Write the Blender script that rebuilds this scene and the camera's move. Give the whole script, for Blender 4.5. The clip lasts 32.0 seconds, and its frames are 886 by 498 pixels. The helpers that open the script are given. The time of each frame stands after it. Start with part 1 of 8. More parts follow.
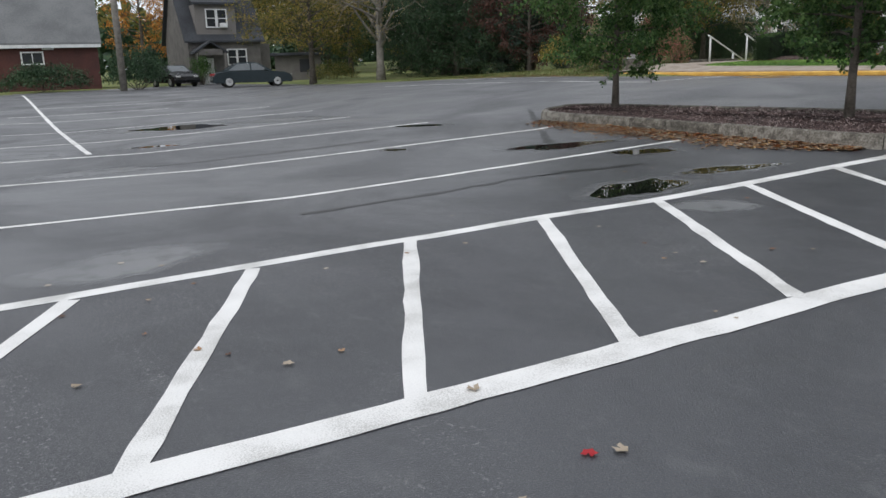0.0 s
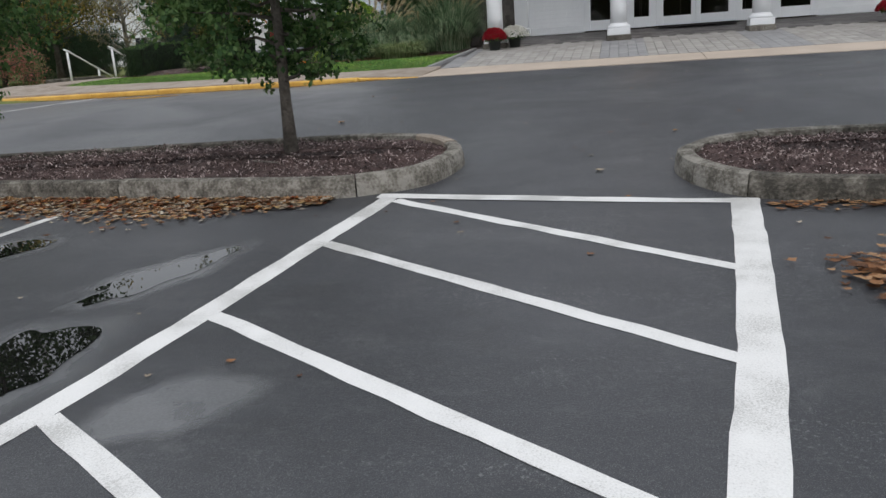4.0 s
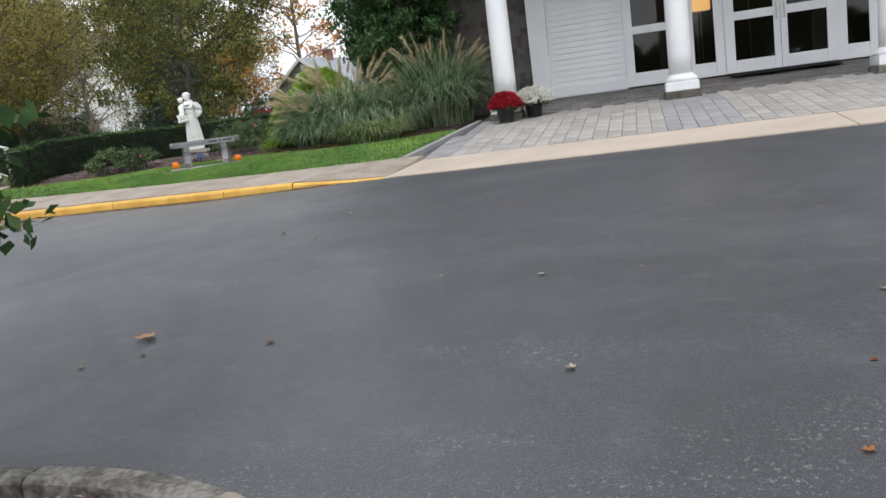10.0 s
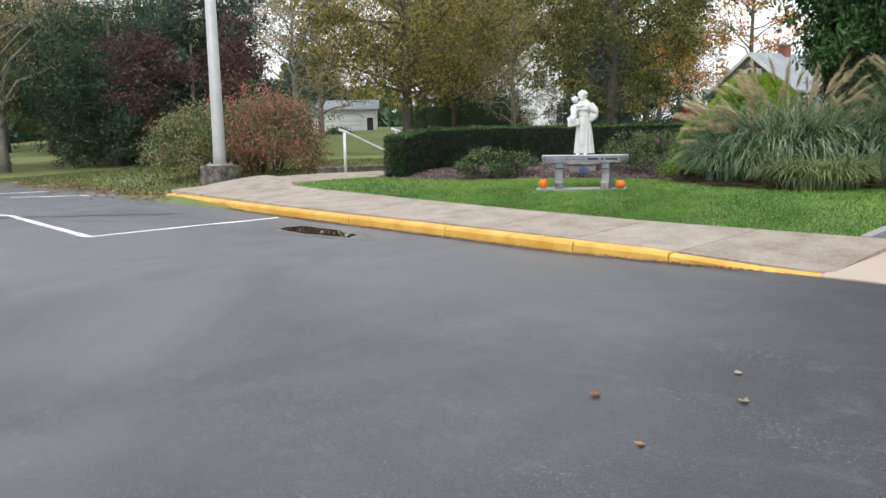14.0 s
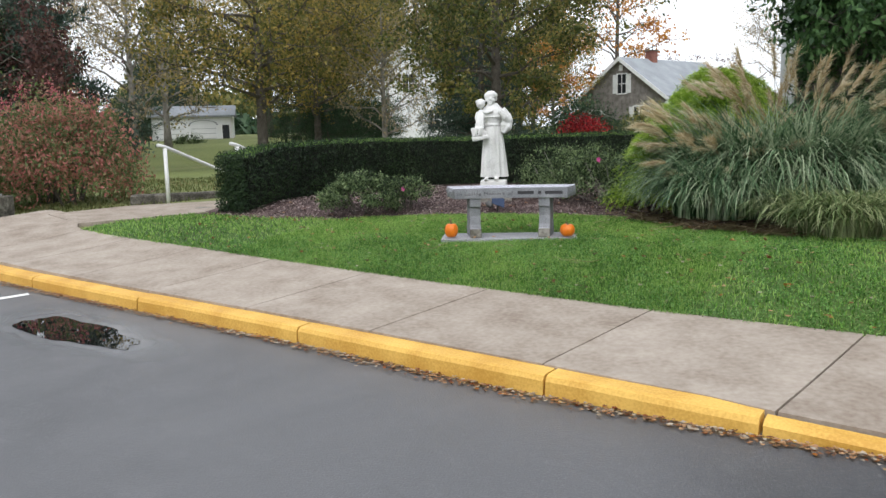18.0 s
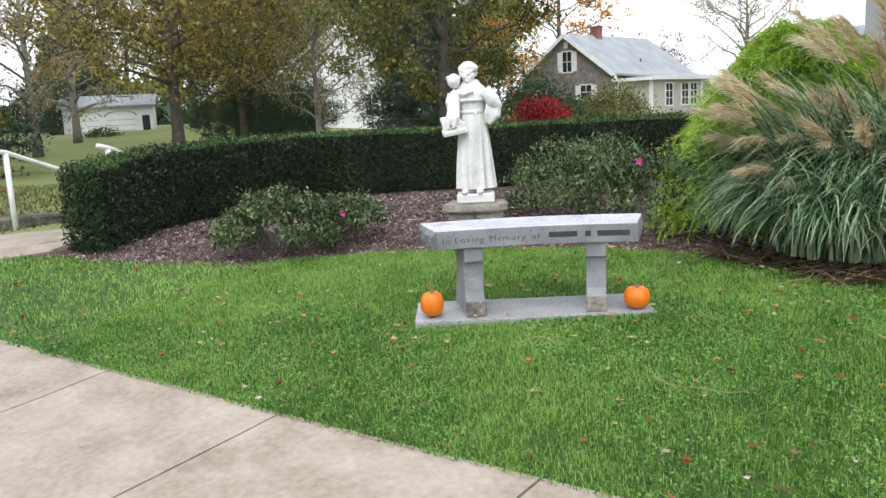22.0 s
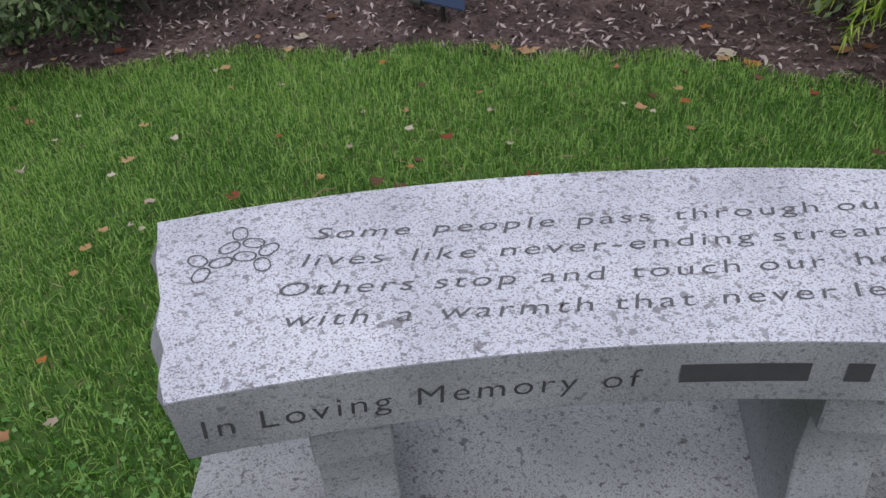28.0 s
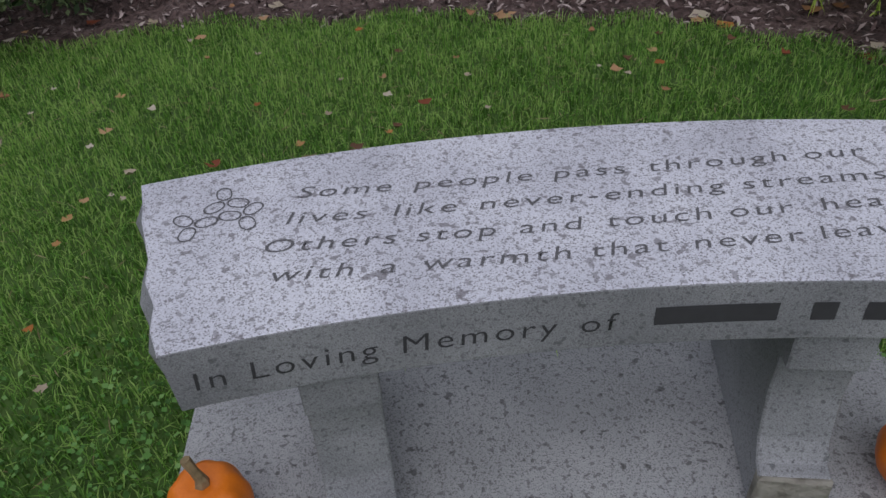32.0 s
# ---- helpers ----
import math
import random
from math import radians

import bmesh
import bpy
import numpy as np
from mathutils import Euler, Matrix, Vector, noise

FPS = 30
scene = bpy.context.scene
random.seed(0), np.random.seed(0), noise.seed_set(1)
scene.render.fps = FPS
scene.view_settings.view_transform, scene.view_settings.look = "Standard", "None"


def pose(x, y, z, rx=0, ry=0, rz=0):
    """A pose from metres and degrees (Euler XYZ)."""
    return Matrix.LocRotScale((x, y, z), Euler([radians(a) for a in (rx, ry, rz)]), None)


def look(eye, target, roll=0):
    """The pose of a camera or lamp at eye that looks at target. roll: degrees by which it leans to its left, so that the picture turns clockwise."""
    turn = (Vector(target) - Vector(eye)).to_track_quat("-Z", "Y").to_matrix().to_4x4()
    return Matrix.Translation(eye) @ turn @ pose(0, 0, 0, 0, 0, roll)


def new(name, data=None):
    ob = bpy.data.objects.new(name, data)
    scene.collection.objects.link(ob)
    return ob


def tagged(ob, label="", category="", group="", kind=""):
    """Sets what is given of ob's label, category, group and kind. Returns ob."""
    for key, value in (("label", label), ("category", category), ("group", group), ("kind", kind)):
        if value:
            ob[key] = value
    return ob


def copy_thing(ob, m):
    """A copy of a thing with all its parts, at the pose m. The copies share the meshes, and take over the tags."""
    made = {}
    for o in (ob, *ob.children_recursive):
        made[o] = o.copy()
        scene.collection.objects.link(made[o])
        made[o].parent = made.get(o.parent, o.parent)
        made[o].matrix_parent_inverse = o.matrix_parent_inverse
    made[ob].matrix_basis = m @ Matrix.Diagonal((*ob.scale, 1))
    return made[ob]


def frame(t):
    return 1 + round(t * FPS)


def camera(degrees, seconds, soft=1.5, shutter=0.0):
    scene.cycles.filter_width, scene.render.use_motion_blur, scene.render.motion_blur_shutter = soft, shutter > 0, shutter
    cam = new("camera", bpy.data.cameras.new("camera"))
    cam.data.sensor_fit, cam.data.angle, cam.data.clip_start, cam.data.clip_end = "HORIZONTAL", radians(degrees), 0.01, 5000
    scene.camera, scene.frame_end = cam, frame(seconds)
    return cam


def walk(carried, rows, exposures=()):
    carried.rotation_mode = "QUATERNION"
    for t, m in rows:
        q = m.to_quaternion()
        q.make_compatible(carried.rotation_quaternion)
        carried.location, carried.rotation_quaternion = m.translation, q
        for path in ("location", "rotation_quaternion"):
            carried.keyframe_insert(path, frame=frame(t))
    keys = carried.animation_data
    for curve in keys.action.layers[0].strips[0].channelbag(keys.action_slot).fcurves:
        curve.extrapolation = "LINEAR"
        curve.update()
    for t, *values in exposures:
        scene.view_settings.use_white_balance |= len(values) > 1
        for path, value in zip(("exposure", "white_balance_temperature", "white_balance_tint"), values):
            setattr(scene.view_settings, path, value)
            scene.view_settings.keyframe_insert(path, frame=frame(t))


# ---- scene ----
cam = camera(58.7, 32.0)

PATH = [
    (0, (-0.49, -0.475, 1.404), (-0.465, 1.473, 0.948), -1.6),
    (0.5, (-0.486, 0.088, 1.393), (-0.371, 2.039, 0.966), -1.6),
    (1, (-0.432, 0.656, 1.416), (-0.128, 2.579, 0.96), -2.1),
    (1.5, (-0.285, 1.132, 1.43), (0.203, 3.023, 1.002), -2.1),
    (2, (-0.151, 1.741, 1.397), (0.526, 3.574, 0.968), -0.9),
    (2.5, (0.033, 2.187, 1.424), (0.868, 3.952, 0.99), -1.4),
    (3, (0.259, 2.717, 1.444), (1.281, 4.378, 1.002), -1.9),
    (3.5, (0.521, 3.176, 1.454), (1.717, 4.696, 0.947), -3.7),
    (4, (0.849, 3.604, 1.488), (2.178, 5.013, 0.991), -4.0),
    (4.5, (1.182, 4.051, 1.534), (2.669, 5.311, 1.082), -3.4),
    (6.5, (2.814, 5.621, 1.632), (4.426, 6.764, 1.328), -3.2),
    (7, (3.274, 5.931, 1.68), (4.898, 7.061, 1.389), -3.8),
    (7.5, (3.738, 6.219, 1.718), (5.376, 7.328, 1.423), -4.3),
    (8, (4.162, 6.544, 1.76), (5.812, 7.628, 1.438), -4.4),
    (8.5, (4.557, 6.836, 1.792), (6.223, 7.891, 1.457), -5.1),
    (9, (4.935, 7.127, 1.835), (6.509, 8.313, 1.491), -5.4),
    (9.5, (5.356, 7.384, 1.701), (6.814, 8.707, 1.348), -6.5),
    (10, (5.74, 7.715, 1.699), (7.042, 9.194, 1.351), -7.5),
    (10.5, (6.155, 8.02, 1.711), (7.353, 9.551, 1.242), -8.2),
    (11, (6.632, 8.262, 1.797), (7.721, 9.871, 1.323), -5.4),
    (11.5, (7.225, 8.744, 1.884), (8.144, 10.455, 1.407), -2.4),
    (12, (7.452, 9.052, 1.927), (8.218, 10.851, 1.507), -1.8),
    (12.5, (7.663, 9.359, 1.966), (8.256, 11.242, 1.645), 0.4),
    (13, (7.793, 9.95, 2.088), (8.257, 11.868, 1.767), -0.6),
    (13.5, (7.904, 10.229, 2.107), (8.307, 12.164, 1.802), -1.0),
    (15.5, (8.173, 12.299, 2.106), (8.685, 14.21, 1.817), -1.1),
    (16, (8.329, 12.738, 2.138), (8.921, 14.631, 1.881), -0.9),
    (16.5, (8.429, 13.211, 2.154), (9.041, 15.092, 1.861), -1.0),
    (17, (8.613, 13.634, 2.179), (9.245, 15.509, 1.886), -2.2),
    (17.5, (8.772, 14.068, 2.194), (9.418, 15.937, 1.893), -1.6),
    (18, (8.93, 14.48, 2.229), (9.652, 16.322, 1.935), -1.4),
    (18.5, (9.049, 14.856, 2.262), (9.81, 16.687, 1.998), -0.8),
    (19, (9.11, 15.249, 2.287), (9.885, 17.074, 2.021), -0.1),
    (19.5, (9.215, 15.643, 2.295), (9.989, 17.471, 2.054), -0.7),
    (20, (9.381, 16.043, 2.274), (10.139, 17.874, 2.003), -0.8),
    (20.5, (9.546, 16.431, 2.283), (10.343, 18.239, 1.974), -1.3),
    (21, (9.703, 16.812, 2.314), (10.483, 18.625, 1.99), -1.9),
    (21.5, (9.816, 17.195, 2.313), (10.638, 18.988, 1.978), -1.9),
    (22, (9.979, 17.565, 2.306), (10.833, 19.341, 1.966), -2.8),
    (22.5, (10.103, 17.933, 2.292), (10.99, 19.687, 1.923), -2.4),
    (23, (10.209, 18.265, 2.309), (11.196, 19.953, 1.885), -1.9),
    (23.5, (10.382, 18.618, 2.338), (11.298, 20.339, 1.892), -1.6),
    (24, (10.509, 18.882, 2.362), (11.371, 20.571, 1.728), -1.2),
    (24.5, (10.578, 19.198, 2.384), (11.521, 20.824, 1.698), -1.5),
    (25, (10.757, 19.452, 2.4), (11.727, 21.051, 1.691), -2.5),
    (25.5, (10.918, 19.698, 2.376), (11.848, 21.297, 1.617), -2.6),
    (26, (11.118, 19.962, 2.404), (12.058, 21.493, 1.525), -2.1),
    (26.5, (11.337, 20.096, 2.391), (12.26, 21.576, 1.413), -4.9),
    (28.5, (11.775, 20.535, 2.328), (12.383, 21.939, 1.040), -4.8),
    (29, (11.863, 20.532, 2.325), (12.387, 21.898, 0.961), -7.4),
    (29.5, (11.906, 20.515, 2.321), (12.528, 21.826, 0.944), -6.4),
    (30, (11.923, 20.509, 2.330), (12.638, 21.779, 0.960), -5.7),
    (30.5, (11.892, 20.502, 2.329), (12.628, 21.823, 1.021), -5.5),
    (31, (11.878, 20.482, 2.325), (12.557, 21.830, 1.012), -6.2),
    (31.5, (11.795, 20.466, 2.328), (12.512, 21.825, 1.047), -4.2),
    (32, (11.673, 20.456, 2.333), (12.399, 21.834, 1.078), -3.9),
]
walk(cam, [(t, look(eye, target, roll)) for t, eye, target, roll in PATH], exposures=((0,0.05,6500,10),(1,0.05,6500,10),(2,0.06,6500,10),(4,-0.02,6500,10),(7,0.35,6500,10),(9,0.5,6500,10),(11,0.55,6500,10),(13,0.72,6500,10),(16,0.66,6500,10),(18,0.55,6500,10),(20,0.62,6500,10),(21,0.7,6500,10),(22,0.9,6500,10),(24.5,0.98,6500,10),(26,0.72,6430,12),(28.5,-0.12,6330,13),(30,-0.42,6330,13),(32,-0.46,6330,13)))

# ---- light ----
world = bpy.data.worlds.new("overcast_sky")
scene.world = world
world.use_nodes = True
wn, wl = world.node_tree.nodes, world.node_tree.links
sky = wn.new("ShaderNodeTexSky")
sky.sky_type, sky.sun_disc = "NISHITA", False
sky.sun_elevation, sky.sun_rotation = radians(42), radians(215)
sky.air_density, sky.dust_density, sky.ozone_density = 1.0, 3.0, 1.0
cloud = wn.new("ShaderNodeHueSaturation")
cloud.inputs["Saturation"].default_value = 0.16
cloud.inputs["Value"].default_value = 1.25
wl.new(sky.outputs["Color"], cloud.inputs["Color"])
veil = wn.new("ShaderNodeMixRGB")
veil.inputs["Fac"].default_value = 0.75
veil.inputs["Color2"].default_value = (6.1, 6.45, 7.0, 1)
wl.new(cloud.outputs["Color"], veil.inputs["Color1"])
wl.new(veil.outputs["Color"], wn["Background"].inputs["Color"])
wn["Background"].inputs["Strength"].default_value = 0.15
sun = new("sun", bpy.data.lights.new("sun", "SUN"))
sun.data.energy, sun.data.angle, sun.data.color = 0.7, radians(40), (1.0, 0.97, 0.92)
sun.matrix_world = look((0, 0, 30), (13, 19, -10))

# ---- the plan: u runs along the kerb, n from the kerb towards the building ----
PLACE = Matrix.Translation((15.39, 11.24, 0)) @ Matrix.Rotation(math.atan2(-0.834, 0.553), 4, "Z")
rng = np.random.default_rng(7)
ROAD_H = ((-90, -0.12), (-16, -0.06), (-14, 0.02), (-10, 0.2), (-8.5, 0.33), (-6, 0.56), (-3, 0.745), (-1, 0.86), (0, 0.90), (90, 0.92))
LAWN_H = ((-1, 0.95), (0, 0.98), (1.3, 1.075), (2.2, 1.208), (2.8, 1.232), (4, 1.255), (5.5, 1.285), (9, 1.36), (14, 1.42), (60, 1.5))


def ease(a, b, x):
    s = np.clip((np.asarray(x, float) - a) / (b - a), 0, 1)
    return s * s * (3 - 2 * s)


def road_h(u, n):
    """Height of the asphalt."""
    base = np.interp(n, [p[0] for p in ROAD_H], [p[1] for p in ROAD_H])
    far = ease(-20, -46, u)
    gutter = 0.04 * ease(-6.6, -8.6, u) * ease(-3.0, -0.1, n) * (1 - far)
    return base * (1 - far) + 0.42 * far - gutter


def lawn_h(u, n):
    """Height of the grass past the kerb."""
    base = np.interp(n, [p[0] for p in LAWN_H], [p[1] for p in LAWN_H])
    far = ease(-17, -40, u)
    low = np.interp(n, [-5, 3, 12, 60], [0.5, 0.62, 0.9, 1.5])
    hill = ease(-34, -46, u) * np.interp(n, [14, 30, 45], [0.0, 0.8, 1.05])
    return base * (1 - far) + np.minimum(base, low) * far + hill


# ---- helpers for things and parts ----
def thing(name, u=0, n=0, z=0, yaw=0, label="", category="", group="", kind=""):
    ob = new(name)
    ob.empty_display_size = 0.2
    ob.matrix_world = PLACE @ pose(u, n, z, 0, 0, yaw)
    return tagged(ob, label, category, group, kind)


def part(name, bm, material, parent=None, label="", smooth=False):
    me = bpy.data.meshes.new(name)
    bm.normal_update()
    bm.to_mesh(me)
    bm.free()
    me.materials.append(material)
    if smooth:
        me.shade_smooth()
    ob = new(name, me)
    if parent is not None:
        ob.parent = parent
    if label:
        ob["label"] = label
    return ob


def arrays(name, verts, faces, material, parent=None, label="", smooth=False):
    """One mesh object from arrays of corners and of faces with one number of corners each."""
    verts, faces = np.asarray(verts, np.float32), np.asarray(faces, np.int32)
    me = bpy.data.meshes.new(name)
    k = faces.shape[1]
    me.vertices.add(len(verts))
    me.vertices.foreach_set("co", verts.ravel())
    me.loops.add(faces.size)
    me.loops.foreach_set("vertex_index", faces.ravel())
    me.polygons.add(len(faces))
    me.polygons.foreach_set("loop_start", np.arange(0, faces.size, k, dtype=np.int32))
    me.update(calc_edges=True)
    me.validate()
    me.materials.append(material)
    if smooth:
        me.shade_smooth()
    ob = new(name, me)
    if parent is not None:
        ob.parent = parent
    if label:
        ob["label"] = label
    return ob


def setting(ob, label="", category=""):
    """A piece of the setting, whose mesh is in u, n and z."""
    ob.matrix_world = PLACE
    return tagged(ob, label, category, kind="structure")


def shared(name, me, parent, m, label=""):
    """A piece on a mesh that it shares with others."""
    ob = new(name, me)
    ob.parent = parent
    ob.matrix_local = m
    if label:
        ob["label"] = label
    return ob


def box(bm, x0, x1, y0, y1, z0, z1, bevel=0.0, m=None, seg=1):
    made = bmesh.ops.create_cube(bm, size=1)["verts"]
    t = Matrix.Translation(((x0 + x1) / 2, (y0 + y1) / 2, (z0 + z1) / 2)) @ Matrix.Diagonal((x1 - x0, y1 - y0, z1 - z0, 1))
    bmesh.ops.transform(bm, matrix=(m @ t) if m else t, verts=made)
    if bevel:
        edges = list({e for v in made for e in v.link_edges})
        bmesh.ops.bevel(bm, geom=edges, offset=bevel, segments=seg, affect="EDGES", profile=0.5)
    return bm


def boxed(x0, x1, y0, y1, z0, z1, bevel=0.0, m=None, seg=1):
    return box(bmesh.new(), x0, x1, y0, y1, z0, z1, bevel, m, seg)


def lathe(bm, profile, sides=24, m=None, squash=1.0):
    """A turned body from rows of radius and height."""
    rings = []
    for r, z in profile:
        ring = []
        for i in range(sides):
            a = 2 * math.pi * i / sides
            v = Vector((r * math.cos(a), r * math.sin(a) * squash, z))
            ring.append(bm.verts.new(m @ v if m else v))
        rings.append(ring)
    for a, b in zip(rings, rings[1:]):
        for i in range(sides):
            bm.faces.new((a[i], a[(i + 1) % sides], b[(i + 1) % sides], b[i]))
    bm.faces.new(rings[0][::-1])
    bm.faces.new(rings[-1])
    return bm


def tube(bm, points, radii, sides=7):
    """A round, tapering bar through points."""
    pts = [Vector(p) for p in points]
    rings, side = [], None
    for i, p in enumerate(pts):
        ahead = (pts[min(i + 1, len(pts) - 1)] - pts[max(i - 1, 0)]).normalized()
        if side is None:
            side = ahead.cross(Vector((0.3, 0.9, 0.2))).normalized()
        side = (side - ahead * side.dot(ahead)).normalized()
        up = ahead.cross(side)
        r = radii[i] if hasattr(radii, "__len__") else radii
        rings.append([bm.verts.new(p + r * (math.cos(2 * math.pi * k / sides) * side + math.sin(2 * math.pi * k / sides) * up)) for k in range(sides)])
    for a, b in zip(rings, rings[1:]):
        for k in range(sides):
            bm.faces.new((a[k], a[(k + 1) % sides], b[(k + 1) % sides], b[k]))
    bm.faces.new(rings[0][::-1])
    bm.faces.new(rings[-1])
    return bm


def ball(bm, centre, radius, m=None, squash=(1, 1, 1), u=16, v=10):
    made = bmesh.ops.create_uvsphere(bm, u_segments=u, v_segments=v, radius=radius)["verts"]
    t = Matrix.Translation(centre) @ (m or Matrix()) @ Matrix.Diagonal((*squash, 1))
    bmesh.ops.transform(bm, matrix=t, verts=made)
    return bm


def slab(bm, outline, z0, z1):
    """An upright prism over an outline; z0 and z1 are numbers or functions of the place."""
    low = [bm.verts.new((x, y, z0(x, y) if callable(z0) else z0)) for x, y in outline]
    top = [bm.verts.new((x, y, z1(x, y) if callable(z1) else z1)) for x, y in outline]
    bm.faces.new(low[::-1])
    bm.faces.new(top)
    for i in range(len(outline)):
        j = (i + 1) % len(outline)
        bm.faces.new((low[i], low[j], top[j], top[i]))
    return bm


def sheet(us, ns, height):
    """Corners and faces of a grid over the plan."""
    us, ns = np.asarray(us, float), np.asarray(ns, float)
    gu, gn = np.meshgrid(us, ns, indexing="ij")
    verts = np.stack([gu, gn, height(gu, gn)], -1).reshape(-1, 3)
    i = np.arange(len(us) * len(ns)).reshape(len(us), len(ns))
    faces = np.stack([i[:-1, :-1], i[1:, :-1], i[1:, 1:], i[:-1, 1:]], -1).reshape(-1, 4)
    return verts, faces


# ---- materials ----
def material(name, low, high, rough=(0.6, 0.8), scale=4.0, fine=60.0, bump=0.2, metal=0.0, island=0.0, spread=0.0, spec=0.5, depth=0.01, contrast=0.25, through_light=0.0):
    """Two tones mixed by noise at two scales, with fine relief. island: how far tone varies from piece to piece of one mesh; spread: from object to object."""
    m = bpy.data.materials.new(name)
    m.use_nodes = True
    nt = m.node_tree
    bsdf = nt.nodes["Principled BSDF"]
    at = nt.nodes.new("ShaderNodeTexCoord")

    def noise_at(size, detail):
        n = nt.nodes.new("ShaderNodeTexNoise")
        n.inputs["Scale"].default_value, n.inputs["Detail"].default_value = size, detail
        nt.links.new(at.outputs["Object"], n.inputs["Vector"])
        return n.outputs["Fac"]

    def maths(op, a, b):
        n = nt.nodes.new("ShaderNodeMath")
        n.operation = op
        for k, v in ((0, a), (1, b)):
            if isinstance(v, (int, float)):
                n.inputs[k].default_value = v
            else:
                nt.links.new(v, n.inputs[k])
        return n.outputs[0]

    big, small = noise_at(scale, 4.0), noise_at(fine, 3.0)
    fac = maths("ADD", maths("MULTIPLY", big, 0.6), maths("MULTIPLY", small, 0.4))
    fac = maths("ADD", maths("MULTIPLY", maths("SUBTRACT", fac, 0.5), 1.0 / contrast), 0.5)
    if island:
        g = nt.nodes.new("ShaderNodeNewGeometry")
        fac = maths("ADD", fac, maths("MULTIPLY", maths("SUBTRACT", g.outputs["Random Per Island"], 0.5), island))
    if spread:
        o = nt.nodes.new("ShaderNodeObjectInfo")
        fac = maths("ADD", fac, maths("MULTIPLY", maths("SUBTRACT", o.outputs["Random"], 0.5), spread))
    ramp = nt.nodes.new("ShaderNodeValToRGB")
    tones = [low, *([high] if not isinstance(high[0], (tuple, list)) else high)]
    while len(ramp.color_ramp.elements) < len(tones):
        ramp.color_ramp.elements.new(0.5)
    for k, tone in enumerate(tones):
        ramp.color_ramp.elements[k].position = k / (len(tones) - 1)
        ramp.color_ramp.elements[k].color = (*tone, 1)
    nt.links.new(fac, ramp.inputs["Fac"])
    nt.links.new(ramp.outputs["Color"], bsdf.inputs["Base Color"])
    span = nt.nodes.new("ShaderNodeMapRange")
    span.inputs["To Min"].default_value, span.inputs["To Max"].default_value = rough
    nt.links.new(big, span.inputs["Value"])
    nt.links.new(span.outputs["Result"], bsdf.inputs["Roughness"])
    bsdf.inputs["Metallic"].default_value = metal
    bsdf.inputs["Specular IOR Level"].default_value = spec
    if bump:
        b = nt.nodes.new("ShaderNodeBump")
        b.inputs["Strength"].default_value, b.inputs["Distance"].default_value = bump, depth
        nt.links.new(small, b.inputs["Height"])
        nt.links.new(b.outputs["Normal"], bsdf.inputs["Normal"])
    if through_light:
        soft = nt.nodes.new("ShaderNodeBsdfTranslucent")
        nt.links.new(ramp.outputs["Color"], soft.inputs["Color"])
        mix = nt.nodes.new("ShaderNodeMixShader")
        mix.inputs["Fac"].default_value = through_light
        nt.links.new(bsdf.outputs["BSDF"], mix.inputs[1])
        nt.links.new(soft.outputs["BSDF"], mix.inputs[2])
        nt.links.new(mix.outputs["Shader"], nt.nodes["Material Output"].inputs["Surface"])
    return m


def plain(name, colour, rough=0.5, metal=0.0, **more):
    return material(name, tuple(c * 0.88 for c in colour), tuple(min(c * 1.1, 1) for c in colour), (rough, min(rough + 0.15, 1)), metal=metal, **more)


def leafy(name, low, high, rough=(0.45, 0.7), light=0.25, island=0.9):
    return material(name, low, high, rough, scale=1.1, fine=5, bump=0, island=island, through_light=light, contrast=0.33, spec=0.3)


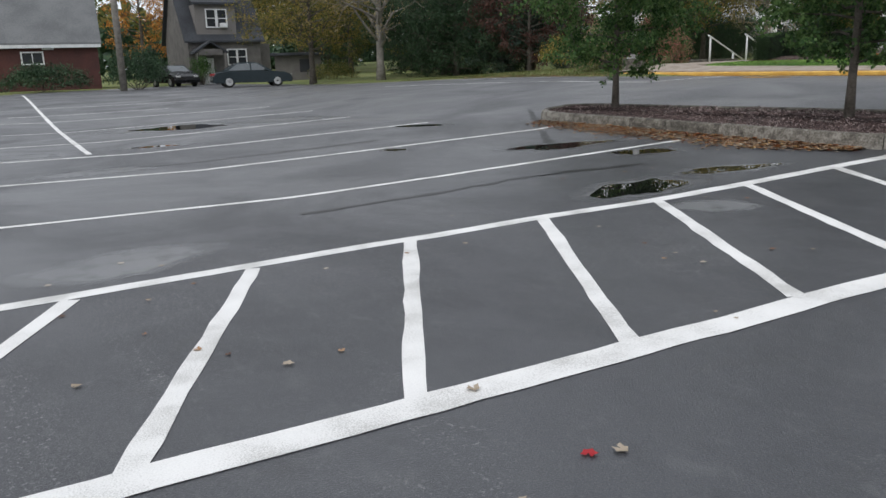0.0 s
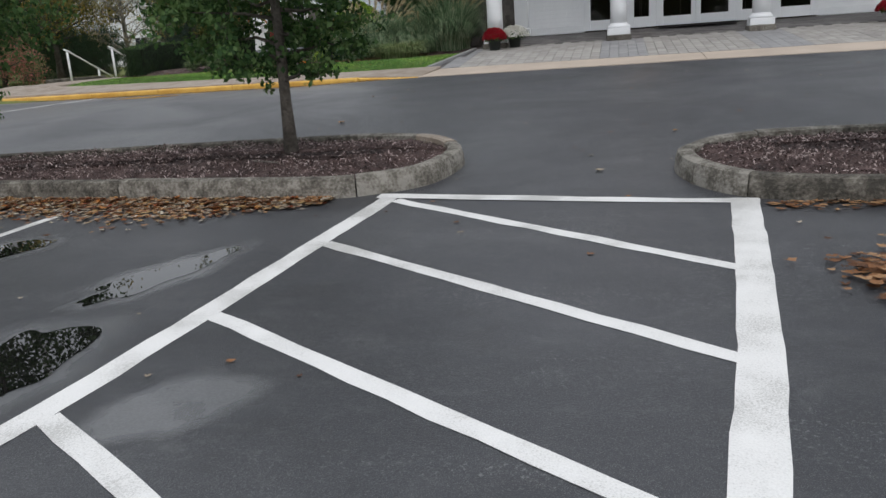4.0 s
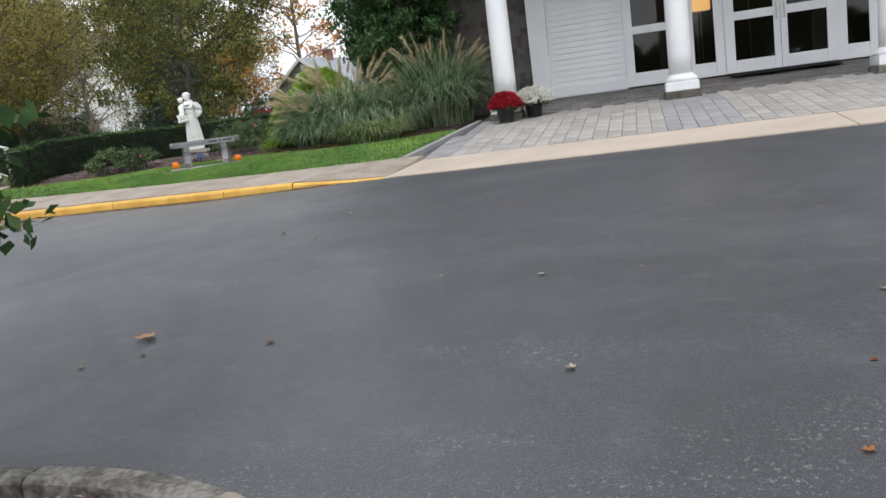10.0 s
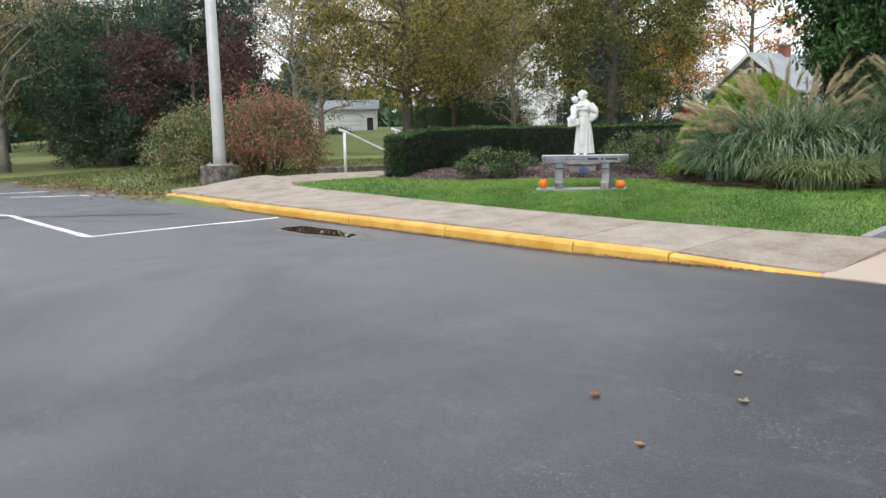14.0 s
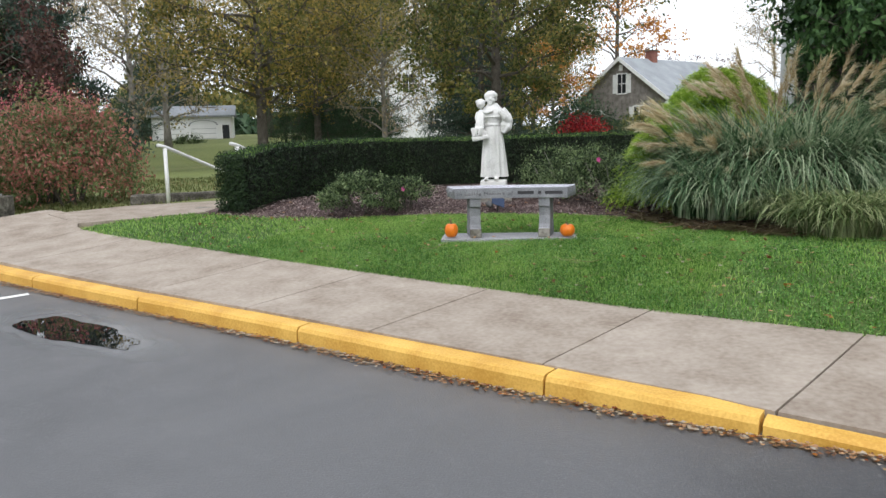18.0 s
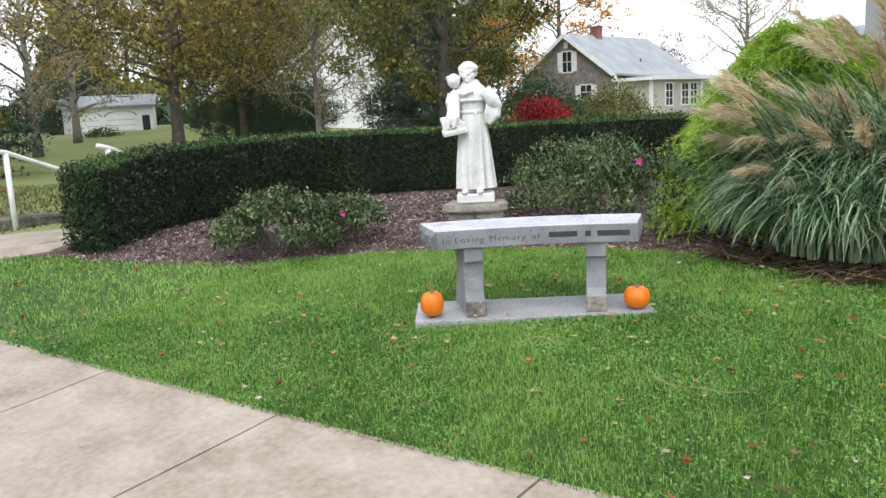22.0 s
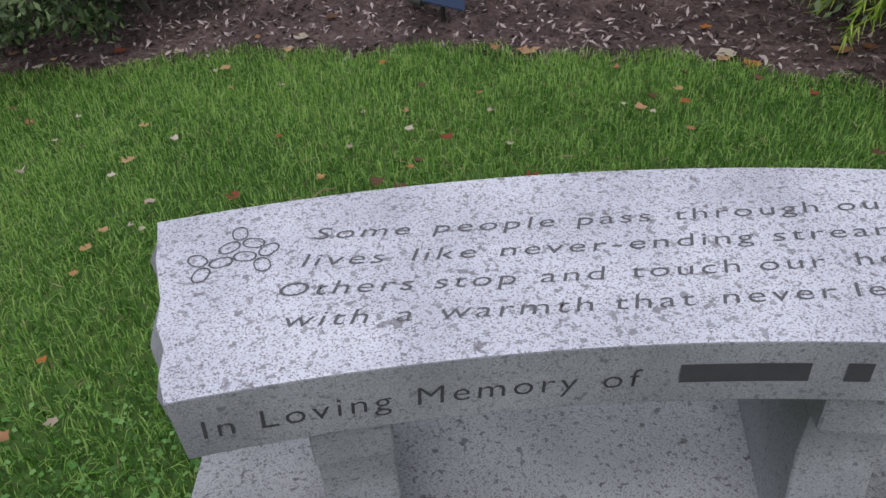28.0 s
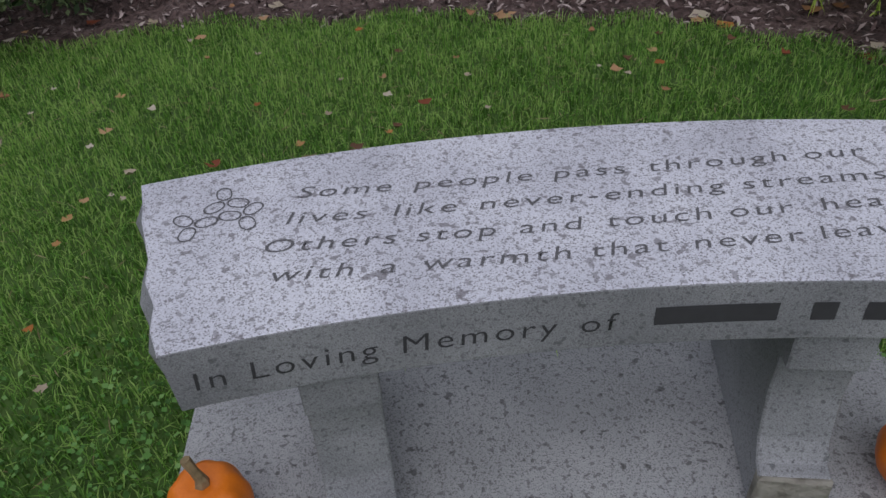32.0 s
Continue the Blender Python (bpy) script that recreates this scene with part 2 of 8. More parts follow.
def asphalt_surface(name):
    """Sealed asphalt: damp patches, tyre-worn streaks, dusty specks and a fine grain."""
    m = bpy.data.materials.new(name)
    m.use_nodes = True
    nt = m.node_tree
    bsdf = nt.nodes["Principled BSDF"]
    at = nt.nodes.new("ShaderNodeTexCoord")

    def grain(size, detail, stretch=(1, 1, 1), rough=0.55, warp=0.0):
        move = nt.nodes.new("ShaderNodeMapping")
        move.inputs["Scale"].default_value = stretch
        nt.links.new(at.outputs["Object"], move.inputs["Vector"])
        n = nt.nodes.new("ShaderNodeTexNoise")
        n.inputs["Scale"].default_value, n.inputs["Detail"].default_value, n.inputs["Roughness"].default_value, n.inputs["Distortion"].default_value = size, detail, rough, warp
        nt.links.new(move.outputs["Vector"], n.inputs["Vector"])
        return n.outputs["Fac"]

    def band(value, lo, hi, a, b):
        r = nt.nodes.new("ShaderNodeMapRange")
        for key, v in (("From Min", lo), ("From Max", hi), ("To Min", a), ("To Max", b)):
            r.inputs[key].default_value = v
        nt.links.new(value, r.inputs["Value"])
        return r.outputs["Result"]

    def tint(fac, below, colour, mode="MIX"):
        x = nt.nodes.new("ShaderNodeMixRGB")
        x.blend_type = mode
        if isinstance(below, tuple):
            x.inputs["Color1"].default_value = below
        else:
            nt.links.new(below, x.inputs["Color1"])
        x.inputs["Color2"].default_value = (*colour, 1)
        nt.links.new(fac, x.inputs["Fac"])
        return x.outputs["Color"]

    damp, streak, worn = grain(0.33, 6, warp=0.6), grain(0.5, 5, (0.35, 1.5, 1)), grain(2.2, 7, warp=0.8)
    fine, stone = grain(95, 2.5), grain(260, 1.5)
    tone = tint(band(damp, 0.38, 0.66, 0, 1), (0.023, 0.025, 0.032, 1), (0.044, 0.047, 0.057))
    tone = tint(band(streak, 0.50, 0.68, 0, 0.6), tone, (0.070, 0.073, 0.082))
    tone = tint(band(worn, 0.56, 0.74, 0, 0.5), tone, (0.085, 0.087, 0.093))
    tone = tint(band(worn, 0.30, 0.42, 0.5, 0), tone, (0.022, 0.022, 0.025))
    tone = tint(band(fine, 0.35, 0.65, 0.45, 0), tone, (0.018, 0.018, 0.02))
    tone = tint(band(stone, 0.57, 0.66, 0, 0.6), tone, (0.22, 0.22, 0.22))
    tone = tint(band(stone, 0.33, 0.42, 0.5, 0), tone, (0.012, 0.012, 0.014))
    scuff = grain(9, 5, (1, 2.4, 1), 0.7, 1.0)
    tone = tint(band(scuff, 0.58, 0.74, 0, 0.32), tone, (0.15, 0.15, 0.148))
    tone = tint(band(scuff, 0.28, 0.42, 0.5, 0), tone, (0.022, 0.023, 0.026))
    blot = grain(3.6, 9, (1, 1.6, 1), 0.72, 0.4)
    tone = tint(band(blot, 0.56, 0.70, 0, 0.30), tone, (0.15, 0.152, 0.155))
    tone = tint(band(blot, 0.36, 0.42, 0.5, 0), tone, (0.028, 0.030, 0.034))
    # ravelled patches where the bare aggregate shows as pale specks
    specks = nt.nodes.new("ShaderNodeMath")
    specks.operation = "MULTIPLY"
    nt.links.new(band(grain(0.9, 5, (0.45, 1.5, 1), warp=0.5), 0.49, 0.64, 0.06, 1), specks.inputs[0])
    nt.links.new(band(grain(46, 3, rough=0.7), 0.585, 0.655, 0, 0.75), specks.inputs[1])
    tone = tint(specks.outputs[0], tone, (0.26, 0.262, 0.262))
    # paler over the stalls: older asphalt, plus sky sheen put into the colour
    place_at = nt.nodes.new("ShaderNodeSeparateXYZ")
    nt.links.new(at.outputs["Object"], place_at.inputs["Vector"])
    paler = nt.nodes.new("ShaderNodeMath")
    paler.operation = "MULTIPLY"
    nt.links.new(band(place_at.outputs["X"], -5.0, -9.0, 0, 1), paler.inputs[0])
    nt.links.new(band(damp, 0.30, 0.55, 0.2, 0.55), paler.inputs[1])
    tone = tint(paler.outputs[0], tone, (0.125, 0.127, 0.134))
    nt.links.new(tone, bsdf.inputs["Base Color"])
    bsdf.inputs["Specular IOR Level"].default_value = 0.72
    nt.links.new(band(damp, 0.36, 0.64, 0.58, 0.36), bsdf.inputs["Roughness"])
    b = nt.nodes.new("ShaderNodeBump")
    b.inputs["Strength"].default_value, b.inputs["Distance"].default_value = 0.6, 0.005
    nt.links.new(fine, b.inputs["Height"])
    nt.links.new(b.outputs["Normal"], bsdf.inputs["Normal"])
    return m


ASPHALT = asphalt_surface("sealed_asphalt")
TAR = material("crack_tar", (0.012, 0.012, 0.013), (0.02, 0.02, 0.021), (0.3, 0.5), scale=3, fine=60, bump=0.2)
SILT = material("wet_film", (0.17, 0.175, 0.185), (0.29, 0.295, 0.305), (0.22, 0.40), scale=1.5, fine=90, bump=0.05, depth=0.004, spec=0.9)
# the film thins out to nothing at its rim
film = SILT.node_tree
rim, thin, ragged, bare, over = (film.nodes.new(k) for k in ("ShaderNodeAttribute", "ShaderNodeMapRange", "ShaderNodeTexNoise", "ShaderNodeBsdfTransparent", "ShaderNodeMixShader"))
rim.attribute_name = "wet"
ragged.inputs["Scale"].default_value, ragged.inputs["Detail"].default_value = 5.0, 6.0
spot_at, drift = film.nodes.new("ShaderNodeTexCoord"), film.nodes.new("ShaderNodeMath")
film.links.new(spot_at.outputs["Object"], ragged.inputs["Vector"])
drift.operation = "ADD"
film.links.new(rim.outputs["Fac"], drift.inputs[0])
film.links.new(ragged.outputs["Fac"], drift.inputs[1])
film.links.new(drift.outputs[0], thin.inputs["Value"])
for key, v in (("From Min", 0.6), ("From Max", 1.5), ("To Min", 0.0), ("To Max", 0.55)):
    thin.inputs[key].default_value = v
film.links.new(thin.outputs["Result"], over.inputs["Fac"])
film.links.new(bare.outputs["BSDF"], over.inputs[1])
film.links.new(film.nodes["Principled BSDF"].outputs["BSDF"], over.inputs[2])
film.links.new(over.outputs["Shader"], film.nodes["Material Output"].inputs["Surface"])
WATER = material("puddle_water", (0.006, 0.006, 0.006), (0.012, 0.012, 0.011), (0.0, 0.02), bump=0)
PAINT = material("white_road_paint", (0.50, 0.495, 0.48), ((0.73, 0.725, 0.715), (0.80, 0.795, 0.785)), (0.6, 0.8), scale=2.2, fine=120, bump=0.4, depth=0.004, contrast=0.22)
YELLOW = material("yellow_kerb_paint", (0.56, 0.30, 0.045), (0.77, 0.48, 0.11), (0.55, 0.75), scale=3, fine=70, bump=0.35, depth=0.006)
KERB = material("weathered_kerb_concrete", (0.045, 0.040, 0.032), ((0.135, 0.122, 0.102), (0.29, 0.272, 0.24)), (0.75, 0.95), scale=7, fine=38, bump=0.9, depth=0.015, contrast=0.28, spread=0.6)
CONCRETE = material("sidewalk_concrete", (0.215, 0.168, 0.13), ((0.315, 0.265, 0.218), (0.40, 0.345, 0.293)), (0.75, 0.92), scale=3.4, fine=30, bump=0.5, depth=0.006, contrast=0.36, spread=0.25)
APRON = material("apron_concrete", (0.40, 0.33, 0.27), (0.55, 0.46, 0.38), (0.75, 0.9), scale=1.2, fine=140, bump=0.3, depth=0.005, contrast=0.4)
MULCH = material("bark_mulch", (0.022, 0.013, 0.013), ((0.078, 0.047, 0.043), (0.18, 0.125, 0.118)), (0.8, 1.0), scale=6, fine=55, bump=1.0, depth=0.03, contrast=0.35)
CHIPS = material("mulch_chips", (0.037, 0.023, 0.022), ((0.13, 0.083, 0.078), (0.44, 0.36, 0.345)), (0.75, 0.95), scale=3, fine=30, bump=0.2, island=1.5, contrast=0.6)
TURF = material("turf", (0.03, 0.065, 0.012), ((0.065, 0.13, 0.022), (0.11, 0.15, 0.035)), (0.8, 1.0), scale=0.7, fine=25, bump=0.8, depth=0.03, contrast=0.35)
MEADOW = material("rough_grass", (0.09, 0.12, 0.03), ((0.15, 0.18, 0.05), (0.22, 0.21, 0.09)), (0.85, 1.0), scale=0.25, fine=9, bump=0.8, depth=0.04, contrast=0.35)
WHITE = material("white_house_paint", (0.66, 0.67, 0.69), (0.80, 0.81, 0.82), (0.4, 0.55), scale=1.5, fine=40, bump=0.08, contrast=0.5, spread=0.15)
SHINGLE = material("dark_cedar_shingle", (0.045, 0.040, 0.036), (0.14, 0.125, 0.115), (0.8, 0.95), scale=3, fine=60, bump=0.5, spread=1.1, island=0.9, contrast=0.4)
GREYSHINGLE = material("silver_cedar_shingle", (0.13, 0.118, 0.11), ((0.26, 0.24, 0.228), (0.44, 0.41, 0.39)), (0.8, 0.95), scale=2.6, fine=14, bump=0.4, island=0.9, spread=0.5, contrast=0.4)
PAVER = material("grey_paver", (0.25, 0.235, 0.22), (0.41, 0.39, 0.365), (0.7, 0.9), scale=4, fine=90, bump=0.4, spread=0.6, island=0.6, contrast=0.4, depth=0.005)
DARKPAVER = material("blue_grey_paver", (0.235, 0.232, 0.235), (0.325, 0.322, 0.325), (0.7, 0.9), scale=4, fine=90, bump=0.4, spread=0.7, island=0.6, contrast=0.4, depth=0.005)
PORCH = material("worn_porch_stone", (0.07, 0.065, 0.065), (0.19, 0.18, 0.175), (0.65, 0.9), scale=2.5, fine=60, bump=0.4, spread=0.9, contrast=0.35)
STEEL = plain("brushed_steel", (0.5, 0.5, 0.5), 0.3, 0.9, bump=0.05)
BARK = material("grey_bark", (0.045, 0.038, 0.030), (0.16, 0.14, 0.12), (0.85, 1), scale=6, fine=35, bump=0.9, depth=0.02, contrast=0.35)
PALEBARK = material("pale_bark", (0.12, 0.11, 0.095), (0.30, 0.28, 0.25), (0.85, 1), scale=5, fine=30, bump=0.7, depth=0.02, contrast=0.35)

# ---- the ground: one sheet to the horizon ----
def lot_inside(u, n):
    """1 on the asphalt, 0 on the grass."""
    edge = np.where(u > -17.9, 0.05, np.interp(u, [-95, -60, -36, -27, -17.9], [-4.0, 1.2, 2.2, 0.9, 0.5]))
    edge = edge + np.where(u > -17.9, 0, 0.25 * np.sin(u * 1.7) + 0.15 * np.sin(u * 4.1 + 1))
    return (n < edge) & (u > -49 - 0.8 * (np.clip(n, -30, 4) + 14))


def ground_h(u, n):
    lot = lot_inside(u, n)
    bumps = 0.05 * np.sin(u * 0.31 + 1) * np.sin(n * 0.27) * ease(8, 20, np.abs(n - 2))
    far = ease(-17, -19, u)
    g = np.where(lot, road_h(u, n) - 0.08, (road_h(u, np.minimum(n, 1)) + 0.035) * far + (lawn_h(u, n) - 0.05) * (1 - far))
    g = np.where(~lot & (n > 1), (lawn_h(u, n) - 0.05 + bumps) * ease(1, 4, n) * far + g * (1 - ease(1, 4, n) * far), g)
    plaza = (u > -6.0) & (u < 40) & (n > -0.9) & (n < 8.2)
    return np.where(plaza & ~((u > 8.8) & (n > 1.2)), np.minimum(g, road_h(u, n) - 0.15), g)


span_u = np.unique(np.concatenate([np.linspace(-900, -100, 17), np.arange(-100, -34, 1.5), np.arange(-34, 14, 0.6), np.arange(14, 60, 4), np.linspace(60, 900, 15)]))
span_n = np.unique(np.concatenate([np.linspace(-900, -60, 15), np.arange(-60, -6, 4), np.arange(-6, 16, 0.5), np.arange(16, 90, 3), np.linspace(90, 900, 15)]))
ground = arrays("ground", *sheet(span_u, span_n, ground_h), MEADOW, smooth=True)
setting(ground, "autumn grass ground with bare yellowish patches, running off to the horizon", "ground")

lot_u = np.concatenate([np.arange(-70, -24, 1.5), np.arange(-24, 14, 0.5), np.arange(14, 46, 4)])
lot_n = np.concatenate([np.arange(-60, -24, 4), np.arange(-24, 2.6, 0.5)])
lv, lf = sheet(lot_u, lot_n, road_h)
keep = np.array([lot_inside(lv[f, 0], lv[f, 1]).any() and lv[f, 1].max() < (0.6 if lv[f, 0].max() > -18 else 9) for f in lf])
asphalt = arrays("parking_lot", lv, lf[keep], ASPHALT, smooth=True)
setting(asphalt, "dark sealed asphalt car park, damp with worn wet patches", "asphalt")


# ---- painted lines ----
def stripe(name, a, b, width, label, wobble=0.006, lift=0.004, mat=PAINT):
    """A painted band that lies on the asphalt."""
    a, b = np.array(a, float), np.array(b, float)
    steps = max(int(np.linalg.norm(b - a) / 0.25), 2)
    t = np.linspace(0, 1, steps + 1)[:, None]
    along = (b - a) / np.linalg.norm(b - a)
    across = np.array([-along[1], along[0]])
    mid = a + (b - a) * t
    left = mid + across * (width / 2 + rng.normal(0, wobble, (steps + 1, 1)))
    right = mid - across * (width / 2 + rng.normal(0, wobble, (steps + 1, 1)))
    pts = np.concatenate([left, right])
    verts = np.column_stack([pts, road_h(pts[:, 0], pts[:, 1]) + lift])
    k = steps + 1
    faces = [(i + k, i + k + 1, i + 1, i) for i in range(steps)]
    ob = arrays(name, verts, faces, mat)
    return setting(ob, label, "road marking")


HATCH = "white painted line of the hatched crossing on asphalt"
UPPER = ((-4.72, -21.5), (-4.70, -17.5), (-4.69, -16.3), (-4.50, -14.95), (-4.19, -13.65), (-4.01, -12.4), (-3.85, -11.06), (-3.66, -9.68))


def band(name, line, width, label, lift):
    """A painted band through several points, without breaks at the bends."""
    line = np.array(line, float)
    run = np.r_[0, np.cumsum(np.hypot(*np.diff(line, axis=0).T))]
    s = np.linspace(0, run[-1], int(run[-1] / 0.2) + 2)
    mid = np.column_stack([np.interp(s, run, line[:, 0]), np.interp(s, run, line[:, 1])])
    mid[1:-1] = (mid[:-2] + 2 * mid[1:-1] + mid[2:]) / 4
    way = np.gradient(mid, axis=0)
    way /= np.linalg.norm(way, axis=1)[:, None]
    across = np.column_stack([-way[:, 1], way[:, 0]])
    k = len(s)
    pts_ = np.concatenate([mid + across * (width / 2 + rng.normal(0, 0.004, (k, 1))), mid - across * (width / 2 + rng.normal(0, 0.004, (k, 1)))])
    verts = np.column_stack([pts_, road_h(pts_[:, 0], pts_[:, 1]) + lift])
    return setting(arrays(name, verts, [(n_ + k, n_ + k + 1, n_ + 1, n_) for n_ in range(k - 1)], PAINT), label, "road marking")


band("hatch_line", UPPER, 0.165, HATCH, 0.003)
LOWER = ((-2.0, -21.5), (-1.84, -19.05), (-1.78, -18.4), (-1.71, -17.5), (-1.64, -16.5), (-1.53, -15.5), (-1.42, -14.75), (-1.27, -14.1), (-1.08, -12.95), (-0.925, -11.75), (-0.735, -10.02))
band("hatch_edge", LOWER, 0.205, HATCH, 0.005)
stripe("hatch_end", (-3.78, -9.68), (-0.64, -10.13), 0.14, HATCH, lift=0.007)
BARS = (((-4.62, -20.2), (-2.0, -21.75)), ((-4.6, -18.92), (-1.97, -20.5)), ((-4.6, -17.64), (-1.90, -19.2)), ((-4.62, -16.22), (-1.82, -17.97)), ((-4.43, -14.88), (-1.72, -16.67)), ((-4.12, -13.64), (-1.6, -15.34)), ((-3.95, -12.46), (-1.30, -14.22)), ((-3.78, -11.07), (-1.15, -12.92)), ((-3.58, -9.82), (-0.99, -11.68)))
for a, b in BARS:
    stripe("hatch_bar", a, b, 0.115, HATCH, lift=0.004)
STALL = "white painted stall line on worn asphalt"
for a, b in (((-7.89, -19.3), (-6.78, -9.86)), ((-11.37, -19.0), (-9.97, -9.5)), ((-14.75, -18.6), (-13.4, -10.2)), ((-18.0, -18.3), (-16.8, -10.3)), ((-22.0, -18.0), (-20.0, -9.8)), ((-26.4, -17.5), (-23.4, -9.7)), ((-28.9, -16.6), (-27.3, -11.8)), ((-32.5, -15.2), (-30.3, -9.4)), ((-14.95, -16.8), (-46.0, -14.0))):
    stripe("stall_line", a, b, 0.11, STALL)
for a, b in (((-18.2, -2.2), (-14.2, -2.45)), ((-14.2, -2.45), (-13.4, 0.0)), ((-22.0, -1.0), (-20.0, 0.4)), ((-25.5, -4.2), (-18.2, -2.2)), ((-24.3, -1.4), (-22.6, 0.3))):
    stripe("stall_line", a, b, 0.10, STALL)
for a, b in (((-6.45, -16.4), (-6.3, -13.5)), ((-6.3, -13.5), (-5.8, -12.0)), ((-12.2, -17.5), (-11.6, -12.5)), ((-8.4, -11.2), (-12.6, -8.0)), ((-19.0, -3.2), (-15.5, -0.6))):
    stripe("tar_seam", a, b, 0.09, "dark tar seam sealing a crack in the asphalt", wobble=0.03, mat=TAR)


# ---- puddles ----
def blob(cu, cn, ru, rn, turn, seed, count=72, rough=0.22):
    r = np.random.default_rng(seed)
    a = np.linspace(0, 2 * np.pi, count, endpoint=False)
    k = 1 + sum(r.normal(0, rough / (j + 0.5)) * np.cos(j * a + r.uniform(0, 6.28)) for j in range(2, 13))
    x, y = ru * k * np.cos(a), rn * k * np.sin(a)
    c, s = math.cos(turn), math.sin(turn)
    return np.column_stack([cu + c * x - s * y, cn + s * x + c * y])


def puddle(cu, cn, ru, rn, turn, seed, silt=1.8, water=True):
    """A pool with a film of wet silt round it that fades out."""
    ring = blob(cu, cn, ru * silt, rn * silt + 0.08, turn, seed, rough=0.16)
    k, mid = len(ring), np.array([cu, cn])
    pts_ = np.row_stack([ring, mid + (ring - mid) * 0.6, [mid]])
    verts = np.column_stack([pts_, road_h(pts_[:, 0], pts_[:, 1]) + 0.0025])
    faces = []
    for i in range(k):
        j = (i + 1) % k
        faces += [(i, j, k + j), (i, k + j, k + i), (k + i, k + j, 2 * k)]
    ob = arrays("silt_patch", verts, faces, SILT)
    ob.data.attributes.new("wet", "FLOAT", "POINT").data.foreach_set("value", np.r_[np.zeros(k), np.ones(k + 1)].astype(np.float32))
    setting(ob, "pale damp silt stain drying on the asphalt", "puddle")
    if water:
        out = blob(cu, cn, ru, rn, turn, seed, 120, 0.26)
        k = len(out)
        verts = np.row_stack([np.column_stack([out, road_h(out[:, 0], out[:, 1]) + 0.006]), [[cu, cn, float(road_h(cu, cn)) + 0.006]]])
        setting(arrays("puddle", verts, [(i, (i + 1) % k, k) for i in range(k)], WATER), "shallow dark rain puddle lying on the asphalt", "puddle")


puddle(-4.75, -13.24, 0.56, 0.34, 1.75, 3, 1.6)
puddle(-4.7, -11.77, 0.55, 0.19, 1.15, 4, 1.5)
puddle(-6.48, -11.2, 0.42, 0.22, 1.02, 5, 1.5)
puddle(-8.0, -11.35, 0.78, 0.28, 1.2, 6, 1.5)
puddle(-13.0, -10.7, 0.55, 0.18, 0.6, 7)
puddle(-19.3, -13.8, 1.35, 0.52, 0.85, 8, 2.1)
puddle(-15.3, -15.5, 0.48, 0.16, 0.98, 9, 2.0)
puddle(-10.1, -13.05, 0.2, 0.12, 0.3, 10, 1.8)
puddle(-11.75, -0.54, 0.74, 0.20, -0.03, 11, 1.75)
puddle(-5.45, -18.4, 0.30, 0.50, 0.25, 12, water=False)
puddle(-3.6, -13.5, 0.25, 0.15, 0.5, 13, water=False)
puddle(-11.95, -17.3, 0.62, 0.22, 1.65, 14, water=False)
puddle(-15.6, -18.0, 0.6, 0.3, 1.3, 15, water=False)
puddle(-18.3, -11.6, 0.9, 0.35, 0.9, 16, water=False)


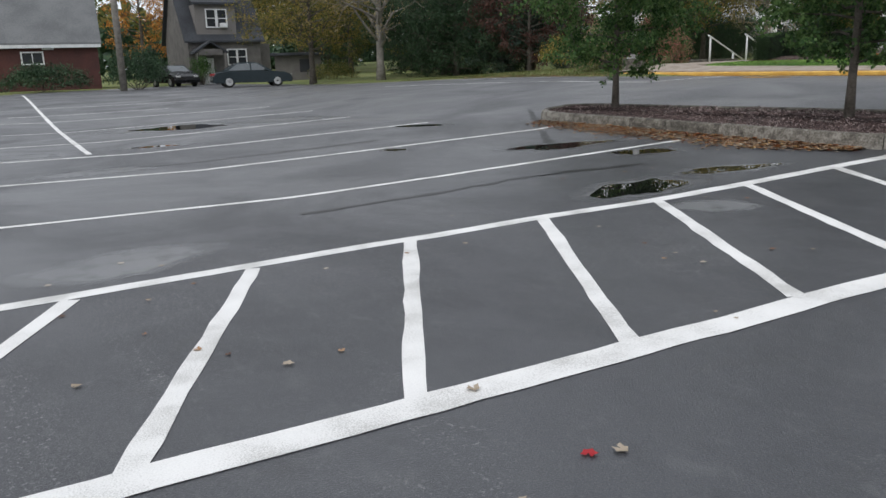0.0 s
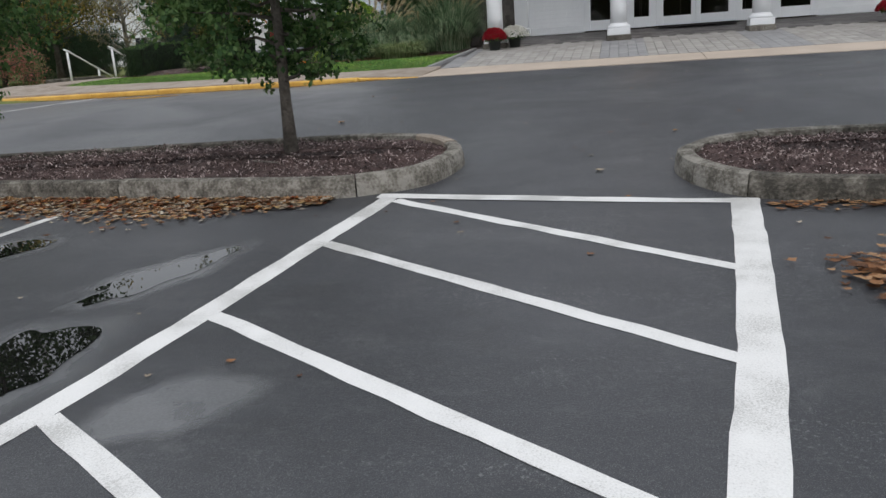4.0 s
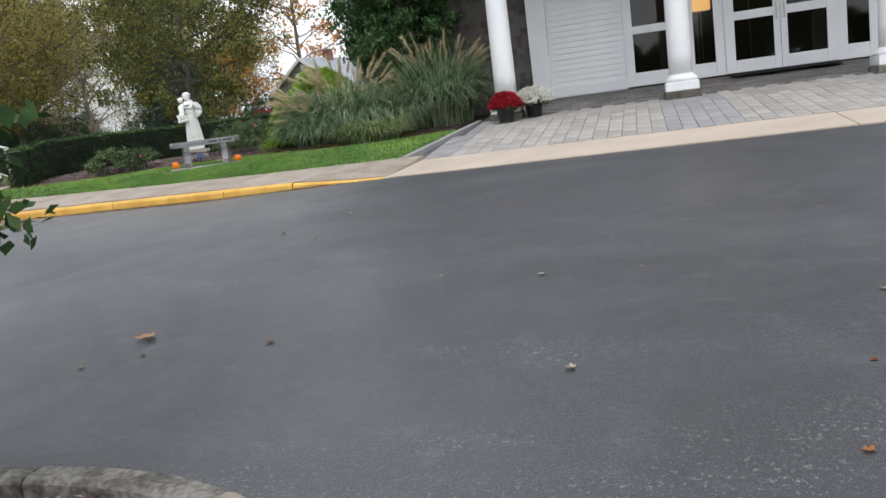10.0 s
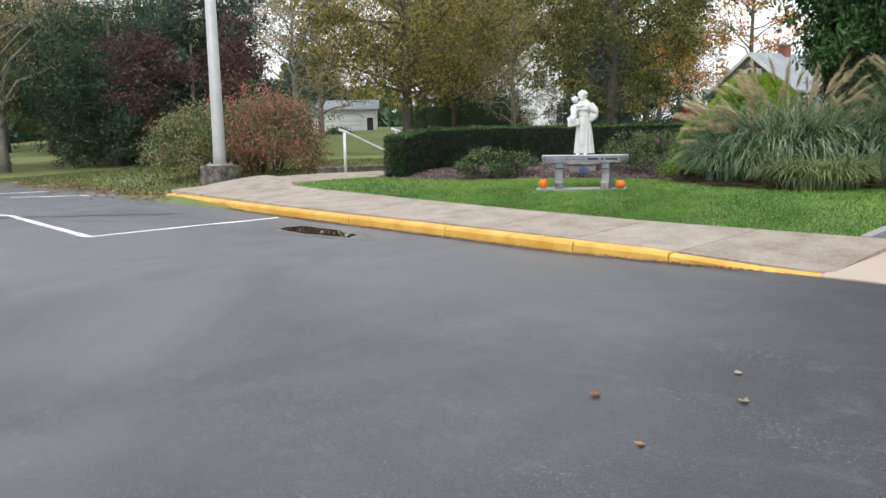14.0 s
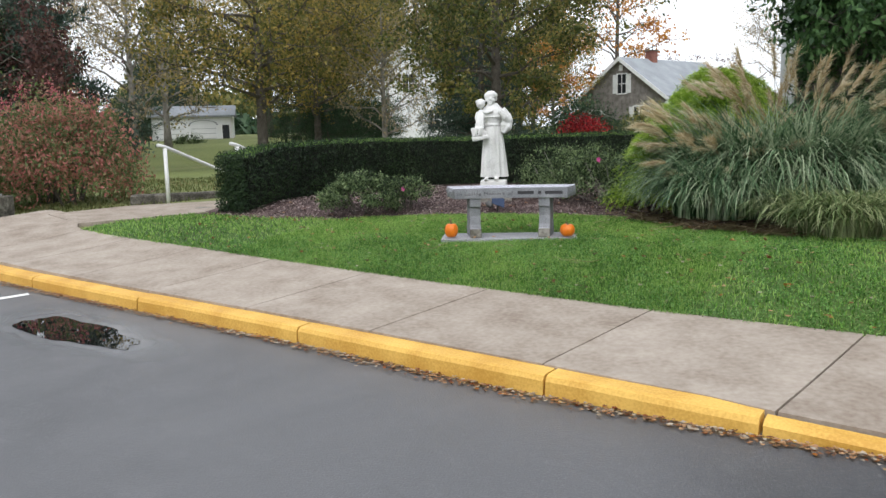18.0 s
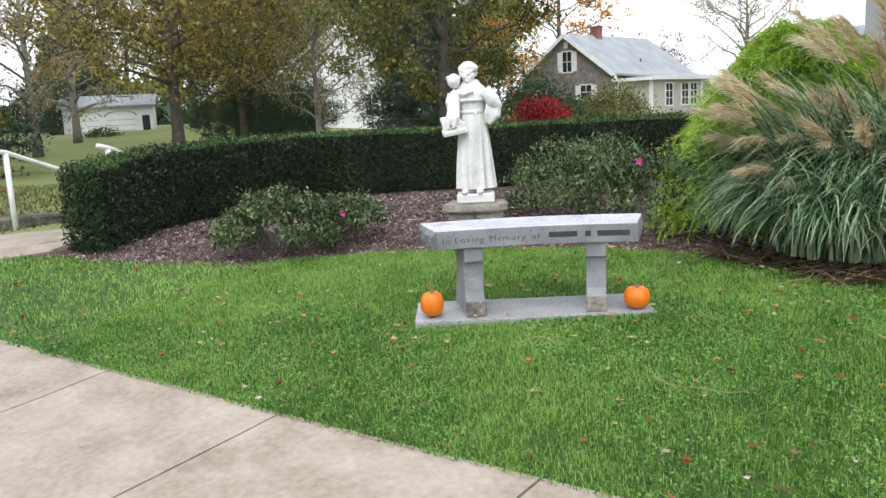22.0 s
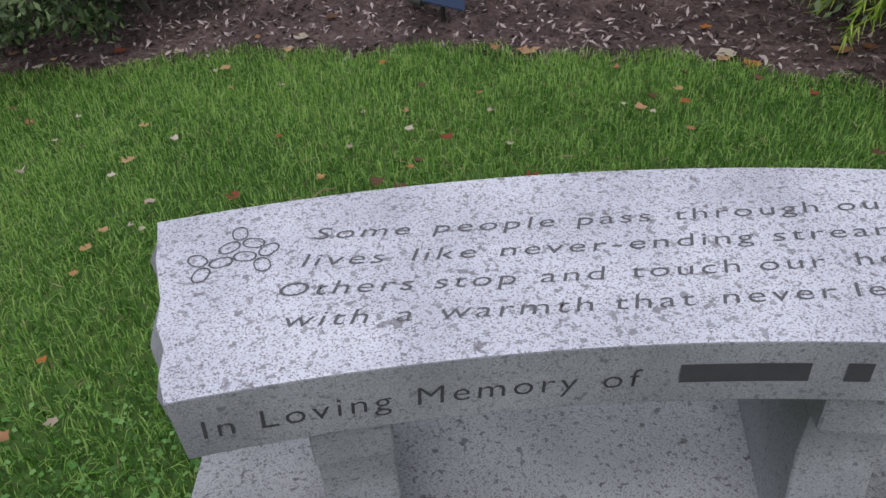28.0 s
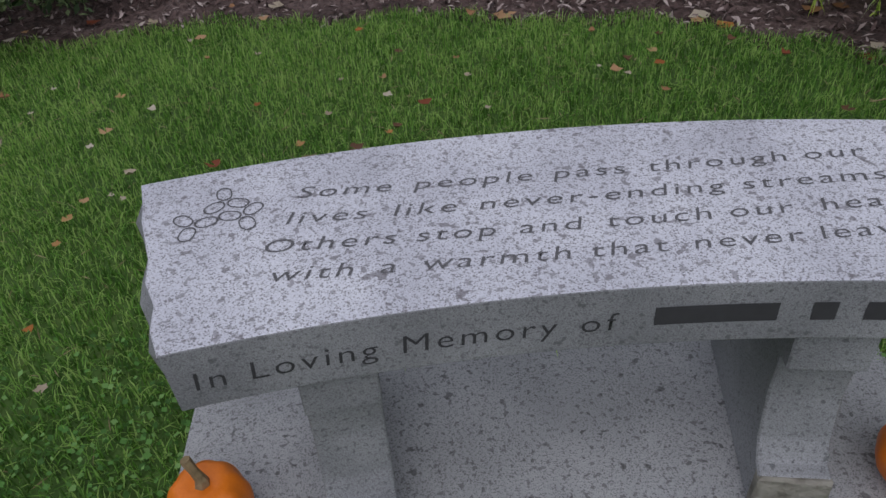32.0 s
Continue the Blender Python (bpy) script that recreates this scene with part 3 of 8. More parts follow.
# ---- planted islands with kerb stones ----
def island(outline, joints, label):
    """outline: a closed ring of the kerb's outer foot; the kerb is 0.17 m wide and about 0.2 m high."""
    ring = np.array(outline, float)
    k = len(ring)
    fine = []
    for i in range(k):
        p0, p1, p2, p3 = (ring[(i + j) % k] for j in (-1, 0, 1, 2))
        for t in np.linspace(0, 1, 8, endpoint=False):
            fine.append(0.5 * (2 * p1 + (p2 - p0) * t + (2 * p0 - 5 * p1 + 4 * p2 - p3) * t * t + (3 * p1 - p0 - 3 * p2 + p3) * t ** 3))
    fine = np.array(fine)
    m = len(fine)
    tang = np.roll(fine, -1, 0) - np.roll(fine, 1, 0)
    tang /= np.linalg.norm(tang, axis=1)[:, None]
    inward = np.column_stack([-tang[:, 1], tang[:, 0]])
    if ((fine + inward * 0.1 - fine.mean(0)) ** 2).sum() > ((fine - fine.mean(0)) ** 2).sum():
        inward = -inward
    fine = fine - inward * 0.04
    inner = fine + inward * 0.17
    host = thing("planted_island", label=label, category="planting island", kind="structure")
    soil = np.row_stack([inner - inward * 0.03, inner + inward * 0.25, inner + inward * 0.55])
    z = road_h(soil[:, 0], soil[:, 1]) + np.repeat([0.125, 0.165, 0.20], m)
    z = z + np.random.default_rng(3).normal(0, 0.012, len(z))
    verts = np.row_stack([np.column_stack([soil, z])])
    faces = []
    for r in range(2):
        faces += [(r * m + i, r * m + (i + 1) % m, (r + 1) * m + (i + 1) % m, (r + 1) * m + i) for i in range(m)]
    bed = bmesh.new()
    vs = [bed.verts.new(v) for v in verts]
    for f in faces:
        bed.faces.new([vs[i] for i in f])
    bed.faces.new(vs[2 * m:])
    bmesh.ops.triangulate(bed, faces=bed.faces[:])
    part("mulch_bed", bed, MULCH, host, "shredded brown bark mulch", smooth=True)
    cuts = sorted(joints)
    marks = [int(c * m) for c in cuts] + [int(cuts[0] * m) + m]
    for a, b in zip(marks, marks[1:]):
        bm = bmesh.new()
        rows = []
        lift = random.uniform(-0.012, 0.012)
        for i in range(a, b + 1):
            q = i % m
            o, n_, tg = fine[q], inward[q], tang[q]
            shift = (0.006 if i == a else -0.006 if i == b else 0) * tg
            g = float(road_h(*o))
            prof = ((0.0, -0.05), (0.012, 0.10), (0.03, 0.165 + lift), (0.055, 0.18 + lift), (0.14, 0.182 + lift), (0.17, 0.165 + lift), (0.175, -0.05))
            rows.append([bm.verts.new((*(o + n_ * d + shift), g + h)) for d, h in prof])
        for r0, r1 in zip(rows, rows[1:]):
            for j in range(len(r0) - 1):
                bm.faces.new((r0[j], r1[j], r1[j + 1], r0[j + 1]))
        bm.faces.new(rows[0])
        bm.faces.new(rows[-1][::-1])
        bmesh.ops.recalc_face_normals(bm, faces=bm.faces[:])
        if 0.84 < (a % m) / m < 0.88 and fine[0][0] < -2:
            part("kerb_stone", bm, CONCRETE, host, "pale patched kerb stone")
        else:
            part("kerb_stone", bm, KERB, host)
    return host, inner


LEFT_RING = ((-3.24, -8.75), (-3.42, -9.3), (-3.85, -9.58), (-4.45, -9.68), (-6.5, -9.5), (-8.7, -9.3), (-10.6, -9.15), (-11.1, -8.95), (-11.25, -8.6), (-11.0, -8.2), (-10.0, -7.95), (-8.0, -7.85), (-5.5, -7.72), (-4.3, -7.72), (-3.65, -7.95), (-3.3, -8.35))
RIGHT_RING = ((-1.16, -9.1), (-1.05, -8.8), (-0.72, -8.48), (0.0, -8.35), (1.5, -8.4), (4.0, -8.6), (7.0, -8.9), (9.0, -9.1), (9.5, -9.5), (9.2, -10.0), (8.0, -10.25), (5.0, -10.35), (2.0, -10.3), (0.2, -10.22), (-0.62, -10.0), (-1.02, -9.6))
island_left, soil_left = island(LEFT_RING, (0.03, 0.155, 0.25, 0.31, 0.38, 0.45, 0.54, 0.63, 0.71, 0.79, 0.86, 0.93), "long mulched island ringed by weathered concrete kerb stones")
island_right, soil_right = island(RIGHT_RING, (0.02, 0.16, 0.26, 0.36, 0.44, 0.5, 0.57, 0.66, 0.74, 0.82, 0.885, 0.95), "mulched island ringed by lichened concrete kerb stones")

# ---- kerb and sidewalk ----
kerb = thing("kerb", label="yellow-painted concrete kerb edging the sidewalk, chipped at the joints", category="kerb", kind="structure")
KERB_JOINTS = (-18.0, -17.0, -15.5, -13.65, -11.87, -10.0, -8.11, -7.03)
bend = lambda u: float(np.interp(u, [-18.2, -17.2, -14, -12, -10, -8.2, -7, -6, 0, 4, 9], [0.56, 0.46, 0.18, 0.08, 0.01, -0.09, -0.16, -0.10, 0.0, -0.2, -0.5]))
for a, b in zip(KERB_JOINTS, KERB_JOINTS[1:]):
    bm = bmesh.new()
    rows = []
    for u in np.linspace(a + 0.008, b - 0.008, 5):
        c, z = bend(u), float(lawn_h(max(u, -17), 0.0)) - 0.008
        prof = ((0.0, -0.2), (0.004, -0.03), (0.02, -0.006), (0.04, 0.0), (0.15, 0.004), (0.15, -0.2))
        rows.append([bm.verts.new((u, c + d, z + h + random.uniform(-0.002, 0.002))) for d, h in prof])
    for r0, r1 in zip(rows, rows[1:]):
        for j in range(len(r0) - 1):
            bm.faces.new((r0[j], r1[j], r1[j + 1], r0[j + 1]))
    bm.faces.new(rows[0][::-1])
    bm.faces.new(rows[-1])
    bmesh.ops.recalc_face_normals(bm, faces=bm.faces[:])
    part("kerb_stone", bm, YELLOW, kerb)
# the last stone dips down to the asphalt
bm = bmesh.new()
rows = []
for u in np.linspace(-7.02, -5.7, 6):
    z = np.interp(u, [-7.02, -6.2, -5.7], [0.962, 0.915, 0.905])
    rows.append([bm.verts.new((u, bend(u) + d, z + h)) for d, h in ((0.0, -0.2), (0.004, -0.02), (0.03, 0.0), (0.09, 0.006), (0.09, -0.2))])
for r0, r1 in zip(rows, rows[1:]):
    for j in range(len(r0) - 1):
        bm.faces.new((r0[j], r1[j], r1[j + 1], r0[j + 1]))
bm.faces.new(rows[0][::-1])
bm.faces.new(rows[-1])
bmesh.ops.recalc_face_normals(bm, faces=bm.faces[:])
part("kerb_stone", bm, YELLOW, kerb, "yellow kerb stone dipping down to the asphalt")

walk_edge = lambda u: float(np.interp(u, [-17.6, -16.6, -15.7, -14.5, -13.6, -11.6, -10, -8.8, -7.9, 9], [2.6, 2.3, 1.80, 1.64, 1.58, 1.43, 1.32, 1.25, 1.20, 1.17]))
sidewalk = thing("sidewalk", label="pale weathered concrete sidewalk cast in slabs", category="sidewalk", kind="structure")
SLABS = (-18.0, -16.6, -15.5, -14.3, -13.0, -11.75, -10.52, -9.28, -8.0, -6.78, -5.5)


def top_h(u, n):
    """Top of the sidewalk; it dips towards the drop kerb."""
    full = float(lawn_h(max(u, -17), n))
    dip = float(np.interp(u, [-7.0, -5.7], [0, 1])) * float(np.interp(n, [0, 1.2], [0.07, 0.0]))
    return full - dip


for a, b in zip(SLABS, SLABS[1:]):
    bm = bmesh.new()
    us, k = np.linspace(a + 0.006, b - 0.006, 5), 4
    grid = [[bm.verts.new((u - 0.2 * (1 - v / 1.3), v, top_h(u - 0.2 * (1 - v / 1.3), v) + 0.002)) for v in np.linspace(bend(u) + (0.155 if u < -7.03 else 0.095), walk_edge(u), k)] for u in us]
    for i in range(4):
        for j in range(k - 1):
            bm.faces.new((grid[i][j], grid[i + 1][j], grid[i + 1][j + 1], grid[i][j + 1]))
    made = bmesh.ops.extrude_face_region(bm, geom=bm.faces[:])["geom"]
    bmesh.ops.translate(bm, vec=(0, 0, -0.14), verts=[g for g in made if isinstance(g, bmesh.types.BMVert)])
    bmesh.ops.recalc_face_normals(bm, faces=bm.faces[:])
    part("slab", bm, CONCRETE, sidewalk)
# the path that leads from the sidewalk to the steps
bm = bmesh.new()
slab(bm, ((-17.2, 2.3), (-15.9, 1.98), (-15.0, 3.0), (-14.75, 3.9), (-16.0, 4.4), (-16.9, 3.4)), 0.95, lambda u, n: float(lawn_h(-16, n)) + 0.004)
part("path_slab", bm, CONCRETE, sidewalk)
for a, b in ((-5.75, 0.0), (0.0, 9.0)):
    bm = bmesh.new()
    us = np.linspace(a + 0.008, b - 0.008, 9)
    grid = [[bm.verts.new((u, v, np.interp(v, [-0.1, 1.2], [0.908, 1.015]))) for v in (bend(u), 0.6, 1.165)] for u in us]
    for i in range(8):
        for j in range(2):
            bm.faces.new((grid[i][j], grid[i + 1][j], grid[i + 1][j + 1], grid[i][j + 1]))
    made = bmesh.ops.extrude_face_region(bm, geom=bm.faces[:])["geom"]
    bmesh.ops.translate(bm, vec=(0, 0, -0.14), verts=[g for g in made if isinstance(g, bmesh.types.BMVert)])
    bmesh.ops.recalc_face_normals(bm, faces=bm.faces[:])
    part("apron_slab", bm, APRON, sidewalk, "pale tan concrete apron slab")

# ---- the building with its portico ----
def glazing(name, tint=0.35):
    m = bpy.data.materials.new(name)
    m.use_nodes = True
    nt = m.node_tree
    nt.nodes.remove(nt.nodes["Principled BSDF"])
    clear, gloss, mix, fres = (nt.nodes.new(k) for k in ("ShaderNodeBsdfTransparent", "ShaderNodeBsdfGlossy", "ShaderNodeMixShader", "ShaderNodeFresnel"))
    clear.inputs["Color"].default_value = (tint, tint, tint * 1.02, 1)
    gloss.inputs["Roughness"].default_value = 0.03
    fres.inputs["IOR"].default_value = 1.5
    nt.links.new(fres.outputs["Fac"], mix.inputs["Fac"])
    nt.links.new(clear.outputs["BSDF"], mix.inputs[1])
    nt.links.new(gloss.outputs["BSDF"], mix.inputs[2])
    nt.links.new(mix.outputs["Shader"], nt.nodes["Material Output"].inputs["Surface"])
    return m


PANE = glazing("door_glass", 0.5)
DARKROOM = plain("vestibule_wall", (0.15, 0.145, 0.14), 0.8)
WALL_N, SILL = 7.7, 1.63

building = thing("church_building", label="white clapboard and dark shingle building with a columned porch", category="building")
# white entrance wall, in pieces round the door frame
for a, b in ((-4.62, -2.62), (3.64, 5.78)):
    part("wall_core", boxed(a, b, WALL_N + 0.02, WALL_N + 0.2, 1.3, 5.6), WHITE, building)
part("wall_core", boxed(-2.62, 3.64, WALL_N + 0.02, WALL_N + 0.2, 5.0, 5.6), WHITE, building)
# clapboards
for a, b in ((-4.22, -2.62), (3.64, 5.36)):
    bm = bmesh.new()
    prof = ((0.0, 0.0), (-0.030, 0.0), (-0.030, 0.006), (-0.005, 0.135), (0.0, 0.135))
    ends = [[bm.verts.new((x, y, z)) for y, z in prof] for x in (0.0, b - a)]
    for j in range(5):
        bm.faces.new((ends[0][j], ends[1][j], ends[1][(j + 1) % 5], ends[0][(j + 1) % 5]))
    bm.faces.new(ends[0][::-1])
    bm.faces.new(ends[1])
    bmesh.ops.recalc_face_normals(bm, faces=bm.faces[:])
    first = part("clapboard", bm, WHITE, building)
    first.matrix_local = pose(a, WALL_N + 0.018, SILL + 0.18)
    for k in range(1, 27):
        shared("clapboard", first.data, building, pose(a, WALL_N + 0.018, SILL + 0.18 + 0.118 * k))
    part("skirting_board", boxed(a, b, WALL_N - 0.006, WALL_N + 0.016, SILL - 0.02, SILL + 0.18, 0.004), WHITE, building)
# pilasters at the ends of the white wall
for a, b in ((-4.62, -4.22), (5.36, 5.76)):
    part("pilaster", boxed(a, b, WALL_N - 0.14, WALL_N + 0.03, SILL + 0.0, 5.2, 0.008), WHITE, building)
    part("pilaster_base", boxed(a - 0.05, b + 0.05, WALL_N - 0.19, WALL_N + 0.04, SILL - 0.03, SILL + 0.2, 0.015), WHITE, building)


def framed(host, u0, u1, z0, z1, panes, depth=0.05, front=-0.03, stile=None, label=""):
    """A white frame with glass panes; panes: rows of u0, u1, z0, z1."""
    body = bmesh.new()
    n0, n1 = WALL_N + front, WALL_N + front + depth
    lo, hi = min(p[0] for p in panes), max(p[1] for p in panes)
    box(body, u0, lo, n0, n1, z0, z1, 0.006)
    box(body, hi, u1, n0, n1, z0, z1, 0.006)
    levels = sorted(panes, key=lambda p: p[2])
    edge = z0
    for p in levels:
        box(body, lo + 0.002, hi - 0.002, n0 + 0.003, n1, edge, p[2], 0.004)
        edge = p[3]
    box(body, lo + 0.002, hi - 0.002, n0 + 0.003, n1, edge, z1, 0.004)
    leaf = part(host[1], body, WHITE, host[0], label)
    for p in panes:
        glass = part("pane", boxed(p[0] - 0.004, p[1] + 0.004, n0 + 0.018, n0 + 0.026, p[2] - 0.004, p[3] + 0.004), PANE, leaf, "dark reflecting glass")
        glass.visible_shadow = False
    return leaf


for u0, u1, pu0, pu1 in ((-2.62, -1.42, -2.44, -1.6), (2.5, 3.64, 2.68, 3.44)):
    framed((building, "window"), u0, u1, SILL, 4.02, ((pu0, pu1, 1.91, 2.71), (pu0, pu1, 2.87, 3.80)))
for u0, u1, pu0, pu1 in ((-1.42, -0.62, -1.22, -0.81), (1.50, 2.5, 1.69, 2.09)):
    framed((building, "side_light"), u0, u1, SILL, 4.08, ((pu0, pu1, 1.92, 3.92),))
    framed((building, "transom"), u0, u1, 4.08, 5.0, ((pu0, pu1, 4.25, 4.64),))
framed((building, "transom"), -0.62, 1.50, 4.08, 5.0, ((-0.5, 1.4, 4.25, 4.95),))
framed((building, "transom"), -2.62, -1.42, 4.02, 5.0, ((-2.3, -1.7, 4.5, 4.52),))
framed((building, "transom"), 2.5, 3.64, 4.02, 5.0, ((2.8, 3.3, 4.5, 4.52),))
for u0, u1, pu0, pu1, side in ((-0.617, 0.455, -0.42, 0.33, 0.38), (0.463, 1.497, 0.59, 1.32, 0.53)):
    leaf = framed((building, "door"), u0, u1, SILL + 0.01, 4.075, ((pu0, pu1, 1.89, 2.69), (pu0, pu1, 2.86, 3.80)), front=-0.05, label="white double door leaf with two dark panes")
    bar = bmesh.new()
    tube(bar, ((side, WALL_N - 0.06, 2.62), (side, WALL_N - 0.11, 2.65), (side, WALL_N - 0.11, 2.90), (side, WALL_N - 0.06, 2.93)), 0.012, 8)
    part("pull_handle", bar, STEEL, leaf, "brushed steel pull handle")
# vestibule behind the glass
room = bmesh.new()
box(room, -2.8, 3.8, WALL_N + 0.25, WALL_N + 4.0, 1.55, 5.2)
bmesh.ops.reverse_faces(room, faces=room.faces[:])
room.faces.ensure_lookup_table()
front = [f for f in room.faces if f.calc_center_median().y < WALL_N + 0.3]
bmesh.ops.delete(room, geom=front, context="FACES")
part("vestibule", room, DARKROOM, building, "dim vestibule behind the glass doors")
glow = bpy.data.materials.new("lamp_shade")
glow.use_nodes = True
gb = glow.node_tree.nodes["Principled BSDF"]
gb.inputs["Base Color"].default_value = (0.8, 0.6, 0.3, 1)
gb.inputs["Emission Color"].default_value = (1.0, 0.55, 0.16, 1)
gb.inputs["Emission Strength"].default_value = 2.2
for u, n, z, w, h in ((-1.0, 8.35, 3.45, 0.20, 0.42), (-1.02, 9.3, 4.75, 0.16, 0.1), (2.0, 9.3, 4.75, 0.16, 0.1), (0.25, 10.5, 4.1, 0.12, 0.08)):
    lamp = thing("wall_lamp", u, n, z, label="warm glowing lamp inside the vestibule", category="lamp")
    bm = bmesh.new()
    box(bm, -w, w, -0.03, 0.03, -h, h, 0.02)
    part("lamp_shade", bm, glow, lamp)
    part("back_plate", boxed(-0.05, 0.05, 0.03, 0.06, -0.06, 0.06, 0.006), STEEL, lamp)
    part("stem", boxed(-0.012, 0.012, 0.045, 0.06, -z + 1.6, -h, 0), STEEL, lamp)


# shingled walls beside the entrance
def shingled(u0, u1, n, z0, z1, near):
    wall = part("shingle_wall", boxed(u0, u1, n + 0.012, n + 0.25, z0 - 0.3, z1), SHINGLE, building)
    bm = bmesh.new()
    box(bm, -0.07, 0.07, -0.010, 0.006, 0.0, 0.19)
    for v in bm.verts:
        if v.co.z > 0.1:
            v.co.y = v.co.y * 0.3 + 0.008
    me = bpy.data.meshes.new("shingle")
    bm.to_mesh(me)
    bm.free()
    me.materials.append(SHINGLE)
    rest, count = bmesh.new(), 0
    r = random.Random(5)
    for row in range(int((z1 - z0) / 0.135)):
        u = u0 + (0.07 if row % 2 else 0.0)
        while u < u1 - 0.05:
            w = r.uniform(0.09, 0.17)
            m = pose(u + w / 2, n + r.uniform(-0.004, 0.004), z0 + row * 0.135 + r.uniform(-0.006, 0.006)) @ Matrix.Diagonal((w / 0.142, 1, 1, 1))
            if near(u) and count < 290 and z0 + row * 0.135 > 1.9:
                shared("shingle", me, wall, m)
                count += 1
            else:
                box(rest, -0.07, 0.07, -0.010, 0.006, 0.0, 0.19, m=m)
            u += w + 0.004
    ob = part("shingle_coat", rest, SHINGLE, wall)
    ob["kind"] = "stuff"


shingled(-8.52, -4.62, WALL_N + 0.05, 1.3, 5.4, lambda u: u > -6.4)
shingled(5.76, 12.0, WALL_N + 0.05, 1.3, 5.4, lambda u: u < 7.6)
part("corner_board", boxed(-8.66, -8.50, WALL_N - 0.02, WALL_N + 0.14, 1.2, 5.4, 0.004), WHITE, building)
part("corner_board", boxed(-8.675, -8.655, WALL_N - 0.02, WALL_N + 0.16, 1.2, 5.4, 0.003), WHITE, building)
part("side_wall", boxed(-8.64, -8.44, WALL_N + 0.16, 26, 1.1, 5.4), SHINGLE, building)
part("side_wall", boxed(11.9, 12.1, WALL_N + 0.25, 26, 1.1, 5.4), SHINGLE, building)
part("rear_wall", boxed(-8.64, 12.1, 25.8, 26, 1.1, 5.4), SHINGLE, building)
ROOFING = material("grey_roof_shingle", (0.10, 0.10, 0.105), (0.20, 0.20, 0.21), (0.8, 0.95), scale=2, fine=25, bump=0.5)
roof = bmesh.new()
for a, b in (((-9.1, 7.2, 5.35), (-9.1, 16.9, 9.2)), ((-9.1, 26.5, 5.35), (-9.1, 16.9, 9.2))):
    lo, hi = Vector(a), Vector(b)
    vs = [roof.verts.new(p) for p in (lo, lo + Vector((21.6, 0, 0)), hi + Vector((21.6, 0, 0)), hi)]
    vt = [roof.verts.new(v.co + Vector((0, 0, 0.18))) for v in vs]
    roof.faces.new(vs[::-1])
    roof.faces.new(vt)
    for i in range(4):
        roof.faces.new((vs[i], vs[(i + 1) % 4], vt[(i + 1) % 4], vt[i]))
bmesh.ops.recalc_face_normals(roof, faces=roof.faces[:])
part("roof", roof, ROOFING, building)
part("entablature", boxed(-5.3, 5.7, 4.75, 5.35, 5.25, 5.75, 0.02), WHITE, building)
part("porch_ceiling", boxed(-5.3, 5.7, 5.35, 7.7, 5.5, 5.6), WHITE, building)
part("fascia", boxed(-5.42, 5.82, 4.62, 4.74, 5.5, 5.85, 0.02), WHITE, building)
gable = bmesh.new()
slab_pts = ((-5.5, 5.86), (5.9, 5.86), (0.2, 8.2))
lo = [gable.verts.new((u, 4.62, z)) for u, z in slab_pts]
hi = [gable.verts.new((u, 12.0, z)) for u, z in slab_pts]
gable.faces.new(lo)
gable.faces.new(hi[::-1])
for i in range(3):
    gable.faces.new((lo[i], hi[i], hi[(i + 1) % 3], lo[(i + 1) % 3]))
bmesh.ops.recalc_face_normals(gable, faces=gable.faces[:])
part("porch_gable", gable, ROOFING, building)


def column(u):
    col = thing("porch_column", u, 5.06, 1.33, label="round white porch column on a square plinth and stone block", category="column", group="porch columns")
    part("stone_block", boxed(-0.31, 0.31, -0.31, 0.31, -0.05, 0.14, 0.015), KERB, col, "lichened concrete block")
    bm = boxed(-0.285, 0.285, -0.285, 0.285, 0.14, 0.30, 0.01)
    part("plinth", bm, WHITE, col)
    part("base_ring", lathe(bmesh.new(), ((0.265, 0.30), (0.28, 0.32), (0.28, 0.36), (0.25, 0.385), (0.225, 0.40), (0.22, 0.43)), 32), WHITE, col, smooth=True)
    shaft = [(0.205 - 0.028 * (k / 8) ** 1.6, 0.43 + (3.62 - 0.43) * k / 8) for k in range(9)]
    part("shaft", lathe(bmesh.new(), shaft, 40), WHITE, col, smooth=True)
    part("capital", lathe(bmesh.new(), ((0.19, 3.62), (0.25, 3.70), (0.25, 3.78), (0.30, 3.80), (0.30, 3.92)), 32), WHITE, col)
    return col


for u in (-4.83, -1.655, 1.76, 5.22):
    column(u)

# ---- paved forecourt and porch floor ----
pave_h = lambda u, n: float(np.interp(n, [1.17, 4.0, 5.2], [1.02, 1.28, 1.365]))
forecourt = thing("forecourt", label="forecourt of grey concrete pavers in light and dark bands", category="paving", kind="structure")
bm = bmesh.new()
slab(bm, ((-5.78, 1.17), (8.4, 1.17), (7.2, 5.2), (-5.35, 5.2)), 0.9, lambda u, n: pave_h(u, n) - 0.02)
part("bedding", bm, PORCH, forecourt)
bm = boxed(-0.099, 0.099, -0.199, 0.199, -0.05, 0.0, 0.006)
meshes = []
for mat in (PAVER, DARKPAVER):
    me = bpy.data.meshes.new("paver")
    bm.to_mesh(me)
    me.materials.append(mat)
    meshes.append(me)
bm.free()
count, rest = 0, {0: bmesh.new(), 1: bmesh.new()}
tilt = math.degrees(math.atan2(1.365 - 1.02, 4.03))
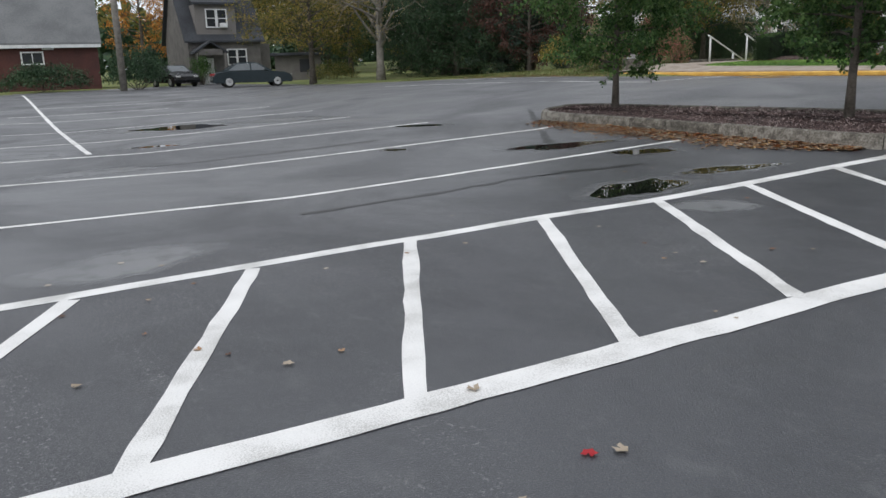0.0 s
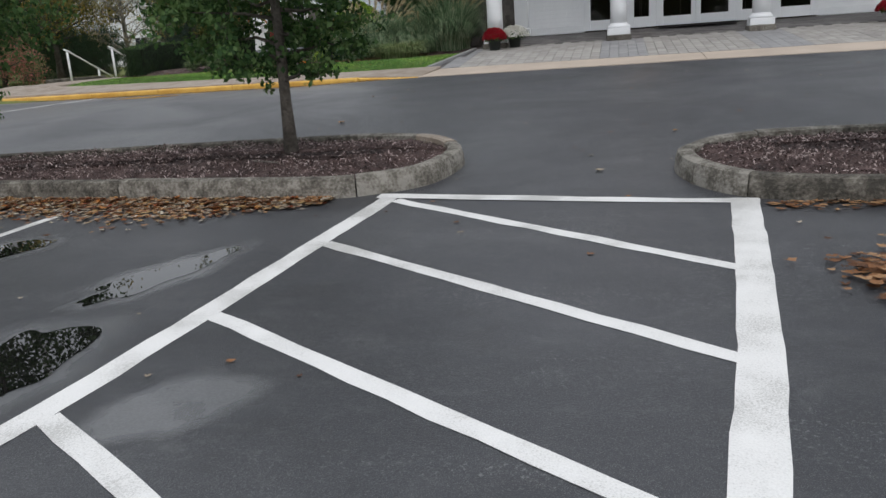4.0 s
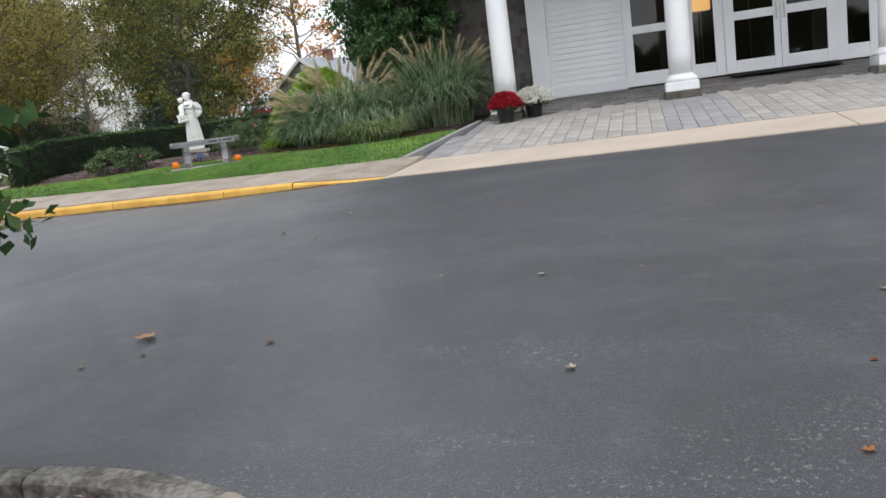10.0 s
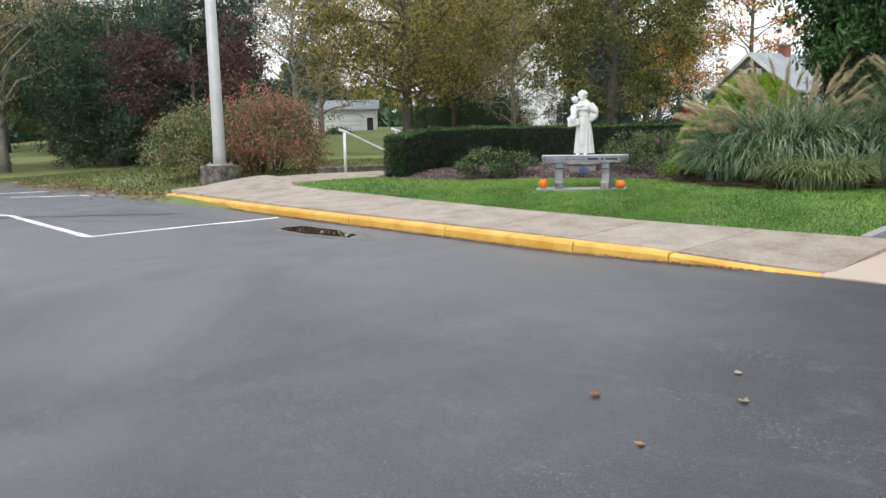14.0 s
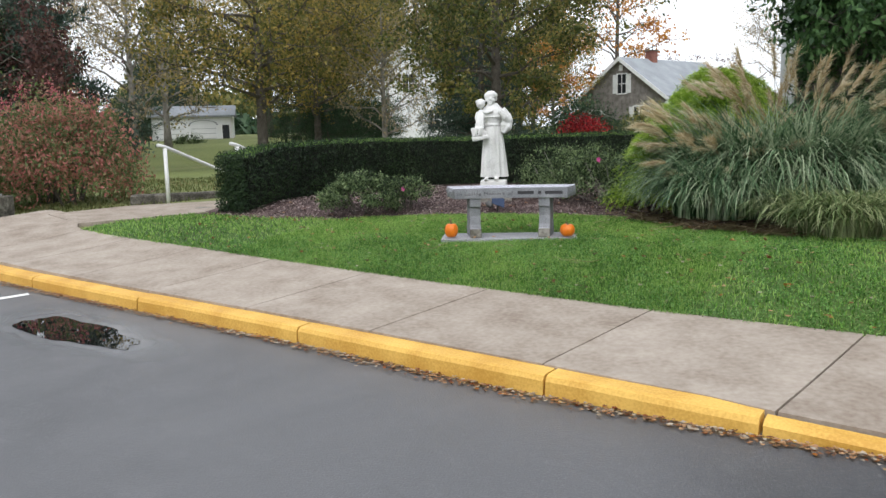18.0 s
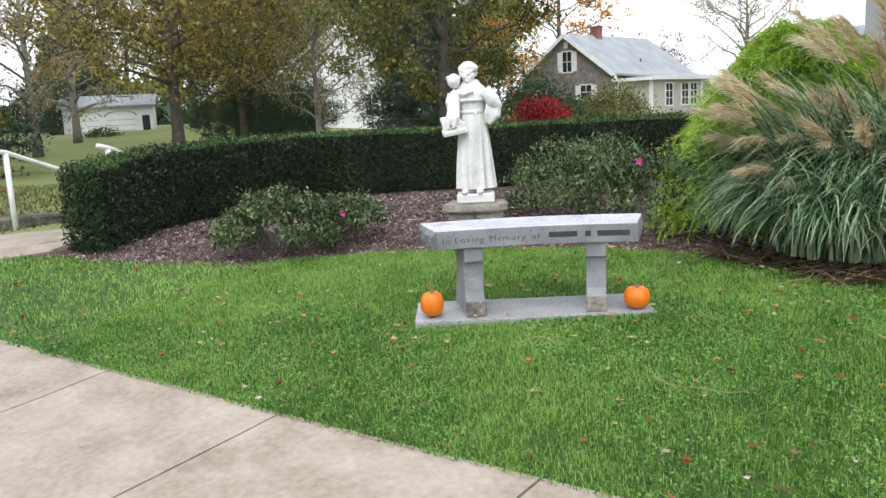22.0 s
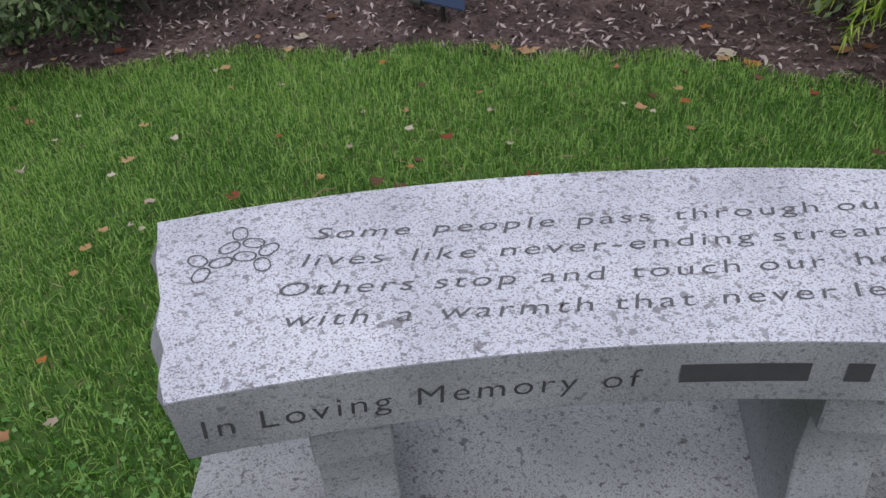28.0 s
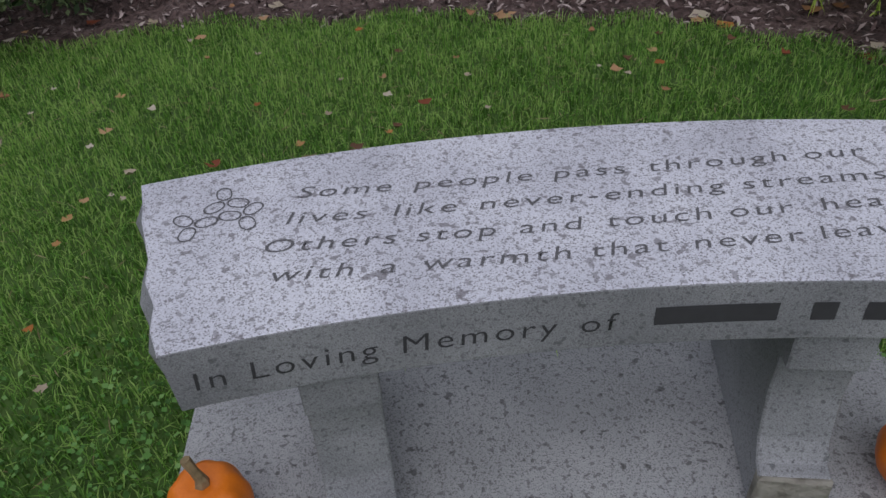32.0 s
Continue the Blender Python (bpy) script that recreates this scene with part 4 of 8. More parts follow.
for col in range(68):
    u = -5.62 + col * 0.203
    off = 0.0 if col % 2 else 0.2
    for row in range(-1, 11):
        n = 1.37 + off + row * 0.403
        half = 1.1 < n < 1.36
        if half:
            n = 1.275
        if n < 1.2 or n > 5.05 or u < -5.62 + 0.1 * (n - 1.2) or u > 8.2 - 0.28 * (n - 1.17):
            continue
        dark = 1 if (abs(u + 1.65) < 0.5 or abs(u - 1.76) < 0.5 or abs(u - 5.3) < 0.5 or u < -5.1) else 0
        m = pose(u, n, pave_h(u, n) + random.uniform(-0.002, 0.002), tilt + random.uniform(-0.4, 0.4), random.uniform(-0.4, 0.4), random.uniform(-0.3, 0.3)) @ Matrix.Diagonal((1, 0.5 if half else 1, 1, 1))
        if n < 3.9 and -5.2 < u < 4.0 and count < 295:
            shared("paver", meshes[dark], forecourt, m)
            count += 1
        else:
            box(rest[dark], -0.099, 0.099, -0.199, 0.199, -0.05, 0.0, m=m)
for dark, b in rest.items():
    part("paver_field", b, (PAVER, DARKPAVER)[dark], forecourt)["kind"] = "stuff"
for side in (((-5.86, 1.2), (-5.76, 1.2), (-5.36, 5.1), (-5.46, 5.1)), ((8.42, 1.17), (8.52, 1.17), (7.3, 5.2), (7.2, 5.2))):
    bm = bmesh.new()
    slab(bm, side, 0.9, lambda u, n: max(float(pave_h(u, n)) + 0.03, float(lawn_h(u, n)) + 0.012 if u < 0 else 0))
    part("edging", bm, DARKPAVER, forecourt, "blue-grey stone edging")
porch = thing("porch_floor", label="damp dark brick porch floor sloping up to the doors", category="porch floor", kind="structure")
porch_h = lambda n: float(np.interp(n, [5.2, 7.7], [1.365, 1.60]))
bm = bmesh.new()
slab(bm, ((-5.35, 5.2), (7.2, 5.2), (6.6, 7.69), (-5.35, 7.69)), 1.0, lambda u, n: porch_h(n) - 0.012)
part("porch_slab", bm, PORCH, porch)
brick = boxed(-0.148, 0.148, -0.073, 0.073, -0.03, 0.0, 0.005)
brick_me = bpy.data.meshes.new("porch_brick")
brick.to_mesh(brick_me)
brick.free()
brick_me.materials.append(PORCH)
far_bricks, laid = bmesh.new(), 0
rise = math.degrees(math.atan2(0.235, 2.5))
for row in range(16):
    n = 5.285 + row * 0.152
    for col in range(41):
        u = -5.2 + col * 0.302 + (0.151 if row % 2 else 0)
        if u > 6.6 - 0.1 * (n - 5.2):
            continue
        m = pose(u, n, porch_h(n) + random.uniform(-0.002, 0.003), rise + random.uniform(-0.5, 0.5), random.uniform(-0.5, 0.5), 0)
        if row < 13 and -4.4 < u < 3.4 and laid < 295:
            shared("porch_brick", brick_me, porch, m)
            laid += 1
        else:
            box(far_bricks, -0.148, 0.148, -0.073, 0.073, -0.03, 0.0, m=m)
part("brick_field", far_bricks, PORCH, porch)["kind"] = "stuff"
mat_ob = thing("door_mat", 0.45, 7.25, 1.612, label="black rubber door mat lying before the double doors", category="door mat")
part("mat", boxed(-1.05, 1.05, -0.4, 0.3, -0.012, 0.008, 0.004), plain("black_rubber", (0.012, 0.012, 0.012), 0.8), mat_ob)

# ---- leaves, trees and shrubs ----
def leaf_cards(centres, size, r, aspect=0.55, tilt=0.9, fold=0.25, up=0.35):
    """Small pointed leaves, folded along the middle, two faces each."""
    c = np.asarray(centres, float)
    k = len(c)
    s = size * r.uniform(0.65, 1.35, (k, 1))
    yaw = r.uniform(0, 2 * np.pi, k)
    dip = r.normal(-0.25, tilt, k)
    ahead = np.column_stack([np.cos(yaw) * np.cos(dip), np.sin(yaw) * np.cos(dip), np.sin(dip)])
    side = np.cross(ahead, r.normal(0, 1, (k, 3)) + np.array([0, 0, up * 3]))
    side /= np.linalg.norm(side, axis=1)[:, None] + 1e-9
    normal = np.cross(side, ahead)
    v = np.stack([c - ahead * s * 0.5, c + side * s * aspect * 0.5 + normal * s * fold * 0.3, c + ahead * s * 0.5, c - side * s * aspect * 0.5 + normal * s * fold * 0.3], 1)
    i = np.arange(k)[:, None] * 4
    faces = np.concatenate([i + [0, 1, 2], i + [0, 2, 3]])
    return v.reshape(-1, 3), faces


def branching(r, height, spread, base, limbs, trunk_r, lean=0.0, rise=0.5, twigs=4, shape="round"):
    """Trunk and limbs as rows of (points, radii), and the places where leaves grow."""
    bars, tips = [], []
    k = 9
    pts = [Vector((lean * t * t * height + r.normal(0, 0.02) * height * 0.12 * t, r.normal(0, 0.02) * height * 0.12 * t, t * height * 0.94)) for t in np.linspace(0, 1, k)]
    pts[0] = Vector((0, 0, -0.12))
    radii = [trunk_r * (1.35 if i == 0 else (1 - 0.9 * i / (k - 1)) ** 0.8 + 0.03) for i in range(k)]
    bars.append((pts, radii))

    def along(t):
        f = t * (k - 1)
        i = min(int(f), k - 2)
        return pts[i].lerp(pts[i + 1], f - i)

    for j in range(limbs):
        t = base + (0.97 - base) * ((j + r.uniform(0, 0.8)) / limbs)
        rel = (t - base) / (1 - base)
        if shape == "cone":
            reach = spread * (1.02 - rel) * r.uniform(0.75, 1.1) + 0.05
            lift = -0.12
        elif shape == "oval":
            reach = spread * (0.22 + 1.1 * math.sin(math.pi * (0.10 + 0.78 * rel))) * r.uniform(0.6, 1.0) * 0.8
            lift = rise
        else:
            reach = spread * (0.45 + 0.75 * math.sin(math.pi * (0.1 + 0.75 * rel))) * r.uniform(0.65, 1.1)
            lift = rise * r.uniform(0.4, 1.4)
        a = j * 2.399 + r.uniform(-0.4, 0.4)
        start = along(t * 0.93)
        out = Vector((math.cos(a), math.sin(a), 0))
        limb = [start]
        for q in (0.3, 0.6, 0.85, 1.0):
            limb.append(start + out * reach * q + Vector((0, 0, reach * lift * q * (1.1 - 0.35 * q))) + Vector(r.normal(0, 0.05, 3)) * reach)
        lr = trunk_r * 0.42 * (1 - 0.6 * rel)
        bars.append((limb, [lr, lr * 0.7, lr * 0.45, lr * 0.28, lr * 0.12]))
        tips += [(limb[2], reach * 0.26), (limb[3], reach * 0.27), (limb[4], reach * 0.22)]
        for w in range(twigs):
            q = r.uniform(0.35, 0.95)
            i = min(int(q * 4), 3)
            s = limb[i].lerp(limb[i + 1], q * 4 - i)
            e = s + (out * r.uniform(0.1, 0.7) + Vector(r.normal(0, 0.55, 3)) + Vector((0, 0, 0.25 if lift > 0 else -0.1))) * reach * 0.42
            m = s.lerp(e, 0.5) + Vector(r.normal(0, 0.04, 3)) * reach
            bars.append(([s, m, e], [lr * 0.3, lr * 0.2, lr * 0.08]))
            tips += [(e, reach * 0.19), (m, reach * 0.16)]
    return bars, tips


def tree(name, label, u, n, z, height, spread, base, limbs, trunk_r, leaves, size, mat, bark=None, seed=1, shape="round", rise=0.5, lean=0.0, aspect=0.6, twigs=4, yaw=0, tight=1.0, group="", flat=1.0):
    r = np.random.default_rng(seed)
    bars, tips = branching(r, height, spread, base, limbs, trunk_r, lean, rise, twigs, shape)
    ob = thing(name, u, n, z, yaw, label, "tree", group)
    bm = bmesh.new()
    for i, (pts, radii) in enumerate(bars):
        tube(bm, pts, radii, 9 if i == 0 else 5)
    part("trunk", bm, bark or BARK, ob, "", smooth=True)
    if leaves:
        weight = np.array([t[1] for t in tips]) ** 1.5
        pick = r.choice(len(tips), leaves, p=weight / weight.sum())
        at = np.array([tips[i][0][:] for i in pick])
        wide = np.array([tips[i][1] for i in pick])[:, None] * tight
        step = r.normal(0, 1, (leaves, 3))
        step /= np.maximum(np.linalg.norm(step, axis=1)[:, None], 0.3)
        at = at + step * wide * r.uniform(0.2, 1.15, (leaves, 1)) * np.array([1, 1, 0.7 * flat])
        arrays("crown", *leaf_cards(at, size, r, aspect), mat, ob)
    return ob


def again(ob, u, n, z, yaw, scale, label=""):
    c = copy_thing(ob, PLACE @ pose(u, n, z, 0, 0, yaw) @ Matrix.Scale(scale, 4))
    if label:
        c["label"] = label
    return c


GREEN = leafy("pear_leaf", (0.03, 0.075, 0.022), ((0.075, 0.155, 0.045), (0.14, 0.225, 0.075)), light=0.35, island=1.3)
GOLD = leafy("gold_green_leaf", (0.085, 0.10, 0.028), ((0.20, 0.19, 0.052), (0.43, 0.31, 0.085)), light=0.4, island=1.2)
OLIVE = leafy("olive_leaf", (0.055, 0.078, 0.024), ((0.13, 0.155, 0.045), (0.30, 0.25, 0.08)), light=0.4, island=1.2)
ORANGE = leafy("orange_leaf", (0.30, 0.11, 0.03), ((0.52, 0.22, 0.045), (0.65, 0.36, 0.09)), light=0.4)
TAN = leafy("tan_leaf", (0.20, 0.17, 0.10), ((0.33, 0.27, 0.16), (0.46, 0.36, 0.20)), light=0.4)
DARKGREEN = leafy("dark_evergreen", (0.02, 0.042, 0.022), ((0.042, 0.085, 0.042), (0.075, 0.13, 0.065)), light=0.15)
SPRUCE = leafy("spruce_needles", (0.025, 0.046, 0.036), ((0.05, 0.085, 0.064), (0.085, 0.125, 0.09)), light=0.12)
RUSSET = leafy("russet_leaf", (0.045, 0.022, 0.02), ((0.09, 0.042, 0.036), (0.14, 0.07, 0.055)), light=0.3)
SCARLET = leafy("scarlet_leaf", (0.16, 0.008, 0.014), ((0.36, 0.018, 0.028), (0.58, 0.045, 0.05)), light=0.25, island=1.6)
LIME = leafy("lime_leaf", (0.13, 0.25, 0.016), ((0.34, 0.52, 0.06), (0.58, 0.72, 0.16)), light=0.5, island=1.5)
AZALEA = leafy("azalea_leaf", (0.018, 0.034, 0.012), ((0.06, 0.105, 0.038), (0.19, 0.25, 0.115)), light=0.2, island=1.9)
HEDGE = leafy("yew_needles", (0.010, 0.024, 0.010), ((0.022, 0.048, 0.018), (0.05, 0.085, 0.030)), light=0.1)
YEWTIP = leafy("pale_yew_leaf", (0.045, 0.09, 0.02), ((0.13, 0.24, 0.05), (0.25, 0.38, 0.10)), light=0.3)
FIRE = leafy("autumn_shrub_leaf", (0.11, 0.16, 0.06), ((0.27, 0.21, 0.11), (0.50, 0.19, 0.17)), light=0.35, island=1.8)

# ---- the memorial bench ----
def granite(name, low, mid, high, speck, size=240.0, blotch=55.0, dirt=0.35):
    """Pale granite with dark grains, lichen spots and a faint rosy cast."""
    m = material(name, low, (mid, high), (0.65, 0.85), scale=5, fine=size, bump=0.35, depth=0.003, contrast=0.45)
    nt = m.node_tree
    bsdf = nt.nodes["Principled BSDF"]
    base = bsdf.inputs["Base Color"].links[0].from_socket
    at = nt.nodes.new("ShaderNodeTexCoord")
    for kind, scale, edge, tone, amount in (("ShaderNodeTexNoise", blotch * 2.6, (0.52, 0.64), tuple(c * 0.6 for c in speck), dirt), ("ShaderNodeTexNoise", blotch * 0.62, (0.60, 0.645), speck, 0.6), ("ShaderNodeTexNoise", blotch * 0.3, (0.66, 0.69), tuple(c * 0.95 for c in speck), 0.7)):
        n = nt.nodes.new(kind)
        n.inputs["Scale"].default_value, n.inputs["Detail"].default_value = scale, 2.5
        nt.links.new(at.outputs["Object"], n.inputs["Vector"])
        ramp = nt.nodes.new("ShaderNodeMapRange")
        ramp.inputs["From Min"].default_value, ramp.inputs["From Max"].default_value = edge
        ramp.inputs["To Max"].default_value = amount
        nt.links.new(n.outputs["Fac"], ramp.inputs["Value"])
        mix = nt.nodes.new("ShaderNodeMixRGB")
        mix.inputs["Color2"].default_value = (*tone, 1)
        nt.links.new(ramp.outputs["Result"], mix.inputs["Fac"])
        nt.links.new(base, mix.inputs["Color1"])
        base = mix.outputs["Color"]
    nt.links.new(base, bsdf.inputs["Base Color"])
    return m


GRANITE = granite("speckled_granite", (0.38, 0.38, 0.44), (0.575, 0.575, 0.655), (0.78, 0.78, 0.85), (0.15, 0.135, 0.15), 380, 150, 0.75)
# darker granite for sides and legs: their shade is put into the colour
GRANITE_SHADED = granite("shaded_granite", (0.13, 0.135, 0.15), (0.245, 0.25, 0.27), (0.39, 0.395, 0.42), (0.095, 0.095, 0.105), 420, 260, 0.65)
PADSTONE = granite("pad_granite", (0.25, 0.255, 0.27), (0.36, 0.365, 0.385), (0.48, 0.48, 0.50), (0.075, 0.072, 0.075), 380, 150, 0.6)
LETTER = plain("cut_letter", (0.04, 0.04, 0.045), 0.8, bump=0)
PALELETTER = plain("worn_cut_letter", (0.11, 0.107, 0.118), 0.8, bump=0)
BENCH_AT = (-9.977, 2.815, 1.25, 29.5)
bench = thing("memorial_bench", *BENCH_AT, "curved grey granite memorial bench with cut lettering on two legs", "bench")


def seat_point(s, t):
    """s from -1 to 1 along the seat, t from 0 at the front to 1 at the back."""
    f = -0.210 + 0.051 * (1 - s * s)
    b = 0.143 + 0.072 * (1 - s * s)
    return s * (0.510 + 0.101 * t), f + (b - f) * t


bm = bmesh.new()
S, T = 36, 8
r = random.Random(2)
grids = []
for z in (0.364, 0.46):
    rows = []
    for i in range(S + 1):
        row = []
        for j in range(T + 1):
            x, y = seat_point(-1 + 2 * i / S, j / T)
            rough = 0.006 if i in (0, S) else 0
            row.append(bm.verts.new((x + r.uniform(-rough, rough), y, z)))
        rows.append(row)
    grids.append(rows)
for k, rows in enumerate(grids):
    for i in range(S):
        for j in range(T):
            q = (rows[i][j], rows[i + 1][j], rows[i + 1][j + 1], rows[i][j + 1])
            bm.faces.new(q if k else q[::-1])
for i in range(S):
    for j, flip in ((0, False), (T, True)):
        q = (grids[0][i][j], grids[0][i + 1][j], grids[1][i + 1][j], grids[1][i][j])
        bm.faces.new(q[::-1] if flip else q)
# pitched, broken end faces
for i, flip in ((0, True), (S, False)):
    steps = []
    for h in (0.0, 0.33, 0.66, 1.0):
        line = []
        for j in range(T + 1):
            a, b = grids[0][i][j], grids[1][i][j]
            if h in (0.0, 1.0):
                line.append(a if h == 0.0 else b)
            else:
                bulge = r.uniform(0.004, 0.018) * (1 if i else -1) * (0 if j in (0, T) else 1)
                line.append(bm.verts.new(a.co.lerp(b.co, h) + Vector((bulge, 0.3 * bulge, 0))))
        steps.append(line)
    for l0, l1 in zip(steps, steps[1:]):
        for j in range(T):
            q = (l0[j], l0[j + 1], l1[j + 1], l1[j])
            bm.faces.new(q[::-1] if flip else q)
bmesh.ops.recalc_face_normals(bm, faces=bm.faces[:])
edges = [e for e in bm.edges if len(e.link_faces) == 2 and e.calc_face_angle(0) > 0.9 and abs(e.verts[0].co.z - e.verts[1].co.z) < 0.01]
bmesh.ops.bevel(bm, geom=edges, offset=0.003, segments=2, affect="EDGES", profile=0.5)
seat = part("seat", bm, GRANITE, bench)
seat.data.materials.append(GRANITE_SHADED)
# every face that is not turned up takes the shaded tone
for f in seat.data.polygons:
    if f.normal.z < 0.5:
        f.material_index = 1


def lettering(name, text, width, size, material_, parent, where, shear=0.0, spacing=1.25, gap=0.42, starts=None):
    """Cut letters, word by word: where(x, y) carries the flat line, x along it, y up from its foot, onto the stone."""
    words = []
    for word in text.split():
        cu = bpy.data.curves.new(name, "FONT")
        cu.body, cu.size, cu.shear, cu.space_character, cu.resolution_u = word, size, shear, spacing, 3
        cu.offset = -0.006 * size
        tmp = new(name, cu)
        me = bpy.data.meshes.new_from_object(tmp.evaluated_get(bpy.context.evaluated_depsgraph_get()))
        bpy.data.objects.remove(tmp)
        bpy.data.curves.remove(cu)
        co = np.empty(len(me.vertices) * 3)
        me.vertices.foreach_get("co", co)
        co = co.reshape(-1, 3)
        words.append((me, co, co[:, 0].min(), co[:, 0].max()))
    total = sum(w[3] - w[2] for w in words) + gap * size * (len(words) - 1)
    start, k = 0.0, width / total
    if starts:
        k = (starts[-1] - starts[0] - 0.029 * (len(words) - 1)) / sum(w[3] - w[2] for w in words[:-1])
    for i, (me, co, lo, hi) in enumerate(words):
        xs = (co[:, 0] - lo) * k + (starts[i] if starts else start * k)
        start += hi - lo + gap * size
        me.vertices.foreach_set("co", np.array([where(x, y) for x, y in zip(xs, co[:, 1])]).ravel())
        me.update()
        me.materials.clear()
        me.materials.append(material_)
        ob = new(name, me)
        ob.parent = parent


def bar(name, x0, x1, y0, y1, material_, parent, where, steps=8):
    bm = bmesh.new()
    lo = [bm.verts.new(where(x0 + (x1 - x0) * i / steps, y0)) for i in range(steps + 1)]
    hi = [bm.verts.new(where(x0 + (x1 - x0) * i / steps, y1)) for i in range(steps + 1)]
    for i in range(steps):
        bm.faces.new((lo[i], lo[i + 1], hi[i + 1], hi[i]))
    return part(name, bm, material_, parent)


for text, y, starts in (("Some people pass through our", 0.077, (-0.378, -0.216, -0.020, 0.117, 0.338)), ("lives like never-ending streams.", 0.0175, (-0.388, -0.244, -0.128, 0.228)), ("Others stop and touch our hearts", -0.041, (-0.410, -0.215, -0.082, 0.033, 0.192, 0.311)), ("with a warmth that never leaves.", -0.0985, (-0.395, -0.261, -0.207, 0.001, 0.127, 0.285))):
    lettering("cut_word", text, 0, 0.0385, PALELETTER, seat, lambda x, v, y=y: (x, y + v, 0.4608), shear=0.18, spacing=1.17, starts=starts)


def front_face(x, y):
    return (x, -0.210 + 0.051 * (1 - (x / 0.510) ** 2) - 0.0012, 0.394 + y)


lettering("cut_word", "In Loving Memory of", 0.503, 0.042, LETTER, seat, lambda x, y: front_face(-0.481 + x, y), shear=0.05, spacing=1.2, gap=0.6)
for x0, x1 in ((0.065, 0.212), (0.251, 0.280), (0.312, 0.472)):
    bar("name_bar", x0, x1, 0.004, 0.033, LETTER, seat, front_face)
# the carved clover spray
for cx, cy in ((-0.478, 0.082), (-0.448, 0.045), (-0.515, 0.030)):
    for k in range(3):
        a = k * 2.094 + cx * 40
        bm = bmesh.new()
        ring = [(cx + 0.019 * math.cos(a) + 0.014 * math.cos(t) * (1 + 0.2 * math.cos(2 * (t - a))), cy + 0.019 * math.sin(a) + 0.014 * math.sin(t) * (1 + 0.2 * math.cos(2 * (t - a)))) for t in np.linspace(0, 2 * math.pi, 16, endpoint=False)]
        inner = [(cx + 0.019 * math.cos(a) + (x - cx - 0.019 * math.cos(a)) * 0.82, cy + 0.019 * math.sin(a) + (y - cy - 0.019 * math.sin(a)) * 0.82) for x, y in ring]
        o, q = [bm.verts.new((*p, 0.4608)) for p in ring], [bm.verts.new((*p, 0.4608)) for p in inner]
        for i in range(16):
            bm.faces.new((o[i], o[(i + 1) % 16], q[(i + 1) % 16], q[i]))
        part("carved_leaf", bm, PALELETTER, seat)
for x0, x1 in ((-0.398, -0.296), (0.277, 0.380)):
    prof = ((-0.162, 0.364), (-0.162, 0.286), (-0.136, 0.282), (-0.130, 0.20), (-0.142, 0.12), (-0.160, 0.088), (-0.182, 0.085), (-0.186, 0.0), (0.17, 0.0), (0.165, 0.085), (0.13, 0.12), (0.11, 0.22), (0.12, 0.30), (0.13, 0.364))
    bm = bmesh.new()
    a, b = [bm.verts.new((x0, y, z)) for y, z in prof], [bm.verts.new((x1, y, z)) for y, z in prof]
    bm.faces.new(a)
    bm.faces.new(b[::-1])
    for i in range(len(prof)):
        j = (i + 1) % len(prof)
        bm.faces.new((a[i], b[i], b[j], a[j]))
    bmesh.ops.recalc_face_normals(bm, faces=bm.faces[:])
    bmesh.ops.bevel(bm, geom=bm.edges[:], offset=0.003, segments=1, affect="EDGES")
    toe = Matrix.Rotation(radians(9 if x0 < 0 else -9), 3, "Z")
    bmesh.ops.rotate(bm, verts=bm.verts[:], cent=((x0 + x1) / 2, -0.02, 0), matrix=toe)
    leg = part("leg", bm, GRANITE_SHADED, bench)
    bm = bmesh.new()
    box(bm, x0 - 0.002, x1 + 0.002, -0.1885, -0.166, 0.001, 0.082, 0.004)
    for v in bm.verts:
        v.co += Vector((r.uniform(-0.003, 0.003), r.uniform(-0.003, 0.003), 0))
    bmesh.ops.rotate(bm, verts=bm.verts[:], cent=((x0 + x1) / 2, -0.02, 0), matrix=toe)
    part("rough_foot", bm, KERB, leg, "rough weathered foot block")
pad = thing("bench_pad", *BENCH_AT, "flat grey granite slab set flush in the lawn beneath the bench", "slab")
part("pad_slab", boxed(-0.645, 0.605, -0.225, 0.20, -0.10, -0.001, 0.006, seg=2), PADSTONE, pad)

# ---- pumpkins ----
ORANGE_SKIN = material("pumpkin_skin", (0.66, 0.14, 0.004), (0.82, 0.22, 0.010), (0.35, 0.5), scale=9, fine=120, bump=0.1, contrast=0.5)
STEMSKIN = material("pumpkin_stem", (0.14, 0.10, 0.05), (0.30, 0.22, 0.12), (0.8, 0.95), scale=20, fine=90, bump=0.5)


